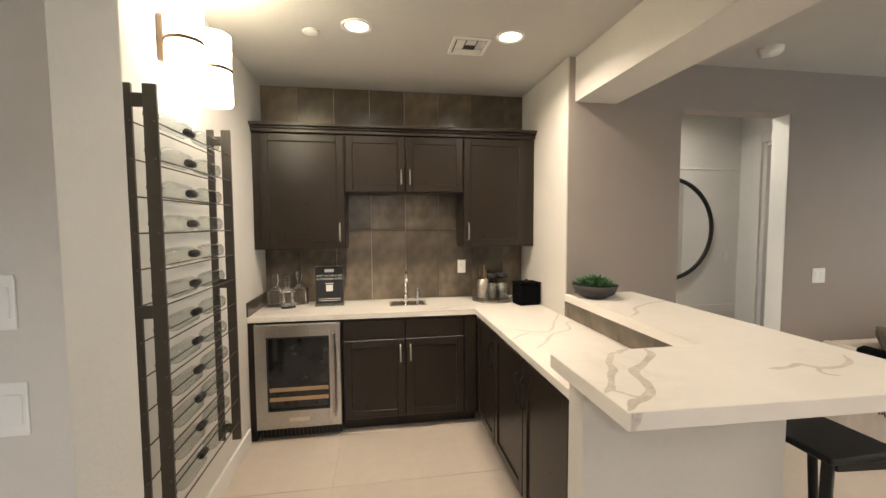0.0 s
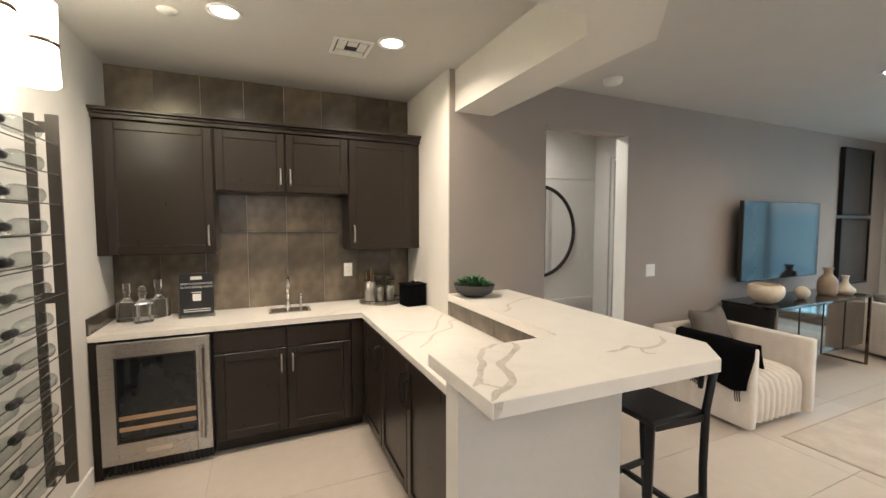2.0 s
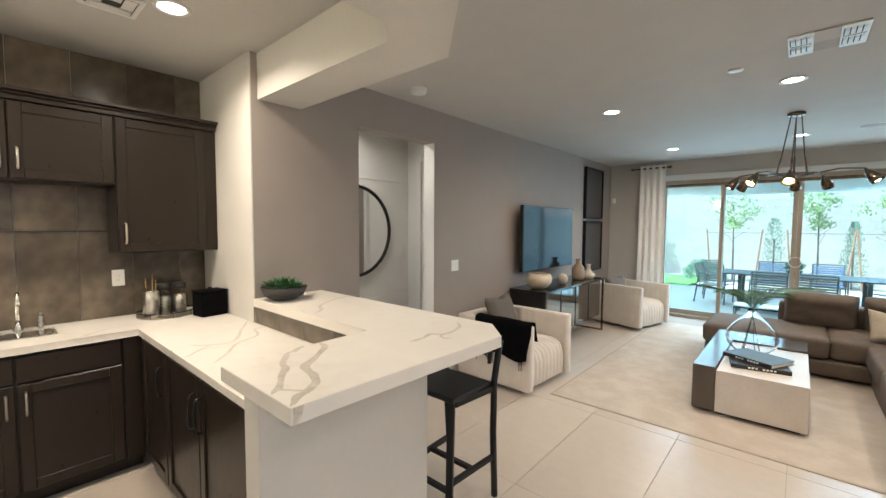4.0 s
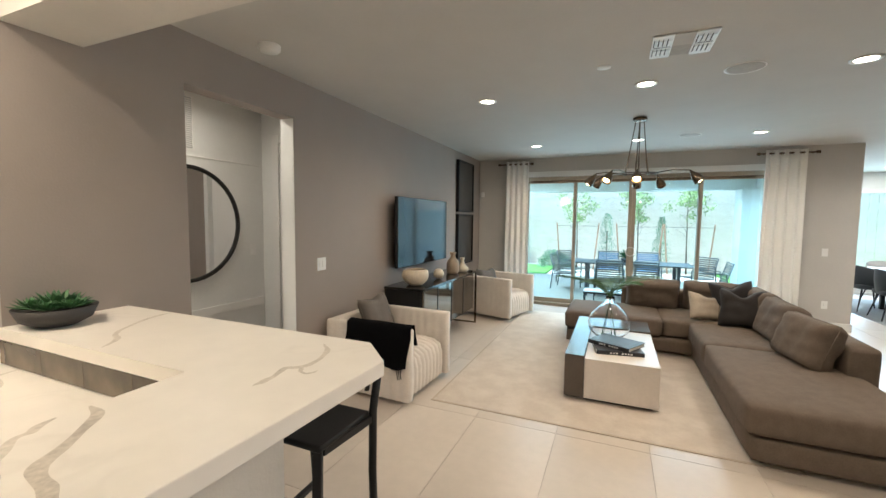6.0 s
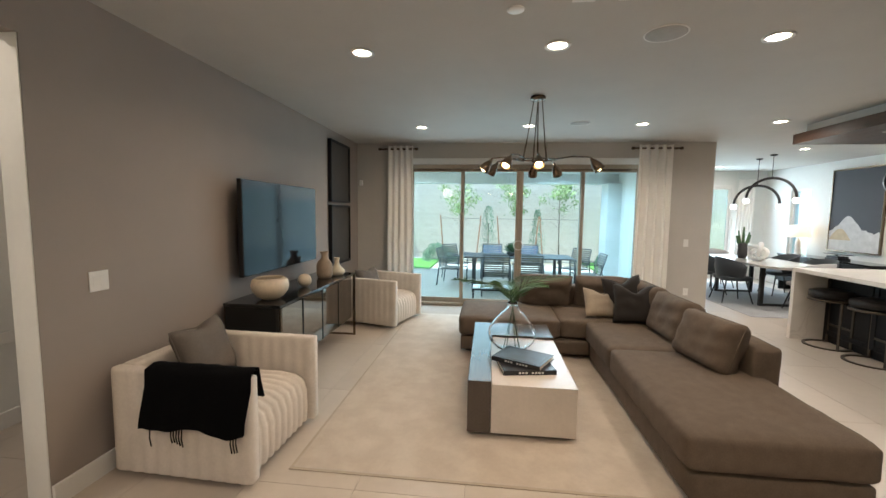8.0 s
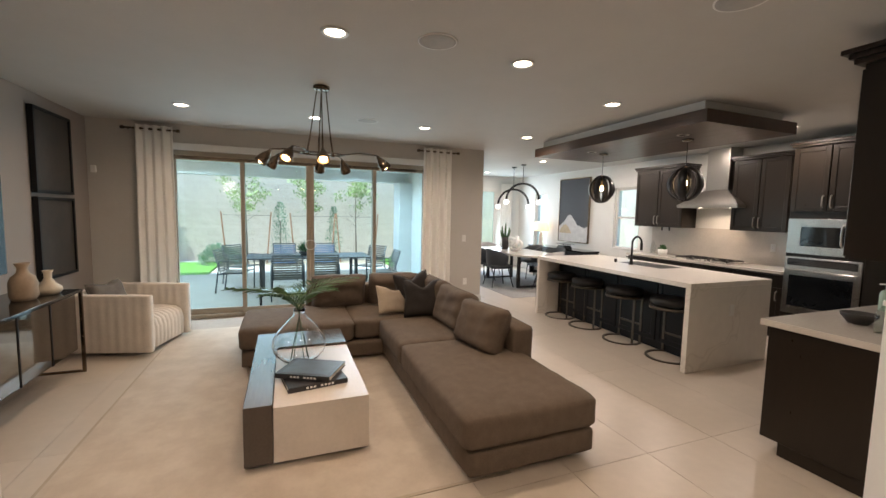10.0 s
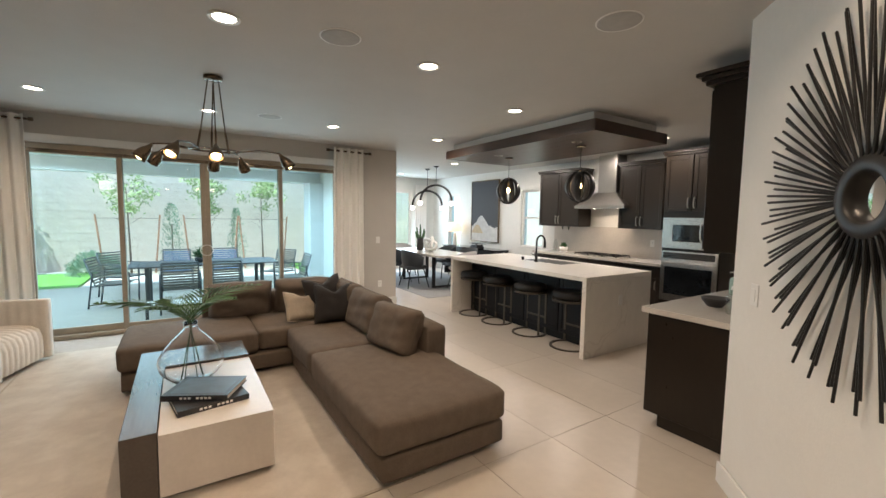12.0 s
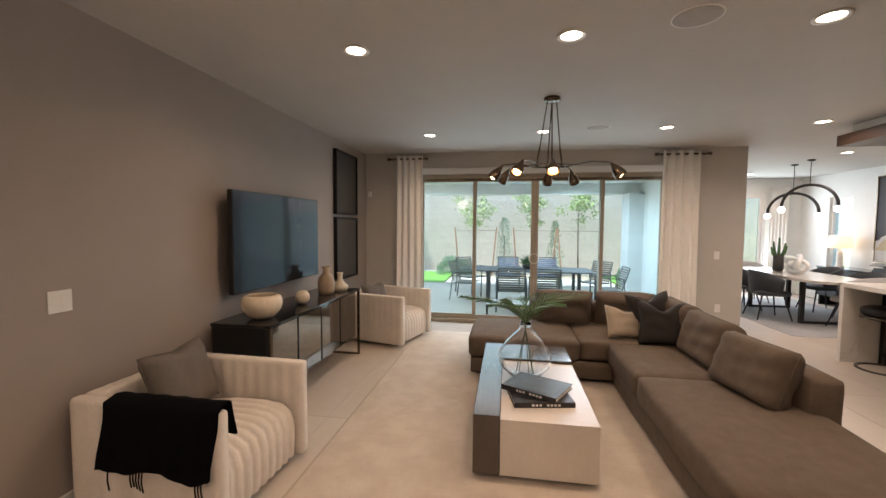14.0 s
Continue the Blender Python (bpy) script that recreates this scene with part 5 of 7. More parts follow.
B1 = thing("bowl", pose(4.29, 2.66, 0.80) @ Matrix.Diagonal((0.88, 0.88, 1.22, 1)), "wide cream ceramic bowl on the black console", "bowl")
part("body", lathe(bmesh.new(), [(0, 0.0), (0.07, 0), (0.12, 0.02), (0.165, 0.06), (0.178, 0.10), (0.165, 0.14), (0.13, 0.155), (0.125, 0.150), (0.155, 0.135), (0.165, 0.10), (0.15, 0.06), (0.09, 0.02), (0, 0.015)], 40), "ceramic_cream", B1)
B2 = thing("ceramic_ball", pose(4.87, 2.62, 0.80) @ Matrix.Scale(0.80, 4), "cream ceramic sphere on the black console", "ornament")
part("body", lathe(bmesh.new(), [(0, 0)] + [(0.085 * math.sin(a), 0.085 - 0.085 * math.cos(a)) for a in np.linspace(0.25, 2.95, 14)] + [(0, 0.17)], 28), "ceramic_cream", B2)
B3 = thing("vase", pose(5.47, 2.66, 0.80) @ Matrix.Diagonal((0.86, 0.86, 1.12, 1)), "tall tan terracotta vase with a flared neck", "vase")
part("body", lathe(bmesh.new(), [(0, 0), (0.085, 0), (0.105, 0.03), (0.105, 0.13), (0.085, 0.17), (0.045, 0.20), (0.038, 0.235), (0.062, 0.27), (0.055, 0.27), (0.03, 0.235), (0, 0.2)], 32), "ceramic_tan", B3)
B4 = thing("vase", pose(5.70, 2.60, 0.80) @ Matrix.Diagonal((0.95, 0.95, 1.1, 1)), "small tan vase with a wide foot and narrow neck", "vase")
part("body", lathe(bmesh.new(), [(0, 0), (0.07, 0), (0.10, 0.03), (0.095, 0.055), (0.05, 0.09), (0.028, 0.13), (0.03, 0.17), (0.04, 0.19), (0.033, 0.19), (0.02, 0.14), (0, 0.12)], 32), "ceramic_cream", B4)

# television, wall panels
t = thing("television", pose(4.935, 2.86, 1.41), "large flat black television on a wall bracket", "television")
part("housing", boxes((-0.73, 0.73, -0.012, 0.03, -0.42, 0.42), r=0.004), "black_metal", t)
part("screen", boxes((-0.722, 0.722, -0.015, -0.0125, -0.412, 0.412)), "screen", t, "glossy dark screen")
part("wall_bracket", boxes((-0.35, 0.35, 0.031, 0.139, -0.2, 0.2)), "black_metal", t)
for z in (0.80, 1.70):
    h = 0.86 if z < 1 else 0.86
    p = thing("wall_panel", pose(6.80, 2.985, z), "dark framed textured wall panel above another", "wall art", "pair of dark wall panels")
    part("frame", boxes((-0.38, -0.35, -0.04, 0.012, 0, h), (0.35, 0.38, -0.04, 0.012, 0, h), (-0.35, 0.35, -0.04, 0.012, 0, 0.03), (-0.35, 0.35, -0.04, 0.012, h - 0.03, h), r=0.002), "black_wood", p)
    part("panel", boxes((-0.35, 0.35, -0.022, 0.008, 0.03, h - 0.03)), "art_panel", p, "dark textured panel")
w = thing("alarm_sensor", pose(7.69, 2.93, 2.05), "small white alarm sensor on the wall corner", "sensor")
part("case", boxes((-0.03, 0.008, -0.028, 0.028, -0.045, 0.045), r=0.008, seg=2), "white_plastic", w)


# curtains
def curtain(y0, y1, label):
    c = thing("curtain", pose(7.58, (y0 + y1) / 2, 0), label, "curtain", "curtains of the sliding door")
    b = bmesh.new()
    n, w = 56, y1 - y0
    rows = []
    for z, amp in ((0.02, 0.042), (0.6, 0.040), (1.3, 0.038), (2.0, 0.036), (2.5, 0.034), (2.64, 0.034)):
        row = []
        for i in range(n + 1):
            u = i / n
            ph = u * 2 * math.pi * 4 - 1.2 + 0.35 * math.sin(z * 1.3 + u * 5)
            row.append(b.verts.new((amp * math.sin(ph) + 0.004 * noise.noise(Vector((u * 8, z, y0))), (u - 0.5) * w * (1 + 0.02 * math.sin(z * 2)), z)))
        rows.append(row)
    for r0, r1 in zip(rows, rows[1:]):
        for i in range(n):
            b.faces.new((r0[i], r0[i + 1], r1[i + 1], r1[i])).smooth = True
    o = part("cloth", b, "curtain", c)
    sol = o.modifiers.new("solid", "SOLIDIFY")
    sol.thickness = 0.004
    for k in range(8):
        y = ((k + 0.5) / 8 - 0.5) * w
        ring = tube(bmesh.new(), [(0.004 + 0.0, y + 0.027 * math.cos(a), 2.59 + 0.027 * math.sin(a)) for a in np.linspace(0, 6.28, 13)[:-1]], 0.004, 5, True)
        part("eyelet", ring, "nickel", c)


curtain(2.02, 2.44, "floor-length cream eyelet curtain beside the sliding door")
curtain(-1.96, -1.46, "floor-length cream eyelet curtain beside the sliding door")
for y0, y1 in ((1.97, 2.58), (-2.08, -1.38)):
    c = thing("curtain_rod", pose(7.58, y0, 2.59), "short dark bronze curtain rod on brackets", "curtain rod")
    part("pole", rod(bmesh.new(), (0, 0, 0), (0, y1 - y0, 0), 0.012), "bronze", c)
    for y in (0, y1 - y0):
        part("finial", rod(bmesh.new(), (0, y - 0.02, 0), (0, y + 0.02, 0), 0.022, 14), "bronze", c)
        part("bracket", rod(bmesh.new(), (0, y * 0.9 + 0.03, 0), (0.118, y * 0.9 + 0.03, 0), 0.007), "bronze", c)

# chandelier
c = thing("chandelier", pose(5.11, 0.335, CEIL), "dark bronze chandelier with bell shades on radiating arms, bulbs lit", "chandelier")
part("canopy", lathe(bmesh.new(), [(0, 0), (0.072, 0), (0.074, -0.022), (0.066, -0.032), (0, -0.032)], 28), "bronze", c)
FZ = -0.60
for y0, y1, x1 in ((0.040, 0.125, -0.02), (0.0, -0.005, -0.06), (-0.040, -0.10, 0.02), (0.0, 0.02, 0.08)):
    knee = (x1 * 0.75, y1 * 0.8, FZ + 0.16)
    part("rod", rod(bmesh.new(), (x1 * 0.2, y0, -0.03), knee, 0.0055, 8), "bronze", c)
    part("rod_sleeve", rod(rod(bmesh.new(), knee, (x1, y1, FZ + 0.02), 0.0085, 8), (x1, y1, FZ + 0.02), (x1, y1, FZ - 0.02), 0.014, 10), "bronze", c)
part("frame", tube(bmesh.new(), [(0.10 * math.cos(a), 0.19 * math.sin(a), FZ) for a in np.linspace(0, 6.283, 41)[:-1]], 0.0075, 7, True), "bronze", c)
BELL = [(0.0, -0.035), (0.014, -0.034), (0.020, -0.01), (0.036, 0.02), (0.052, 0.06), (0.060, 0.10), (0.063, 0.135), (0.061, 0.1355), (0.057, 0.10), (0.048, 0.06), (0.030, 0.022), (0, 0.0)]
for deg, reach in ((-3, 0.36), (-38, 0.42), (-84, 0.43), (-121, 0.43), (178, 0.36), (146, 0.40), (76, 0.50)):
    ux, uy = -math.cos(radians(deg)), -math.sin(radians(deg))
    root = Vector((0.10 * ux, 0.19 * uy, FZ))
    tip = Vector((reach * ux, reach * uy, FZ + 0.005))
    arm = part("arm", tube(bmesh.new(), [root, root.lerp(tip, 0.5) + Vector((0, 0, 0.018)), tip, tip + Vector((0.03 * ux, 0.03 * uy, -0.022))], 0.0065, 7), "bronze", c)
    m = Matrix.Translation(tip + Vector((0.02 * ux, 0.02 * uy, -0.03))) @ Matrix.Scale(0.84, 4) @ Vector((ux * 0.62, uy * 0.62, -0.78)).to_track_quat("Z", "Y").to_matrix().to_4x4()
    b = lathe(bmesh.new(), BELL, 22)
    bmesh.ops.transform(b, matrix=m, verts=b.verts)
    part("shade", b, "bronze", arm, "dark bronze bell shade")
    b = lathe(bmesh.new(), [(0, 0.03), (0.018, 0.035), (0.036, 0.075), (0.040, 0.10), (0.030, 0.128), (0, 0.140)], 16)
    bmesh.ops.transform(b, matrix=m, verts=b.verts)
    part("bulb", b, "bulb", arm, "warm lit bulb")

# bar stools
st = None
for x, y, rz in ((1.45, 1.70, 90), (1.45, 2.45, 90)):
    m = pose(x, y, 0, 0, 0, rz)
    if st:
        copy_thing(st, m)
        continue
    st = thing("bar_stool", m, "black wooden counter stool with a low curved backrest", "bar stool", "stools at the raised bar")
    b = bmesh.new()
    box(b, -0.17, 0.17, -0.17, 0.17, 0.672, 0.70, r=0.012, seg=3)
    for v_ in b.verts:
        v_.co.z -= 0.012 * (1 - (v_.co.x / 0.17) ** 2) * (1 - (v_.co.y / 0.17) ** 2)
    part("seat", b, "black_wood", st)
    for sx in (-1, 1):
        part("leg", bar(bmesh.new(), (sx * 0.135, 0.14, 0.672), (sx * 0.155, 0.18, 0.0), 0.036, 0.036, 0.004), "black_wood", st)
        part("rear_leg", tube(bmesh.new(), [(sx * 0.165, -0.22, 0.0), (sx * 0.17, -0.19, 0.4), (sx * 0.18, -0.18, 0.7), (sx * 0.20, -0.205, 0.93)], 0.019, 8), "black_wood", st)
        part("side_stretcher", bar(bmesh.new(), (sx * 0.148, 0.165, 0.25), (sx * 0.166, -0.2, 0.25), 0.022, 0.03, 0.003), "black_wood", st)
        part("seat_rail", bar(bmesh.new(), (sx * 0.15, 0.13, 0.66), (sx * 0.175, -0.18, 0.66), 0.02, 0.035, 0.003), "black_wood", st)
    part("footrest", bar(bmesh.new(), (-0.15, 0.165, 0.21), (0.15, 0.165, 0.21), 0.03, 0.022, 0.003), "black_wood", st)
    part("rear_stretcher", bar(bmesh.new(), (-0.165, -0.02, 0.25), (0.165, -0.02, 0.25), 0.03, 0.022, 0.003), "black_wood", st)
    b = bmesh.new()
    g = []
    for i in range(19):
        a = -1.25 + 2.5 * i / 18
        cx, cy = math.sin(a), -math.cos(a)
        g.append([b.verts.new((0.23 * cx * k, -0.02 + 0.21 * cy * k, z)) for k, z in ((1.0, 0.83), (1.04, 0.95), (0.95, 0.955), (0.92, 0.83))])
    for r0, r1 in zip(g, g[1:]):
        for i in range(4):
            b.faces.new((r0[i], r0[(i + 1) % 4], r1[(i + 1) % 4], r1[i])).smooth = True
    b.faces.new(g[0]), b.faces.new(g[-1][::-1])
    part("backrest", b, "black_wood", st)

# sunburst mirror on the diagonal wall
SUN = Vector((1.525, -1.425, 0))
m = Matrix.Translation((SUN.x + 0.006, SUN.y + 0.006, 1.67)) @ pose(0, 0, 0, 90, 0, 135)
s = thing("sunburst_mirror", m, "black metal sunburst wall mirror with many long rods", "mirror")
part("mirror_glass", lathe(bmesh.new(), [(0, 0.012), (0.091, 0.010)], 40), "mirror", s, "small round mirror")
part("hub", lathe(bmesh.new(), [(0.090, 0.002), (0.090, 0.046), (0.098, 0.053), (0.143, 0.048), (0.154, 0.036), (0.154, 0.0), (0.090, 0.0)], 48), "black_metal", s, "broad black hub ring")
rng = random.Random(4)
for i in range(112):
    a = 6.28318 * i / 112
    L = 0.545 + 0.13 * math.sin(a) ** 2 + 0.05 * (i % 2) + 0.04 * rng.random()
    zz = 0.012 + 0.016 * (i % 3)
    part("ray", rod(bmesh.new(), (0.145 * math.cos(a), 0.145 * math.sin(a), zz), (L * math.cos(a), L * math.sin(a), zz + 0.01), 0.0060, 7), "black_metal", s)


# ---- kitchen ----
def K(x, y, z=0, rz=0):
    return pose(x, y, z, 0, 0, rz)


t = thing("island", K(4.01, -4.40), "kitchen island, white waterfall quartz over dark panelled cabinets", "kitchen island")
part("worktop", boxes((0, 2.66, 0, 1.27, 0.88, 0.93), r=0.003), "quartz_soft", t)
part("waterfall_end", boxes((0, 0.055, 0, 1.27, 0, 0.879), r=0.002), "quartz_soft", t)
part("waterfall_end", boxes((2.605, 2.66, 0, 1.27, 0, 0.879), r=0.002), "quartz_soft", t)
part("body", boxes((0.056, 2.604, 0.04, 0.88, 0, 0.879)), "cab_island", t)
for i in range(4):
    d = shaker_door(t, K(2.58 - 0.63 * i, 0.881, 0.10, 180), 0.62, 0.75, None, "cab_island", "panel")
part("power_socket", boxes((-0.006, -0.001, 0.60, 0.67, 0.56, 0.68), r=0.001), "white_plastic", t, "white socket plate")

st = None
for x in (4.42, 5.10, 5.78, 6.36):
    m = K(x, -3.38)
    if st:
        copy_thing(st, m)
        continue
    st = thing("counter_stool", m, "round black leather counter stool on a dark metal ring base", "stool", "stools at the island")
    part("seat", lathe(bmesh.new(), [(0, 0.60), (0.19, 0.60), (0.215, 0.62), (0.22, 0.65), (0.21, 0.685), (0.17, 0.70), (0, 0.705)], 32), "leather", st, "thick round black leather seat")
    part("seat_band", lathe(bmesh.new(), [(0.20, 0.572), (0.222, 0.572), (0.222, 0.598), (0.20, 0.598), (0.20, 0.572)], 32), "stool_metal", st)
    part("seat_plate", lathe(bmesh.new(), [(0, 0.58), (0.199, 0.58), (0.199, 0.598), (0, 0.598)], 28), "black_metal", st)
    b = bmesh.new()
    last = None
    for a in np.linspace(-0.95, 4.09, 41):
        row = [b.verts.new((r_ * math.cos(a), r_ * math.sin(a), z_)) for r_, z_ in ((0.205, 0.0), (0.235, 0.0), (0.235, 0.020), (0.205, 0.020))]
        for k in range(4):
            if last:
                b.faces.new((last[k], last[(k + 1) % 4], row[(k + 1) % 4], row[k]))
        if not last:
            b.faces.new(row)
        last = row
    b.faces.new(last)
    part("base_ring", b, "stool_metal", st, "dark bronze open ring base")
    for a in (-0.62, 2.95, 3.76):
        ca, sa = 0.212 * math.cos(a), 0.212 * math.sin(a)
        part("upright", bar(bmesh.new(), (ca, sa, 0.02), (ca, sa, 0.572), 0.030, 0.010), "stool_metal", st)
    part("footrest", bar(bmesh.new(), (0.212 * math.cos(-0.62), 0.212 * math.sin(-0.62), 0.24), (0.212 * math.cos(3.76), 0.212 * math.sin(3.76), 0.24), 0.012, 0.024), "stool_metal", st)

s = thing("island_sink", K(5.35, -4.05, 0.93), "dark undermount sink in the island worktop", "sink")
part("basin", boxes((-0.36, 0.36, -0.2, 0.2, 0.0005, 0.0015)), "black_metal", s)
f = thing("kitchen_tap", K(5.42, -3.80, 0.93), "tall matt black gooseneck kitchen tap", "tap")
arc = [(0, 0, 0.0), (0, 0, 0.30)] + [(0, -0.085 + 0.085 * math.cos(a), 0.30 + 0.085 * math.sin(a)) for a in np.linspace(0.3, 3.1, 11)]
part("spout", tube(bmesh.new(), arc, 0.014, 10), "black_metal", f)
part("spray_head", rod(bmesh.new(), (0, -0.17, 0.30), (0, -0.172, 0.20), 0.018, 14), "black_metal", f)
part("base", lathe(bmesh.new(), [(0.03, 0), (0.03, 0.01), (0.022, 0.03), (0.02, 0.12), (0, 0.12)], 18), "black_metal", f)
part("lever", rod(bmesh.new(), (0.02, 0, 0.09), (0.10, 0, 0.11), 0.006), "black_metal", f)
f = thing("soap_pump", K(5.72, -3.82, 0.93), "small black soap pump by the island sink", "soap dispenser")
part("body", lathe(bmesh.new(), [(0, 0), (0.02, 0), (0.02, 0.05), (0, 0.05)], 16), "black_metal", f)

# floating ceiling panel
c = thing("ceiling_panel", K(3.885, -4.293, 0), "floating dark wood ceiling panel above the island", "ceiling panel")
PL, PW, PZ0, PZ1 = 2.72, 1.303, 2.478, 2.598
part("riser", boxes((0.07, PL - 0.07, 0.07, PW - 0.07, PZ1 + 0.001, CEIL - 0.001)), "trim", c, "white riser")
for i in range(6):
    part("plank", boxes((0.0, PL, 0.002 + 0.2165 * i, 0.2165 + 0.2165 * i, PZ0 + 0.002, PZ0 + 0.02), r=0.001), "panel_wood", c)
part("edge_board", boxes((0, PL, PW + 0.0005, PW + 0.02, PZ0, PZ1), (0, PL, -0.02, 0.0005, PZ0, PZ1), (-0.021, -0.0005, -0.02, PW + 0.02, PZ0, PZ1), (PL + 0.0005, PL + 0.02, -0.02, PW + 0.02, PZ0, PZ1), r=0.001), "panel_wood", c)
part("top_board", boxes((0.0, PL, 0.004, PW - 0.004, PZ0 + 0.021, PZ1)), "panel_wood", c)
for x in (4.75, 6.15):
    p = thing("spot_plate", K(x - 0.35, -3.35, 2.477), "small round metal recessed light in the wood panel", "ceiling light")
    part("trim_ring", lathe(bmesh.new(), [(0.04, -0.004), (0.06, -0.004), (0.062, 0), (0.04, 0)], 24), "nickel", p)
    part("diffuser", lathe(bmesh.new(), [(0, -0.002), (0.04, -0.002)], 20), "bronze", p)

pd = None
for x, y in PENDANTS:
    m = K(x, y, 2.477)
    if pd:
        copy_thing(pd, m)
        continue
    pd = thing("pendant_light", m, "black metal orb pendant with curved blades round a warm bulb", "pendant light", "pendants over the island")
    part("canopy", lathe(bmesh.new(), [(0, 0), (0.06, 0), (0.06, -0.015), (0, -0.02)], 24), "bronze", pd)
    part("cable", rod(bmesh.new(), (0, 0, -0.01), (0, 0, -0.30), 0.0035, 6), "black_metal", pd)
    for k in range(6):
        a0 = k * math.pi / 6
        R = 0.20 - 0.012 * (k % 3)
        b = bmesh.new()
        g = []
        for i in range(33):
            a = 6.28318 * i / 32
            x_, z_ = R * math.sin(a), -0.50 + R * math.cos(a)
            w_ = 0.03 + 0.055 * abs(math.sin(a))
            g.append([b.verts.new((x_ * math.cos(a0) - w_ * math.sin(a0) * sgn, x_ * math.sin(a0) + w_ * math.cos(a0) * sgn, z_)) for sgn in (-0.5, 0.5)] if k % 2 == 0 else [b.verts.new((x_ * kk * math.cos(a0), x_ * kk * math.sin(a0), -0.50 + (z_ + 0.50) * kk)) for kk in (0.86, 1.0)])
        for r0, r1 in zip(g, g[1:]):
            b.faces.new((r0[0], r0[1], r1[1], r1[0])).smooth = True
        o = part("blade", b, "black_metal", pd)
        sol = o.modifiers.new("solid", "SOLIDIFY")
        sol.thickness = 0.003
    part("bulb", lathe(bmesh.new(), [(0, -0.45), (0.015, -0.455), (0.028, -0.49), (0.02, -0.52), (0, -0.53)], 16), "bulb", pd)
    part("lamp_holder", rod(bmesh.new(), (0, 0, -0.30), (0, 0, -0.45), 0.016, 12), "brass", pd)

# range wall
FRONT = 0.63
c = thing("base_cabinet", K(4.46, -6.045), "long run of dark base cabinets under the range counter", "cabinet")
part("body", boxes((0, 2.60, 0.0, FRONT - 0.03, 0.10, 0.874), (0, 2.60, 0.0, FRONT - 0.09, 0, 0.10)), "cabinet", c)
for i in range(4):
    m = K(2.59 - 0.65 * i, FRONT - 0.029, 0.11, 180)
    if i == 1:
        part("drawer_front", boxes((1.31, 1.94, FRONT - 0.029, FRONT - 0.005, 0.11, 0.42), (1.31, 1.94, FRONT - 0.029, FRONT - 0.005, 0.43, 0.86), r=0.003), "cabinet", c)
    else:
        shaker_door(c, m, 0.64, 0.58, (0.58, 0.4, 0.54))
        drawer_front(c, K(2.59 - 0.65 * i, FRONT - 0.029, 0.70, 180), 0.64, 0.16, True)
t = thing("countertop", K(4.46, -6.045, 0.875), "pale grey quartz counter along the range wall", "countertop")
part("slab", boxes((-0.0, 2.62, 0, FRONT + 0.02, 0, 0.04), r=0.003), "quartz_plain", t)
part("splashback", boxes((-0.0, 2.62, 0.0, 0.012, 0.041, 0.55)), "quartz_plain", t, "pale stone splashback")
t = thing("cooktop", K(5.68, -5.72, 0.915), "black gas cooktop with cast grates and knobs", "cooktop")
part("tray", boxes((-0.45, 0.45, -0.25, 0.25, 0.0005, 0.008), r=0.003), "steel", t)
for i in range(3):
    b = bmesh.new()
    x0 = -0.43 + 0.29 * i
    for u in (0.0, 0.135, 0.27):
        bar(b, (x0 + u, -0.15, 0.035), (x0 + u, 0.22, 0.035), 0.012, 0.012)
    for v_ in (-0.15, 0.035, 0.22):
        bar(b, (x0, v_, 0.036), (x0 + 0.27, v_, 0.036), 0.012, 0.012)
    for u in (0.0, 0.27):
        for v_ in (-0.15, 0.22):
            rod(b, (x0 + u, v_, 0.008), (x0 + u, v_, 0.035), 0.006, 6)
    part("grate", b, "black_metal", t)
    part("burner", lathe(bmesh.new(), [(0.05, 0.008), (0.05, 0.02), (0, 0.022)], 18, (x0 + 0.135, 0.03, 0)), "black_metal", t)
for i in range(5):
    part("knob", lathe(bmesh.new(), [(0.018, 0.008), (0.016, 0.035), (0, 0.036)], 14, (-0.2 + 0.1 * i, 0.225, 0)), "steel", t)
h = thing("range_hood", K(5.67, -6.045, 1.76), "stainless steel chimney range hood", "range hood")
b = bmesh.new()
lo = [b.verts.new(v_) for v_ in ((-0.49, 0.02, 0.05), (0.49, 0.02, 0.05), (0.49, 0.52, 0.05), (-0.49, 0.52, 0.05))]
hi = [b.verts.new(v_) for v_ in ((-0.19, 0.02, 0.28), (0.19, 0.02, 0.28), (0.19, 0.31, 0.28), (-0.19, 0.31, 0.28))]
for i in range(4):
    b.faces.new((lo[i], lo[(i + 1) % 4], hi[(i + 1) % 4], hi[i]))
b.faces.new(lo), b.faces.new(hi)
part("canopy", b, "steel", h)
part("rim", boxes((-0.50, 0.50, 0.005, 0.53, 0.0, 0.049), r=0.003), "steel", h)
part("chimney", boxes((-0.18, 0.18, 0.01, 0.30, 0.281, 0.935), r=0.003), "steel", h)
for x in (-0.25, 0.25):
    part("lamp", lathe(bmesh.new(), [(0, -0.002), (0.03, -0.002)], 16, (x, 0.3, 0)), "lens", h)
area_lamp("hood_lamp", K(5.67, -5.75, 1.75), 1.5, 0.4, 0.1, WARM, 150)
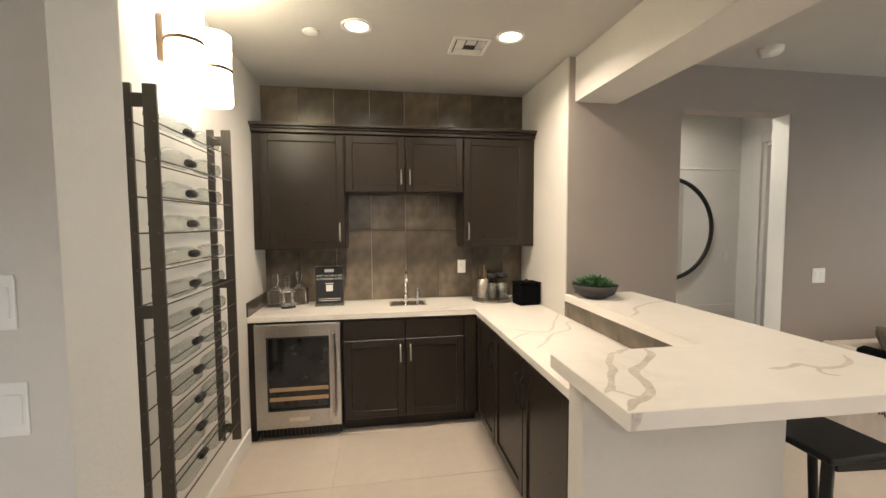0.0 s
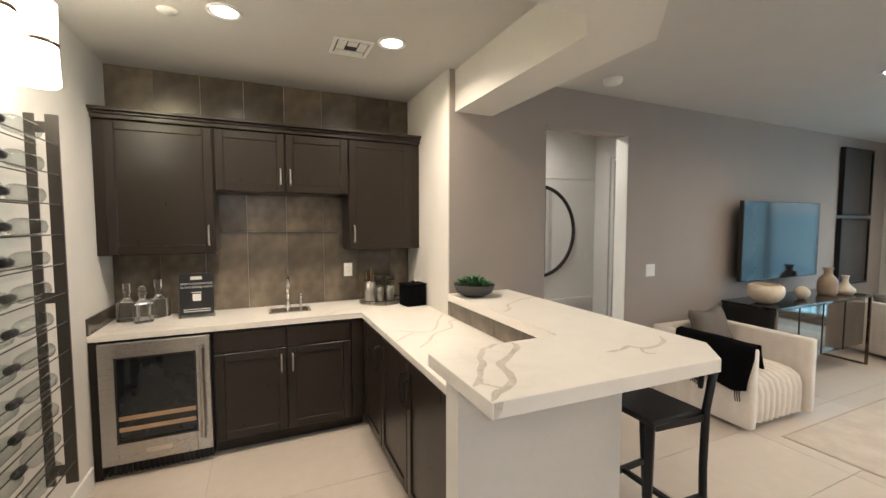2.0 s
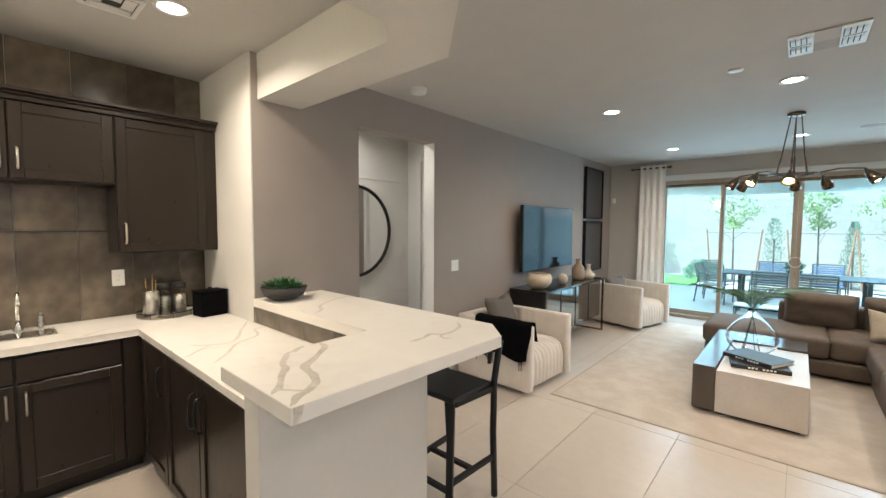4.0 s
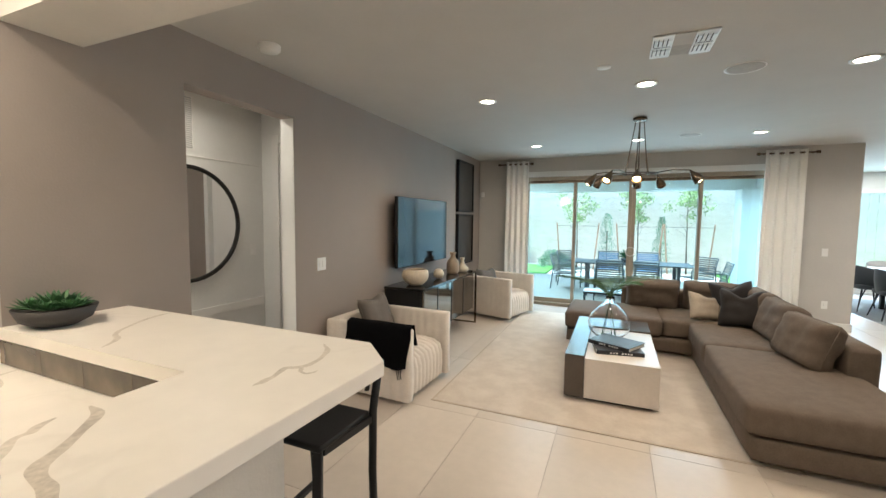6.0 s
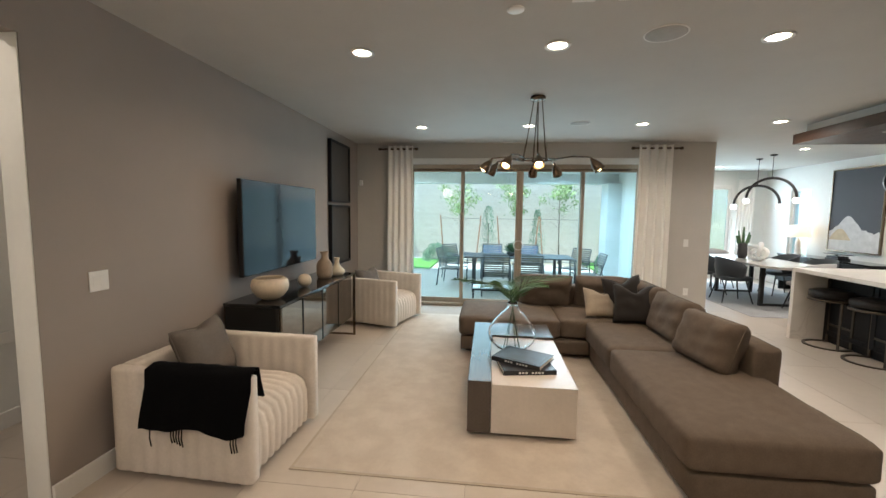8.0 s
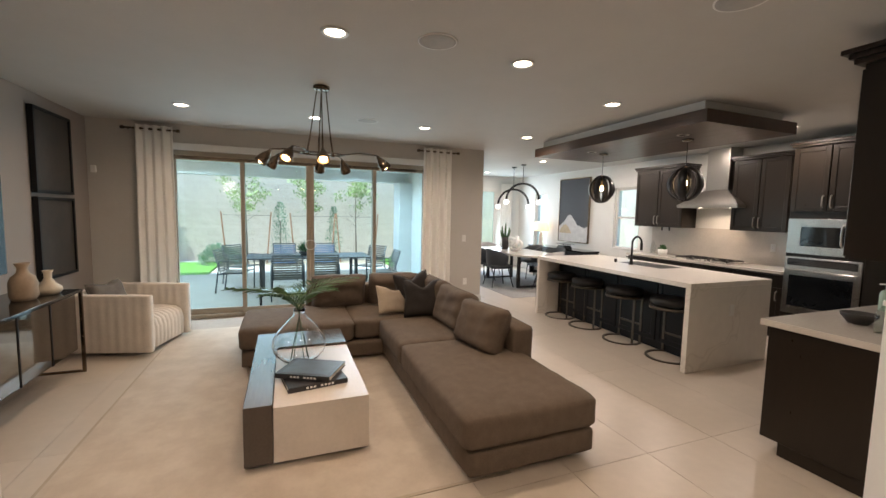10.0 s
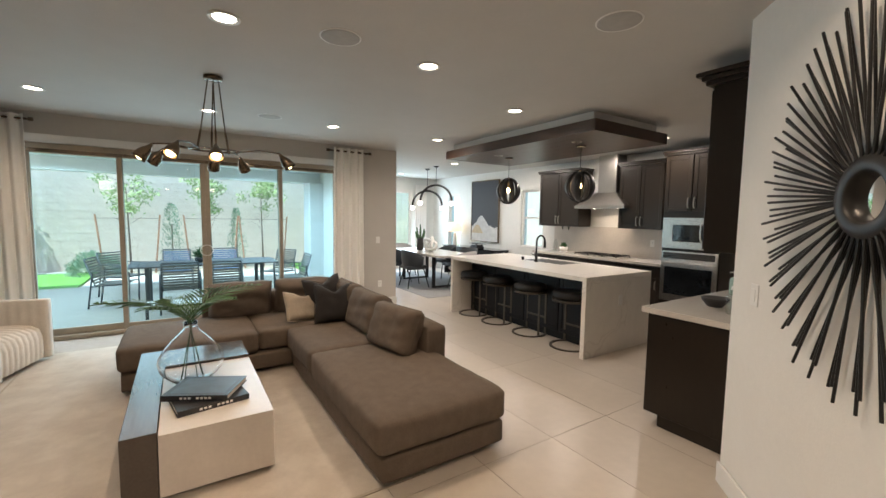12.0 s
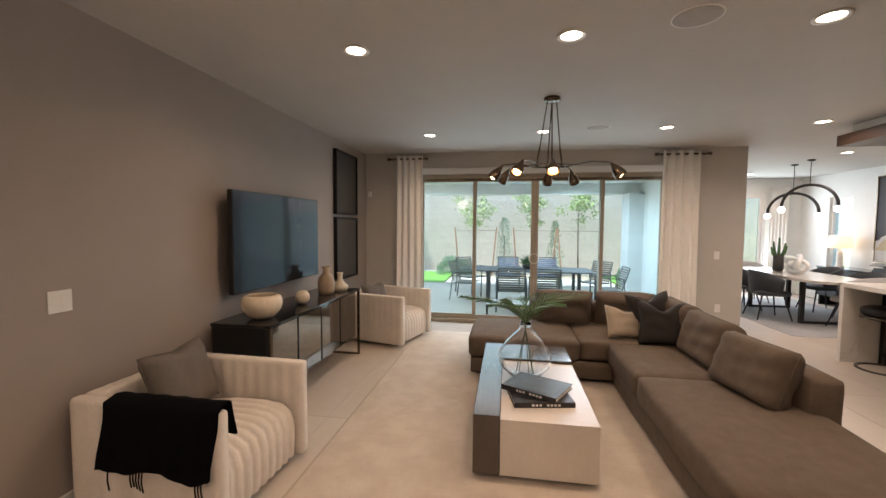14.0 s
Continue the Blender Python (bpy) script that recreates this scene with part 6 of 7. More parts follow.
for x0, w, n, lab in ((6.20, 1.0, 2, "dark double wall cabinet beside the range hood"), (4.62, 0.76, 2, "dark double wall cabinet between hood and ovens")):
    t = thing("wall_cabinet", K(x0, -6.045), lab, "cabinet", "kitchen wall cabinets")
    part("body", boxes((0, w, 0, 0.34, 1.42, 2.46)), "cabinet", t)
    part("crown", boxes((-0.02, w + 0.02, 0, 0.38, 2.461, 2.49), (-0.035, w + 0.035, 0, 0.40, 2.491, 2.52), r=0.004), "cabinet", t)
    for i in range(2):
        shaker_door(t, K(w - 0.004 - i * w / 2, 0.341, 1.425, 180), w / 2 - 0.006, 1.03, ((w / 2 - 0.04, 0.03)[i], 0.04, 0.20))
t = thing("oven_tower", K(3.67, -6.045), "tall dark cabinet housing a steel microwave and oven", "cabinet")
part("body", boxes((0, 0.78, 0, 0.63, 0.0, 2.50)), "cabinet", t)
part("crown", boxes((-0.02, 0.80, 0, 0.67, 2.501, 2.53), (-0.035, 0.815, 0, 0.69, 2.531, 2.56), r=0.004), "cabinet", t)
for i in range(2):
    shaker_door(t, K(0.776 - i * 0.39, 0.631, 1.70, 180), 0.382, 0.79, ((0.345, 0.035)[i], 0.04, 0.20))
o = thing("microwave", K(3.68, -5.405, 1.17), "built-in stainless steel microwave with a dark window", "microwave")
part("front", boxes((0.0, 0.76, 0, 0.02, 0, 0.44), r=0.004), "steel", o)
part("door_window", boxes((0.15, 0.61, 0.0205, 0.024, 0.10, 0.34), r=0.002), "dark_glass", o, "dark glass window")
part("door_trim", boxes((0.09, 0.67, 0.0202, 0.029, 0.045, 0.098), (0.09, 0.67, 0.0202, 0.029, 0.342, 0.395), (0.09, 0.148, 0.0202, 0.029, 0.0985, 0.3415), (0.612, 0.67, 0.0202, 0.029, 0.0985, 0.3415), r=0.003), "steel", o)
o = thing("oven", K(3.68, -5.405, 0.40), "built-in stainless steel wall oven with a dark glass door", "oven")
part("front", boxes((0.0, 0.76, 0, 0.02, 0, 0.73), r=0.004), "steel", o)
part("control_panel", boxes((0.03, 0.73, 0.0205, 0.025, 0.62, 0.71), r=0.002), "dark_glass", o)
part("door_window", boxes((0.06, 0.70, 0.0205, 0.024, 0.10, 0.50), r=0.002), "dark_glass", o, "dark glass window")
b = rod(bmesh.new(), (0.04, 0.06, 0.565), (0.72, 0.06, 0.565), 0.012, 12)
rod(b, (0.08, 0.02, 0.565), (0.08, 0.06, 0.565), 0.008), rod(b, (0.68, 0.02, 0.565), (0.68, 0.06, 0.565), 0.008)
part("handle", b, "steel", o)

# side counter by the diagonal wall
c = thing("base_cabinet", K(2.223, -5.38), "dark base cabinets of the side counter with a plain end panel", "cabinet")
part("body", boxes((0, 0.64, 0, 2.96, 0.10, 0.874), (0, 0.55, 0, 2.965, 0, 0.10)), "cabinet", c)
part("end_panel", boxes((0, 0.655, 2.961, 2.98, 0.10, 0.874), r=0.002), "cabinet", c)
for i in range(4):
    shaker_door(c, K(0.641, 0.02 + 0.735 * i, 0.11, 90), 0.72, 0.755, (0.66, 0.5, 0.66))
t = thing("countertop", K(2.223, -5.38, 0.875), "pale quartz side counter, glossy", "countertop")
part("slab", boxes((0, 0.69, 0, 3.02, 0, 0.042), r=0.003), "quartz_plain", t)
c = thing("wall_cabinet", K(2.223, -4.60), "tall dark wall cabinet with crown above the side counter", "cabinet")
part("body", boxes((0, 0.36, 0, 2.06, 1.36, 2.51)), "cabinet", c)
part("crown", boxes((0, 0.40, -0.02, 2.10, 2.511, 2.54), (0, 0.42, -0.03, 2.12, 2.541, 2.57), (0, 0.45, -0.04, 2.14, 2.571, 2.60), r=0.004), "cabinet", c)
for i in range(4):
    shaker_door(c, K(0.361, 0.01 + 0.51 * i, 1.37, 90), 0.50, 1.12, (0.46, 0.04, 0.20))
b1 = thing("bowl", K(2.62, -2.86, 0.917), "small dark bowl on the side counter", "bowl")
part("body", lathe(bmesh.new(), [(0, 0), (0.05, 0), (0.09, 0.05), (0.095, 0.07), (0.085, 0.07), (0.05, 0.02), (0, 0.015)], 24), "ceramic_dark", b1)
b1 = thing("bottle", K(2.44, -2.70, 0.917), "clear glass soap bottle on the side counter", "bottle")
part("body", lathe(bmesh.new(), [(0, 0), (0.04, 0), (0.042, 0.12), (0.02, 0.15), (0.012, 0.17), (0, 0.17)], 20), "bottle", b1)
part("cap", lathe(bmesh.new(), [(0.013, 0.17), (0.013, 0.20), (0, 0.20)], 14), "white_plastic", b1)
u = thing("utensil_pot", K(6.62, -5.80, 0.915), "white ceramic pot holding dark greenery on the range counter", "plant pot")
part("pot", lathe(bmesh.new(), [(0, 0), (0.07, 0), (0.08, 0.10), (0.07, 0.10), (0, 0.08)], 24), "white_plastic", u)
b = bmesh.new()
rng = random.Random(2)
for i in range(60):
    a, e, l_ = rng.random() * 6.28, rng.random() * 1.3, 0.07 + 0.05 * rng.random()
    d_ = Vector((math.cos(a) * math.cos(e), math.sin(a) * math.cos(e), math.sin(e))) * l_
    s_ = d_.orthogonal().normalized() * 0.012
    q = Vector((0, 0, 0.09))
    b.faces.new([b.verts.new(q + x_) for x_ in (d_ * 0.2, d_ * 0.6 + s_, d_, d_ * 0.6 - s_)])
part("leaves", b, "succulent", u, kind="stuff")
u = thing("glass_jar", K(6.85, -5.82, 0.915), "tall clear glass bottle on the range counter", "jar")
part("body", lathe(bmesh.new(), [(0, 0), (0.045, 0), (0.047, 0.16), (0.02, 0.20), (0.015, 0.24), (0, 0.24)], 20), "bottle", u)
# Plain black hooks that give no light.
for x in (6.45, 6.60):
    u = thing("hook", K(x, -5.72, 1.40), "small black hook hanging under the wall cabinet", "hook")
    part("body", rod(bmesh.new(), (0, 0, -0.04), (0, 0, 0.019), 0.012, 10), "black_metal", u)

# ---- dining room ----
r = thing("area_rug", K(0, 0), "grey flat rug under the dining table", "rug")
part("field", boxes((7.75, 11.2, -5.45, -3.35, 0.001, 0.010)), "rug_grey", r)
t = thing("dining_table", K(9.35, -4.35, 0.01), "long white-topped dining table on a dark metal base", "dining table")
b = bmesh.new()
prism(b, [(1.22 * (1 if abs(math.cos(a)) > 0.92 else abs(math.cos(a)) ** 0.35) * math.copysign(1, math.cos(a)), 0.52 * abs(math.sin(a)) ** 0.6 * math.copysign(1, math.sin(a))) for a in np.linspace(0.05, 6.333, 41)[:-1]], 0.70, 0.74, r=0.004)
part("tabletop", b, "quartz_plain", t, "white stone-look top with rounded ends")
for sx in (-0.7, 0.7):
    part("leg", boxes((sx - 0.03, sx + 0.03, -0.36, -0.30, 0.04, 0.699), (sx - 0.03, sx + 0.03, 0.30, 0.36, 0.04, 0.699), (sx - 0.03, sx + 0.03, -0.36, 0.36, 0, 0.039), r=0.002), "black_metal", t)


def dining_chair(m, mat, label):
    c = thing("dining_chair", m, label, "dining chair", "chairs round the dining table")
    part("seat", soft_box(bmesh.new(), -0.25, 0.25, -0.24, 0.24, 0.40, 0.49, r=0.04, puff=0.01, n=6), mat, c)
    b = bmesh.new()
    g = []
    for i in range(21):
        a = -2.0 + 4.0 * i / 20
        sx, cy = math.sin(a), -math.cos(a)
        top = 0.82 - 0.14 * (abs(a) / 2.0) ** 2.2
        g.append([b.verts.new((0.27 * sx * k, 0.27 * cy * k, z)) for k, z in ((0.92, 0.42), (1.04, 0.62), (1.06, top), (0.97, top + 0.008), (0.9, 0.62), (0.82, 0.42))])
    for r0, r1 in zip(g, g[1:]):
        for i in range(6):
            b.faces.new((r0[i], r0[(i + 1) % 6], r1[(i + 1) % 6], r1[i])).smooth = True
    b.faces.new(g[0]), b.faces.new(g[-1][::-1])
    part("backrest", b, mat, c)
    for sx in (-1, 1):
        for sy in (-1, 1):
            part("leg", rod(bmesh.new(), (sx * 0.25, sy * 0.25, 0), (sx * 0.16, sy * 0.16, 0.41), 0.010, 8, 0.015), "black_metal", c)
    return c


dark = dining_chair(K(9.0, -3.72, 0.01, 176), "charcoal", "charcoal velvet tub dining chair on thin black legs")
for x, y, rz in ((9.80, -3.70, 184), (8.95, -5.1, 4), (9.85, -5.1, -4)):
    copy_thing(dark, K(x, y, 0.01, rz))
pale = dining_chair(K(8.35, -4.6, 0.01, -70), "grey_cloth", "pale grey upholstered dining chair at the table's end")
copy_thing(pale, K(10.72, -4.35, 0.01, 90))

c = thing("dining_chandelier", K(9.35, -4.36, CEIL), "two black arched pendant lights with opal globes", "chandelier")
for k, (dx, dy, rz, top) in enumerate(((-0.28, 0.05, 50, 0.42), (0.28, -0.05, 50, 0.52))):
    part("canopy", lathe(bmesh.new(), [(0, 0), (0.06, 0), (0.05, -0.02), (0, -0.03)], 20, (dx, dy, 0)), "black_metal", c)
    part("stem", rod(bmesh.new(), (dx, dy, -0.01), (dx, dy, -top), 0.006, 8), "black_metal", c)
    ca, sa = math.cos(radians(rz)), math.sin(radians(rz))
    arc = [(dx + 0.36 * math.cos(a) * ca, dy + 0.36 * math.cos(a) * sa, -top - 0.36 + 0.36 * math.sin(a)) for a in np.linspace(0, math.pi, 21)]
    part("arch", tube(bmesh.new(), arc, 0.024, 8), "black_metal", c)
    for e in (arc[0], arc[-1]):
        part("globe", lathe(bmesh.new(), [(0, 0.055)] + [(0.055 * math.sin(a), 0.055 * math.cos(a)) for a in np.linspace(0.3, 2.9, 10)] + [(0, -0.055)], 20, (e[0], e[1], e[2] - 0.05)), "opal", c, "glowing opal globe")

v = thing("cactus_vase", K(9.75, -4.30, 0.75), "dark ribbed vase with tall green cactus stems", "vase")
part("vase_body", lathe(bmesh.new(), [(0, 0), (0.07, 0), (0.085, 0.05), (0.08, 0.28), (0.06, 0.30), (0, 0.28)], 24), "ceramic_dark", v)
for i, (dx, dy, hh, ln) in enumerate(((0, 0, 0.62, 0.0), (0.02, 0.03, 0.55, 0.05), (-0.03, -0.02, 0.52, -0.06), (0.0, 0.04, 0.45, 0.08), (0.02, -0.04, 0.47, -0.09))):
    part("stem", tube(bmesh.new(), [(dx, dy, 0.26), (dx + ln * 0.4, dy + ln * 0.5, hh * 0.7), (dx + ln * 0.6, dy + ln * 0.8, hh)], lambda u: 0.026 * (1 - 0.5 * u**3), 9), "leaf", v)
v = thing("ring_sculpture", K(9.25, -4.28, 0.75) @ Matrix.Scale(0.8, 4), "white knotted ring sculpture on the dining table", "sculpture")
part("body", tube(bmesh.new(), [((0.20 + 0.05 * math.cos(3 * a)) * math.cos(2 * a), 0.09 * math.sin(3 * a), 0.22 + (0.15 + 0.04 * math.cos(3 * a)) * math.sin(2 * a)) for a in np.linspace(0, 6.283, 61)[:-1]], 0.045, 10, True), "white_plastic", v)

s = thing("sideboard", K(9.6, -6.04), "low dark sideboard on thin legs beneath the painting", "sideboard")
part("body", boxes((-1.1, 1.1, 0.0, 0.45, 0.20, 0.76), r=0.003), "black_wood", s)
part("top", boxes((-1.12, 1.12, 0.0, 0.47, 0.761, 0.785), r=0.002), "black_gloss", s)
for i in range(4):
    part("door", boxes((-1.08 + 0.545 * i, -0.55 + 0.545 * i, 0.451, 0.465, 0.215, 0.75), r=0.002), "black_wood", s)
for x in (-1.05, 1.03):
    part("leg", boxes((x, x + 0.03, 0.02, 0.43, 0, 0.199)), "black_metal", s)
l_ = thing("table_lamp", K(10.45, -5.80, 0.785), "table lamp with a white stacked base and warm drum shade", "table lamp")
part("base", lathe(bmesh.new(), [(0, 0), (0.07, 0), (0.07, 0.02), (0.045, 0.04), (0.06, 0.09), (0.04, 0.14), (0.06, 0.19), (0.04, 0.24), (0.05, 0.29), (0.012, 0.33), (0.012, 0.42), (0, 0.42)], 24), "white_plastic", l_)
part("shade", lathe(bmesh.new(), [(0.19, 0.38), (0.20, 0.38), (0.17, 0.62), (0.165, 0.62)], 32), "shade", l_, "lit warm drum shade")
k = thing("decor_stack", K(9.45, -5.78, 0.786), "stack of dark books under a black tray ornament", "ornament")
part("books", boxes((-0.18, 0.12, -0.12, 0.10, 0, 0.035), (-0.16, 0.10, -0.10, 0.09, 0.036, 0.07), r=0.002), "book_black", k)
part("tray", boxes((-0.30, 0.22, -0.08, 0.06, 0.10, 0.11), (-0.02, 0.02, -0.02, 0.0, 0.071, 0.10), r=0.002), "black_metal", k)
p = thing("painting", K(9.42, -6.045, 0.93), "large abstract painting, dark top, pale cloud shapes, thin frame", "painting")
part("frame", boxes((-0.56, -0.54, 0, 0.045, 0, 1.58), (0.54, 0.56, 0, 0.045, 0, 1.58), (-0.54, 0.54, 0, 0.045, 0, 0.02), (-0.54, 0.54, 0, 0.045, 1.56, 1.58)), "bronze", p)
part("canvas", boxes((-0.54, 0.54, 0, 0.03, 0.02, 1.56)), "paint_dark", p, "charcoal canvas")


def blob(pts, y, mat, name):
    b = bmesh.new()
    prism(b, pts, 0, 0.002)
    bmesh.ops.transform(b, matrix=Matrix(((1, 0, 0, 0), (0, 0, 1, y), (0, 1, 0, 0), (0, 0, 0, 1))), verts=b.verts)
    part(name, b, mat, p)


ridge = [(-0.54 + 1.08 * i / 26, 0.38 + 0.30 * math.exp(-((i / 26 - 0.62) / 0.22) ** 2) + 0.05 * noise.noise(Vector((i * 0.5, 0, 0)))) for i in range(27)]
blob([(-0.54, 0.02)] + ridge + [(0.54, 0.02)], 0.0305, "paint_white", "pale_field")
blob([(0.54, 0.22)] + [(0.54 - 0.5 * i / 10, 0.22 + 0.22 * math.sin(i / 10 * 3.14)) for i in range(1, 11)], 0.033, "paint_beige", "beige_field")
c = thing("curtain", K(11.90, -5.55), "sheer pale curtain beside the dining room glass door", "curtain")
b = bmesh.new()
rows = [[b.verts.new((0.03 * math.sin(i * 0.9 + z * 0.3), -0.20 + 0.42 * i / 40, z)) for i in range(41)] for z in (0.02, 0.9, 1.8, 2.5)]
for r0, r1 in zip(rows, rows[1:]):
    for i in range(40):
        b.faces.new((r0[i], r0[i + 1], r1[i + 1], r1[i])).smooth = True
part("cloth", b, "curtain", c).modifiers.new("solid", "SOLIDIFY").thickness = 0.004


# ---- garden ----
def leafy(bm, centre, rx, rz, count, leaf, rng):
    """A loose crown of small leaves."""
    clumps = [Vector((rng.gauss(0, 0.45) * rx, rng.gauss(0, 0.45) * rx, rng.uniform(-0.9, 0.9) * rz)) for _ in range(14)]
    for _ in range(count):
        q = rng.choice(clumps)
        p = Vector(centre) + q + Vector((rng.gauss(0, 0.22) * rx, rng.gauss(0, 0.22) * rx, rng.gauss(0, 0.16) * rz))
        d = Vector((rng.gauss(0, 1), rng.gauss(0, 1), rng.gauss(0, 1))).normalized()
        s = d.orthogonal().normalized() * leaf * 0.4
        d *= leaf
        bm.faces.new([bm.verts.new(p + w) for w in (-d, s, d, -s)])


def garden_tree(x, y, h, seed):
    rng = random.Random(seed)
    t = thing("tree", pose(x, y, -0.06), "slender young tree with light green leaves against the garden wall", "tree", "trees by the garden wall")
    b = tube(bmesh.new(), [(0, 0, 0), (0.03, 0.02, h * 0.4), (0.0, 0.04, h * 0.8)], lambda u: 0.028 * (1 - 0.6 * u), 7)
    for i in range(9):
        a, z = rng.random() * 6.28, h * (0.42 + 0.05 * i)
        L = 0.22 + 0.2 * rng.random()
        tube(b, [(0.02, 0.03, z), (L * 0.5 * math.cos(a), L * 0.5 * math.sin(a), z + L * 0.5), (L * math.cos(a), L * math.sin(a), z + L * 0.8)], 0.006, 5)
    part("trunk", b, "bark", t)
    b = bmesh.new()
    leafy(b, (0, 0, h * 0.80), 0.50, h * 0.19, 620, 0.055, rng)
    part("crown", b, "tree_leaf", t)
    for sy in (-0.55, 0.55):
        s = thing("tree_stake", pose(x - 0.20, y + sy, -0.06), "reddish wooden stake beside a young tree", "stake", "tree stakes")
        part("post", rod(bmesh.new(), (0, -0.03 * sy, 0), (0.02, sy * 0.12 / 0.55, 1.56), 0.022, 7), "stake", s)
    s = thing("stake_wire", pose(x - 0.18, y, 1.40), "thin wire tied between two tree stakes", "wire")
    part("wire", rod(bmesh.new(), (0, -0.65, 0), (0, 0.65, 0), 0.006, 5), "bark", s)


for x, y, h, sd in ((14.6, 1.72, 2.70, 1), (14.6, -0.15, 2.65, 2), (14.6, -1.52, 2.70, 3), (15.1, 4.4, 2.5, 4), (15.1, -4.2, 2.5, 5)):
    garden_tree(x, y, h, sd)
rng = random.Random(8)
for x, y, h, r_ in ((14.85, 0.80, 1.85, 0.34), (14.85, -0.82, 1.75, 0.30), (14.8, 3.9, 1.6, 0.2)):
    t = thing("shrub", pose(x, y, -0.06), "narrow upright green shrub by the garden wall", "shrub", "upright shrubs")
    b = bmesh.new()
    for _ in range(800):
        z = rng.random() ** 0.8 * h
        rr = r_ * (1.05 - z / h) ** 0.5 * rng.uniform(0.3, 1.1) * (1 + 0.3 * noise.noise(Vector((z * 4, y, 0))))
        a = rng.random() * 6.28
        p = Vector((rr * math.cos(a), rr * math.sin(a), z + 0.03))
        d_ = Vector((math.cos(a), math.sin(a), 1.2 + rng.random())).normalized() * 0.035
        s_ = d_.orthogonal().normalized() * 0.011
        b.faces.new([b.verts.new(p + w) for w in (-d_, s_, d_, -s_)])
    part("foliage", b, "bush_leaf", t)
    part("trunk", rod(bmesh.new(), (0, 0, 0), (0, 0, h * 0.7), 0.02, 6), "bark", t)
for x, y, r_ in ((14.5, 2.43, 0.58), (14.6, -3.05, 0.36), (14.4, 5.2, 0.5)):
    t = thing("bush", pose(x, y, -0.06), "rounded grey-green bush at the edge of the lawn", "bush", "garden bushes")
    b = bmesh.new()
    for _ in range(2600):
        a, e = rng.random() * 6.28, math.asin(rng.random())
        d_ = Vector((math.cos(a) * math.cos(e), math.sin(a) * math.cos(e), math.sin(e)))
        lump = 1 + 0.25 * noise.noise(d_ * 2.5 + Vector((x, y, 0)))
        p = d_ * r_ * lump * rng.uniform(0.75, 1.05)
        d2 = (d_ + Vector((rng.gauss(0, 0.4), rng.gauss(0, 0.4), 0.5))).normalized() * 0.045
        s_ = d2.orthogonal().normalized() * 0.010
        b.faces.new([b.verts.new(p + w) for w in (-d2, s_, d2, -s_)])
    part("foliage", b, "bush_leaf", t)

# patio furniture
F = -0.05
t = thing("patio_table", pose(9.48, 0.22, F), "long dark metal patio dining table", "patio table")
part("tabletop", boxes(*[(-0.45, 0.45, -1.12 + 0.14 * i, -0.985 + 0.14 * i, 0.73, 0.755) for i in range(16)], r=0.003), "patio_metal", t)
for sy in (-0.85, 0.85):
    part("leg", boxes((-0.36, -0.31, sy - 0.03, sy + 0.03, 0, 0.729), (0.31, 0.36, sy - 0.03, sy + 0.03, 0, 0.729), (-0.31, 0.31, sy - 0.03, sy + 0.03, 0.68, 0.729), r=0.003), "patio_metal", t)


def patio_chair(m, cushion_mat, label):
    c = thing("patio_chair", m, label, "patio chair", "chairs round the patio table")
    for sx in (-1, 1):
        b = tube(bmesh.new(), [(sx * 0.27, 0.25, 0), (sx * 0.27, 0.26, 0.62), (sx * 0.27, 0.22, 0.65), (sx * 0.27, -0.22, 0.65), (sx * 0.27, -0.30, 0.0)], 0.013, 7)
        tube(b, [(sx * 0.24, 0.20, 0.42), (sx * 0.24, -0.20, 0.40), (sx * 0.24, -0.33, 0.84)], 0.013, 7)
        rod(b, (sx * 0.24, 0.2, 0.42), (sx * 0.27, 0.25, 0.42), 0.01, 6), rod(b, (sx * 0.24, -0.2, 0.40), (sx * 0.27, -0.27, 0.40), 0.01, 6)
        part("side_frame", b, "patio_metal", c)
    part("cross_rail", rod(rod(bmesh.new(), (-0.24, -0.33, 0.84), (0.24, -0.33, 0.84), 0.013, 7), (-0.24, 0.20, 0.42), (0.24, 0.20, 0.42), 0.013, 7), "patio_metal", c)
    b = bmesh.new()
    for i in range(9):
        z = 0.45 + 0.043 * i
        y = -0.20 - 0.13 * (z - 0.40) / 0.44
        bar(b, (-0.235, y, z), (0.235, y, z), 0.012, 0.030)
    part("back_sling", b, cushion_mat, c)
    part("seat_sling", boxes((-0.235, 0.235, -0.19, 0.19, 0.405, 0.425), r=0.004), cushion_mat, c)
    return c


pc = patio_chair(pose(8.93, 0.62, F, 0, 0, -90), "sling", "dark metal patio chair with slatted sling back")
for x, y, rz in ((8.93, 0.01, -90), (9.9, 1.55, 170), (9.35, -1.18, 0), (10.8, 1.5, 140), (10.3, -1.1, 40)):
    copy_thing(pc, pose(x, y, F, 0, 0, rz))
pb = patio_chair(pose(11.05, 0.68, F, 0, 0, 90), "blue_cloth", "dark metal patio chair with a blue cushion back")
copy_thing(pb, pose(11.05, -0.22, F, 0, 0, 90))
t = thing("patio_planter", pose(9.45, 0.30, F + 0.756), "dark bowl planter with spiky green leaves on the patio table", "planter")
part("pot", lathe(bmesh.new(), [(0, 0), (0.08, 0), (0.12, 0.08), (0.11, 0.08), (0, 0.06)], 20), "ceramic_dark", t)
b = bmesh.new()
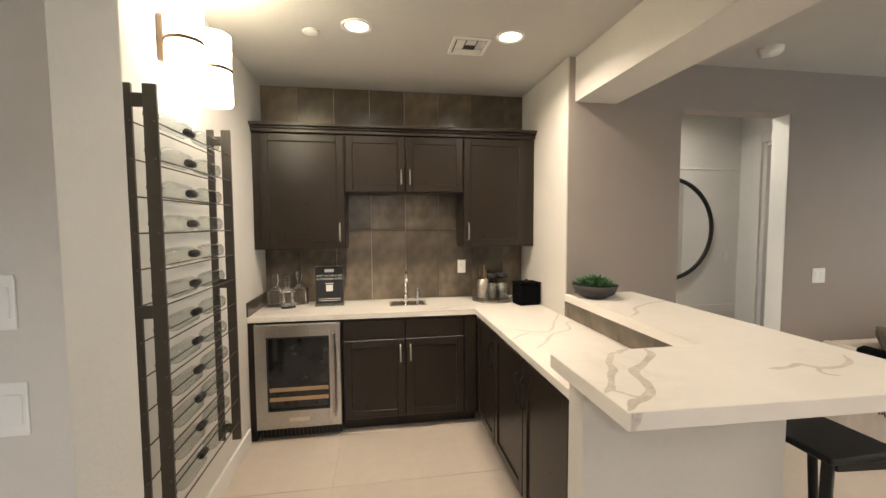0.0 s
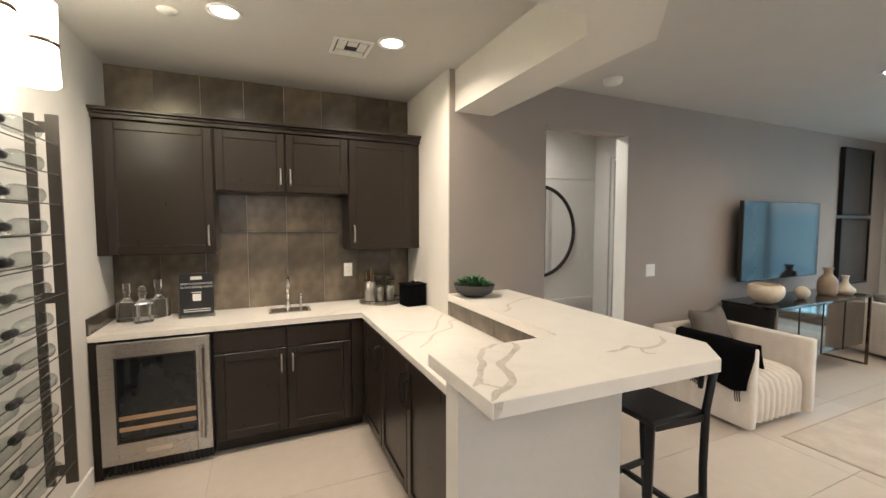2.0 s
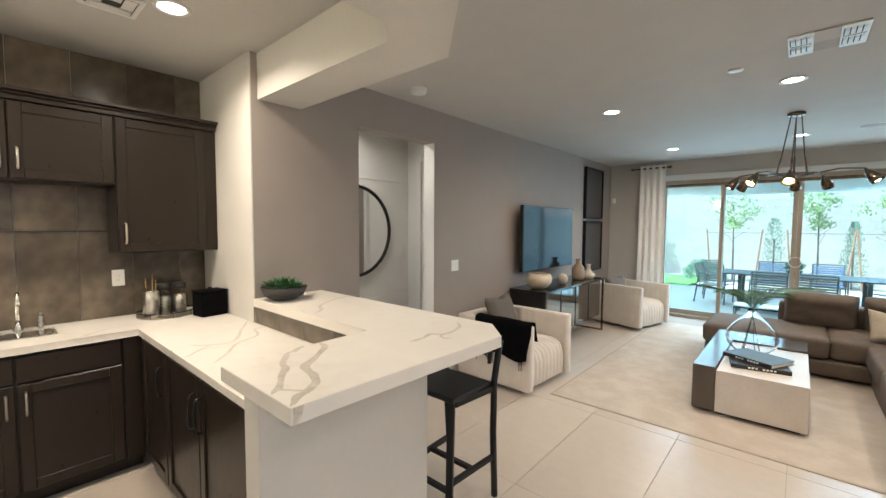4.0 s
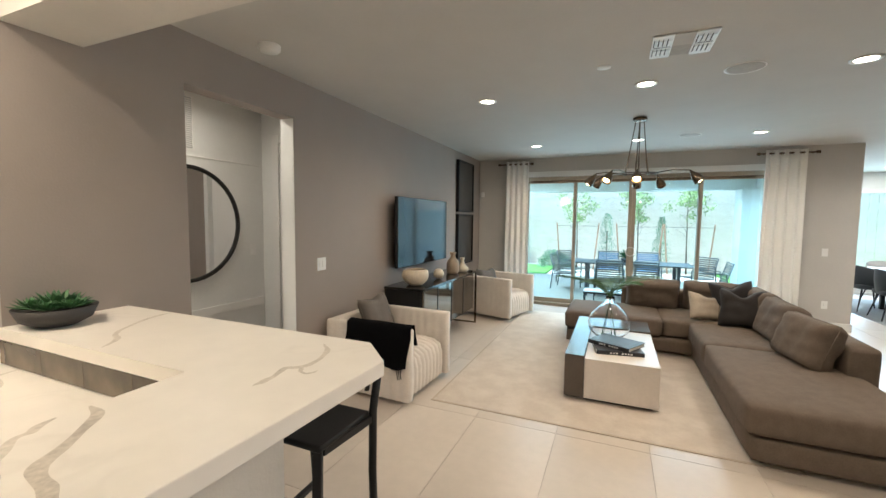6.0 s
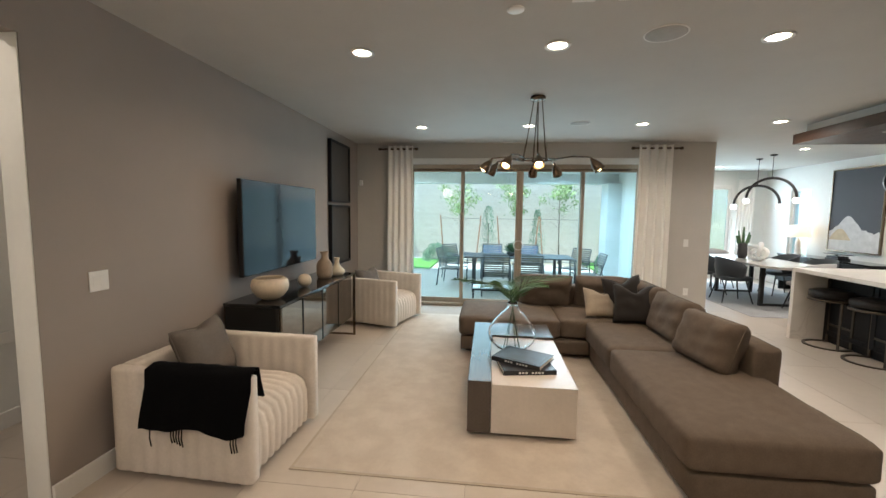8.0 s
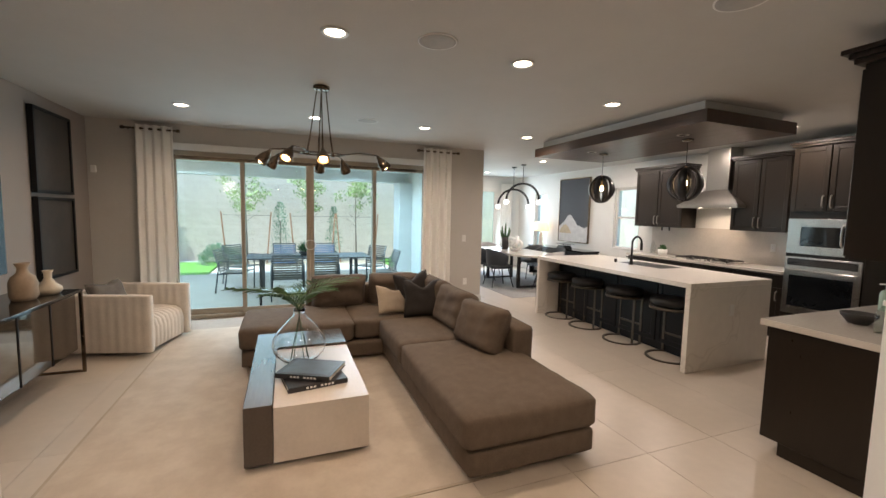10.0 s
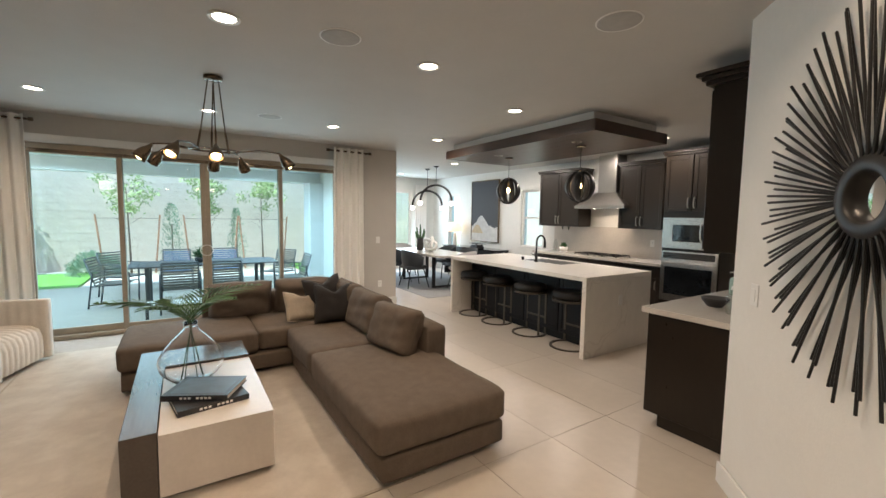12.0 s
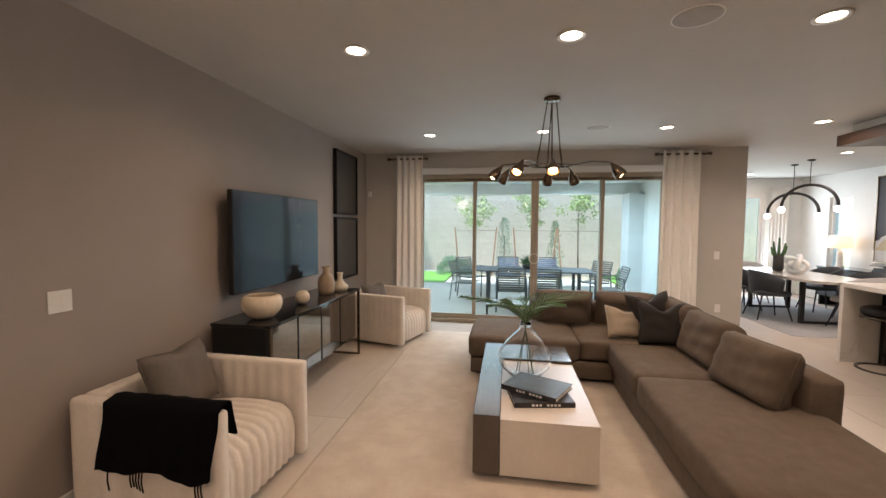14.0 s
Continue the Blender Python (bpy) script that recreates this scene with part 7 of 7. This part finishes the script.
for _ in range(90):
    a, e = rng.random() * 6.28, rng.uniform(0.3, 1.5)
    d_ = Vector((math.cos(a) * math.cos(e), math.sin(a) * math.cos(e), math.sin(e))) * rng.uniform(0.15, 0.26)
    s_ = d_.orthogonal().normalized() * 0.014
    b.faces.new([b.verts.new(Vector((0, 0, 0.07)) + w) for w in (Vector(), d_ * 0.5 + s_, d_, d_ * 0.5 - s_)])
part("leaves", b, "succulent", t, kind="stuff")
t = thing("patio_bench", pose(8.14, 0.62, F), "low black patio bench with a pale top", "bench")
part("seat", boxes((-0.17, 0.17, -0.41, 0.42, 0.31, 0.335), r=0.004), "stucco", t, "pale bench top")
part("seat_frame", boxes((-0.175, 0.175, -0.415, 0.425, 0.285, 0.309)), "black_metal", t)
for sy in (-0.41, 0.40):
    for sx in (-0.17, 0.15):
        part("leg", boxes((sx, sx + 0.02, sy, sy + 0.02, 0, 0.284)), "black_metal", t)

garden_tree(7.5, -8.0, 3.0, 11)
garden_tree(8.1, -8.3, 2.6, 12)


# ---- small things in the bar and on the walls ----
def plate(name, m, w, h, kind_, label):
    """A wall plate, face towards -y."""
    p = thing(name, m, label, "switch" if kind_ == "rocker" else "socket")
    part("cover", boxes((-w / 2, w / 2, -0.006, 0, -h / 2, h / 2), r=0.002, seg=2), "white_plastic", p)
    n = max(1, round((w - 0.02) / 0.046))
    for i in range(n):
        x = (i - (n - 1) / 2) * 0.046
        if kind_ == "rocker":
            part("rocker", boxes((x - 0.017, x + 0.017, -0.010, -0.0062, -0.033, 0.033), r=0.0015), "white_plastic", p)
        else:
            part("socket_face", boxes((x - 0.017, x + 0.017, -0.008, -0.0062, -0.033, 0.033), r=0.0015), "white_plastic", p)
            part("slot", boxes(*[(x + a, x + a + 0.002, -0.0085, -0.0081, z, z + 0.008) for a in (-0.007, 0.005) for z in (-0.018, 0.012)]), "vent_dark", p)


plate("light_switch", T(3.06, 2.999, 1.15), 0.115, 0.115, "rocker", "white double light switch on the taupe wall")
plate("power_socket", T(0.385, 3.885, 1.19), 0.072, 0.115, "socket", "white power socket on the slate tiles")
plate("light_switch", T(-1.125, 1.299, 1.19), 0.095, 0.115, "rocker", "white light switch on the pale wall end")
plate("dimmer_switch", T(-1.135, 1.299, 1.415), 0.095, 0.115, "rocker", "white dimmer switch above another switch")
plate("light_switch", Matrix.Translation((2.05, -1.95, 1.19)) @ pose(0, 0, 0, 0, 0, 135), 0.072, 0.115, "rocker", "white light switch on the diagonal wall")
plate("light_switch", T(7.699, -2.28, 1.15, -90), 0.072, 0.115, "rocker", "white light switch beside the curtain")
plate("power_socket", T(7.699, -2.32, 0.38, -90), 0.072, 0.115, "socket", "white power socket low on the greige wall")
plate("light_switch", T(3.33, 4.149, 1.22), 0.072, 0.115, "rocker", "white light switch on the hallway wall")
plate("power_socket", T(4.95, -6.03, 1.18, 180), 0.072, 0.115, "socket", "white power socket on the pale splashback")

m = thing("round_mirror", T(2.60, 4.12, 1.50), "large round hallway mirror in a thin black frame", "mirror")
b = lathe(bmesh.new(), [(0.505, -0.014), (0.54, -0.014), (0.54, 0.014), (0.505, 0.014), (0.505, -0.014)], 64)
bmesh.ops.transform(b, matrix=pose(0, 0, 0, 90, 0, 0), verts=b.verts)
part("frame", b, "black_metal", m)
b = lathe(bmesh.new(), [(0, 0.002), (0.506, 0.002)], 64)
bmesh.ops.transform(b, matrix=pose(0, 0, 0, 90, 0, 0), verts=b.verts)
part("mirror_glass", b, "mirror", m)

# decanters
for i, (x, y, h) in enumerate(((-1.165, 3.74, 0.15), (-1.06, 3.66, 0.14), (-0.995, 3.80, 0.16))):
    d = thing("decanter", T(x, y, 0.915, 20 * i) @ Matrix.Scale(1.25, 4), "clear cut-glass decanter with a square glass stopper", "decanter", "decanters on the bar counter")
    part("body", boxes((-0.045, 0.045, -0.045, 0.045, 0, 0.11), r=0.012, seg=3), "glass", d)
    part("neck", lathe(bmesh.new(), [(0.03, 0.109), (0.014, 0.13), (0.014, h + 0.01), (0.022, h + 0.015), (0.022, h + 0.02), (0, h + 0.02)], 18), "glass", d)
    part("stopper", boxes((-0.016, 0.016, -0.016, 0.016, h + 0.021, h + 0.06), r=0.006, seg=2), "glass", d)

# counter sign
s = thing("counter_sign", T(-0.745, 3.72, 0.915, 4) @ Matrix.Scale(1.2, 4), "black printed sign in a clear acrylic stand", "sign")
part("stand", boxes((-0.095, 0.095, -0.006, 0.006, 0, 0.27), (-0.095, 0.095, -0.05, 0.05, 0, 0.003)), "bottle", s, "clear acrylic stand")
part("card", boxes((-0.09, 0.09, -0.0085, -0.0065, 0.012, 0.262)), "book_black", s, "black printed card")


def words(body, x, z, size, parent, mat="white_plastic"):
    cu = bpy.data.curves.new("text", "FONT")
    cu.body, cu.size, cu.align_x, cu.extrude = body, size, "CENTER", 0.0003
    tmp = bpy.data.objects.new("text", cu)
    scene.collection.objects.link(tmp)
    dg = bpy.context.evaluated_depsgraph_get()
    me = bpy.data.meshes.new_from_object(tmp.evaluated_get(dg))
    bpy.data.objects.remove(tmp)
    ob = new("lettering", me)
    me.materials.clear()
    me.materials.append(M[mat])
    ob.parent = parent
    ob.matrix_local = pose(x, -0.0092, z, 90, 0, 0)
    return ob


words("SHOP THE FURNITURE", 0, 0.195, 0.0165, s)
words("IN THIS MODEL HOME", 0, 0.174, 0.0165, s)
part("printed_bar", boxes((-0.03, 0.03, -0.0092, -0.0087, 0.225, 0.245), (-0.028, 0.028, -0.0092, -0.0087, 0.145, 0.150), (-0.022, 0.022, -0.0092, -0.0087, 0.095, 0.138), (-0.07, 0.07, -0.0092, -0.0087, 0.03, 0.034), (-0.07, 0.07, -0.0092, -0.0087, 0.042, 0.046)), "white_plastic", s, "pale printed marks", kind="stuff")

# tray with barware
t = thing("round_tray", T(0.62, 3.70, 0.915) @ Matrix.Scale(1.15, 4), "round black wire tray with a mirrored base", "tray")
part("base", lathe(bmesh.new(), [(0, 0.004), (0.15, 0.004), (0.152, 0.0), (0, 0.0)], 36), "nickel", t)
part("rim", tube(bmesh.new(), [(0.152 * math.cos(a), 0.152 * math.sin(a), 0.03) for a in np.linspace(0, 6.283, 37)[:-1]], 0.003, 6, True), "black_metal", t)
for a in np.linspace(0, 6.283, 9)[:-1]:
    part("rim_post", rod(bmesh.new(), (0.151 * math.cos(a), 0.151 * math.sin(a), 0.0), (0.151 * math.cos(a), 0.151 * math.sin(a), 0.03), 0.002, 5), "black_metal", t)
b_ = thing("ice_bucket", T(0.525, 3.67, 0.921) @ Matrix.Diagonal((0.85, 0.85, 1.35, 1)), "brushed steel ice bucket with bar tools standing in it", "ice bucket")
part("body", lathe(bmesh.new(), [(0, 0), (0.055, 0), (0.06, 0.13), (0.056, 0.13), (0.05, 0.01), (0, 0.008)], 28), "steel", b_)
for dx, hh in ((-0.02, 0.20), (0.01, 0.22), (0.025, 0.19)):
    part("tool", rod(bmesh.new(), (dx, 0, 0.02), (dx * 1.6, 0.01, hh), 0.004, 7), "brass", b_)
for x, y in ((0.615, 3.72), (0.715, 3.73)):
    g = thing("canister", T(x, y, 0.921) @ Matrix.Diagonal((1.1, 1.1, 1.5, 1)), "smoked glass canister with a metal lid", "canister", "canisters on the bar tray")
    part("body", lathe(bmesh.new(), [(0, 0), (0.042, 0), (0.042, 0.12), (0, 0.12)], 24), "bottle", g)
    part("contents", lathe(bmesh.new(), [(0, 0.004), (0.039, 0.004), (0.039, 0.085), (0, 0.085)], 20), "steel", g)
    part("lid", lathe(bmesh.new(), [(0, 0.121), (0.044, 0.121), (0.044, 0.145), (0, 0.147)], 24), "black_metal", g)
k = thing("black_box", T(0.838, 3.47, 0.915, 8) @ Matrix.Scale(1.22, 4), "small matt black box with a rounded lid knob", "box")
part("body", boxes((-0.075, 0.075, -0.06, 0.06, 0, 0.135), r=0.008, seg=2), "black_cloth", k)
part("lid", boxes((-0.077, 0.077, -0.062, 0.062, 0.137, 0.15), r=0.004, seg=2), "black_cloth", k)
part("knob", lathe(bmesh.new(), [(0, 0.15), (0.012, 0.15), (0.012, 0.165), (0, 0.167)], 14), "black_metal", k)

# succulent bowl on the bar
p = thing("succulent_bowl", T(1.08, 2.84, 1.075), "dark stone bowl planted with green succulent rosettes", "planter")
part("bowl", lathe(bmesh.new(), [(0, 0), (0.07, 0), (0.125, 0.03), (0.148, 0.085), (0.138, 0.085), (0.11, 0.06), (0, 0.06)], 36), "ceramic_dark", p)
rng = random.Random(6)
for cx, cy, sc in ((0, 0.0, 1.15), (0.07, 0.03, 0.8), (-0.07, 0.03, 0.85), (0.02, -0.07, 0.75), (-0.05, -0.05, 0.7), (0.06, -0.05, 0.65)):
    b = bmesh.new()
    for ring, (nn, el, ln) in enumerate(((9, 0.35, 0.085), (8, 0.75, 0.075), (6, 1.1, 0.06), (4, 1.4, 0.045))):
        for i in range(nn):
            a = 6.283 * i / nn + ring * 0.4 + rng.random() * 0.2
            d_ = Vector((math.cos(a) * math.cos(el), math.sin(a) * math.cos(el), math.sin(el))) * ln * sc * 1.3
            side = Vector((-math.sin(a), math.cos(a), 0)) * 0.013 * sc
            up = d_.cross(side).normalized() * 0.004
            q = Vector((cx, cy, 0.075))
            v_ = [b.verts.new(q + w) for w in (d_ * 0.1, d_ * 0.6 + side, d_ * 1.0, d_ * 0.6 - side, d_ * 0.55 + up, d_ * 0.55 - up)]
            for tri in ((0, 1, 4), (1, 2, 4), (2, 3, 4), (3, 0, 4), (1, 0, 5), (2, 1, 5), (3, 2, 5), (0, 3, 5)):
                b.faces.new([v_[j] for j in tri])
    part("rosette", b, "succulent", p)

s = thing("soap_bottle", pose(2.77, -3.56, 0.915), "clear pump bottle with pale green soap on the side counter", "bottle")
part("body", lathe(bmesh.new(), [(0, 0), (0.032, 0), (0.035, 0.01), (0.035, 0.13), (0.026, 0.155), (0.014, 0.16), (0, 0.16)], 24), "soap", s)
part("pump", rod(rod(bmesh.new(), (0, 0, 0.161), (0, 0, 0.21), 0.006, 8), (0, 0, 0.205), (0.04, 0, 0.20), 0.005, 8), "white_plastic", s)


# ---- pieces of walls, floors and pavements ----
cells = []
cols = [-1.285] + [-0.992 + 0.2935 * i for i in range(7)] + [0.946]
for i in range(8):
    for z0, z1 in ((0.917, 1.524), (1.527, 2.12), (2.123, CEIL - 0.003)):
        cells.append((cols[i] + 0.001, cols[i + 1] - 0.001, z0, z1))
tiles(bpy.data.objects["wall_bar_back"], "tile", cells, 0.012, "slate", Matrix.Translation((0, 3.899, 0)))
cells = [(1.76 + 0.30 * i, 2.058 + 0.30 * i, 0.917, 1.0205) for i in range(4)] + [(2.96, 2.996, 0.917, 1.0205)]
tiles(bpy.data.objects["half_wall"], "tile", cells, 0.012, "slate", Matrix.Translation((0.955, 0, 0)) @ Matrix(((0, 1, 0, 0), (1, 0, 0, 0), (0, 0, 1, 0), (0, 0, 0, 1))))
tiles(bpy.data.objects["wall_bar_left"], "tile", [(3.35, 3.62, 0.917, 1.02), (3.622, 3.886, 0.917, 1.02)], -0.012, "slate", Matrix.Translation((-1.274, 0, 0)) @ Matrix(((0, 1, 0, 0), (1, 0, 0, 0), (0, 0, 1, 0), (0, 0, 0, 1))))

# floor tiles: 0.62 by 1.24 m
tw, tl = 0.62, 1.24
made = {}
me_cache = {}
floor_cells = []
for j in range(-10, 8):
    for i in range(-4, 11):
        x0 = 0.60 + tl * i + (0.0 if j % 2 else 0.0)
        y0 = 0.26 + tw * j
        x1, y1 = x0 + tl, y0 + tw
        x0c, x1c, y0c, y1c = max(x0, -3.0), min(x1, 12.0), max(y0, -6.05), min(y1, 4.15)
        if x1c - x0c < 0.02 or y1c - y0c < 0.02:
            continue
        if x0c > 7.66 and y0c > -2.62 or (x1c > 7.9 and y1c > -2.55):
            if y0c >= -2.63:
                continue
        floor_cells.append((x0c + 0.0015, x1c - 0.0015, y0c + 0.0015, y1c - 0.0015))
floor_cells.sort(key=lambda c: (c[0] - 3.5) ** 2 + (c[1] - 0.5) ** 2)
tiles(FLOOR, "tile", floor_cells[:298], 0.0055, "tile", Matrix(((1, 0, 0, 0), (0, 0, 1, 0), (0, -1, 0, 0), (0, 0, 0, 1))) @ Matrix.Translation((0, 0, 0)))

# garden wall blocks
cells = []
for r_ in range(15):
    for k in range(18):
        y0 = -3.4 + 0.405 * k + (0.2 if r_ % 2 else 0)
        cells.append((y0, y0 + 0.397, -0.05 + 0.203 * r_, 0.145 + 0.203 * r_))
tiles(GARDEN, "block", cells, 0.010, "block", Matrix.Translation((WALLX, 0, 0)) @ Matrix(((0, 1, 0, 0), (1, 0, 0, 0), (0, 0, 1, 0), (0, 0, 0, 1))))
b = bmesh.new()
for r_ in range(15):
    for k in range(60):
        y0 = -15 + 0.405 * k + (0.2 if r_ % 2 else 0)
        if -3.6 < y0 < 3.9:
            continue
        v_ = [b.verts.new((WALLX - 0.02, y, z)) for y, z in ((y0, -0.05 + 0.203 * r_), (y0 + 0.397, -0.05 + 0.203 * r_), (y0 + 0.397, 0.145 + 0.203 * r_), (y0, 0.145 + 0.203 * r_))]
        b.faces.new(v_)
        w_ = [b.verts.new((WALLX, v.co.y, v.co.z)) for v in v_]
        for q in range(4):
            b.faces.new((v_[q], v_[(q + 1) % 4], w_[(q + 1) % 4], w_[q]))
part("blocks", b, "block", GARDEN, kind="stuff")
# patio pavers
cells = [(7.96 + 0.30 * i, 8.255 + 0.30 * i, -2.4 + 0.30 * j, -2.105 + 0.30 * j) for i in range(14) for j in range(21)]
tiles(bpy.data.objects["patio"], "paver", cells[:298], 0.004, "paver", Matrix(((1, 0, 0, 0), (0, 0, 1, 0), (0, -1, 0, -0.046), (0, 0, 0, 1))))
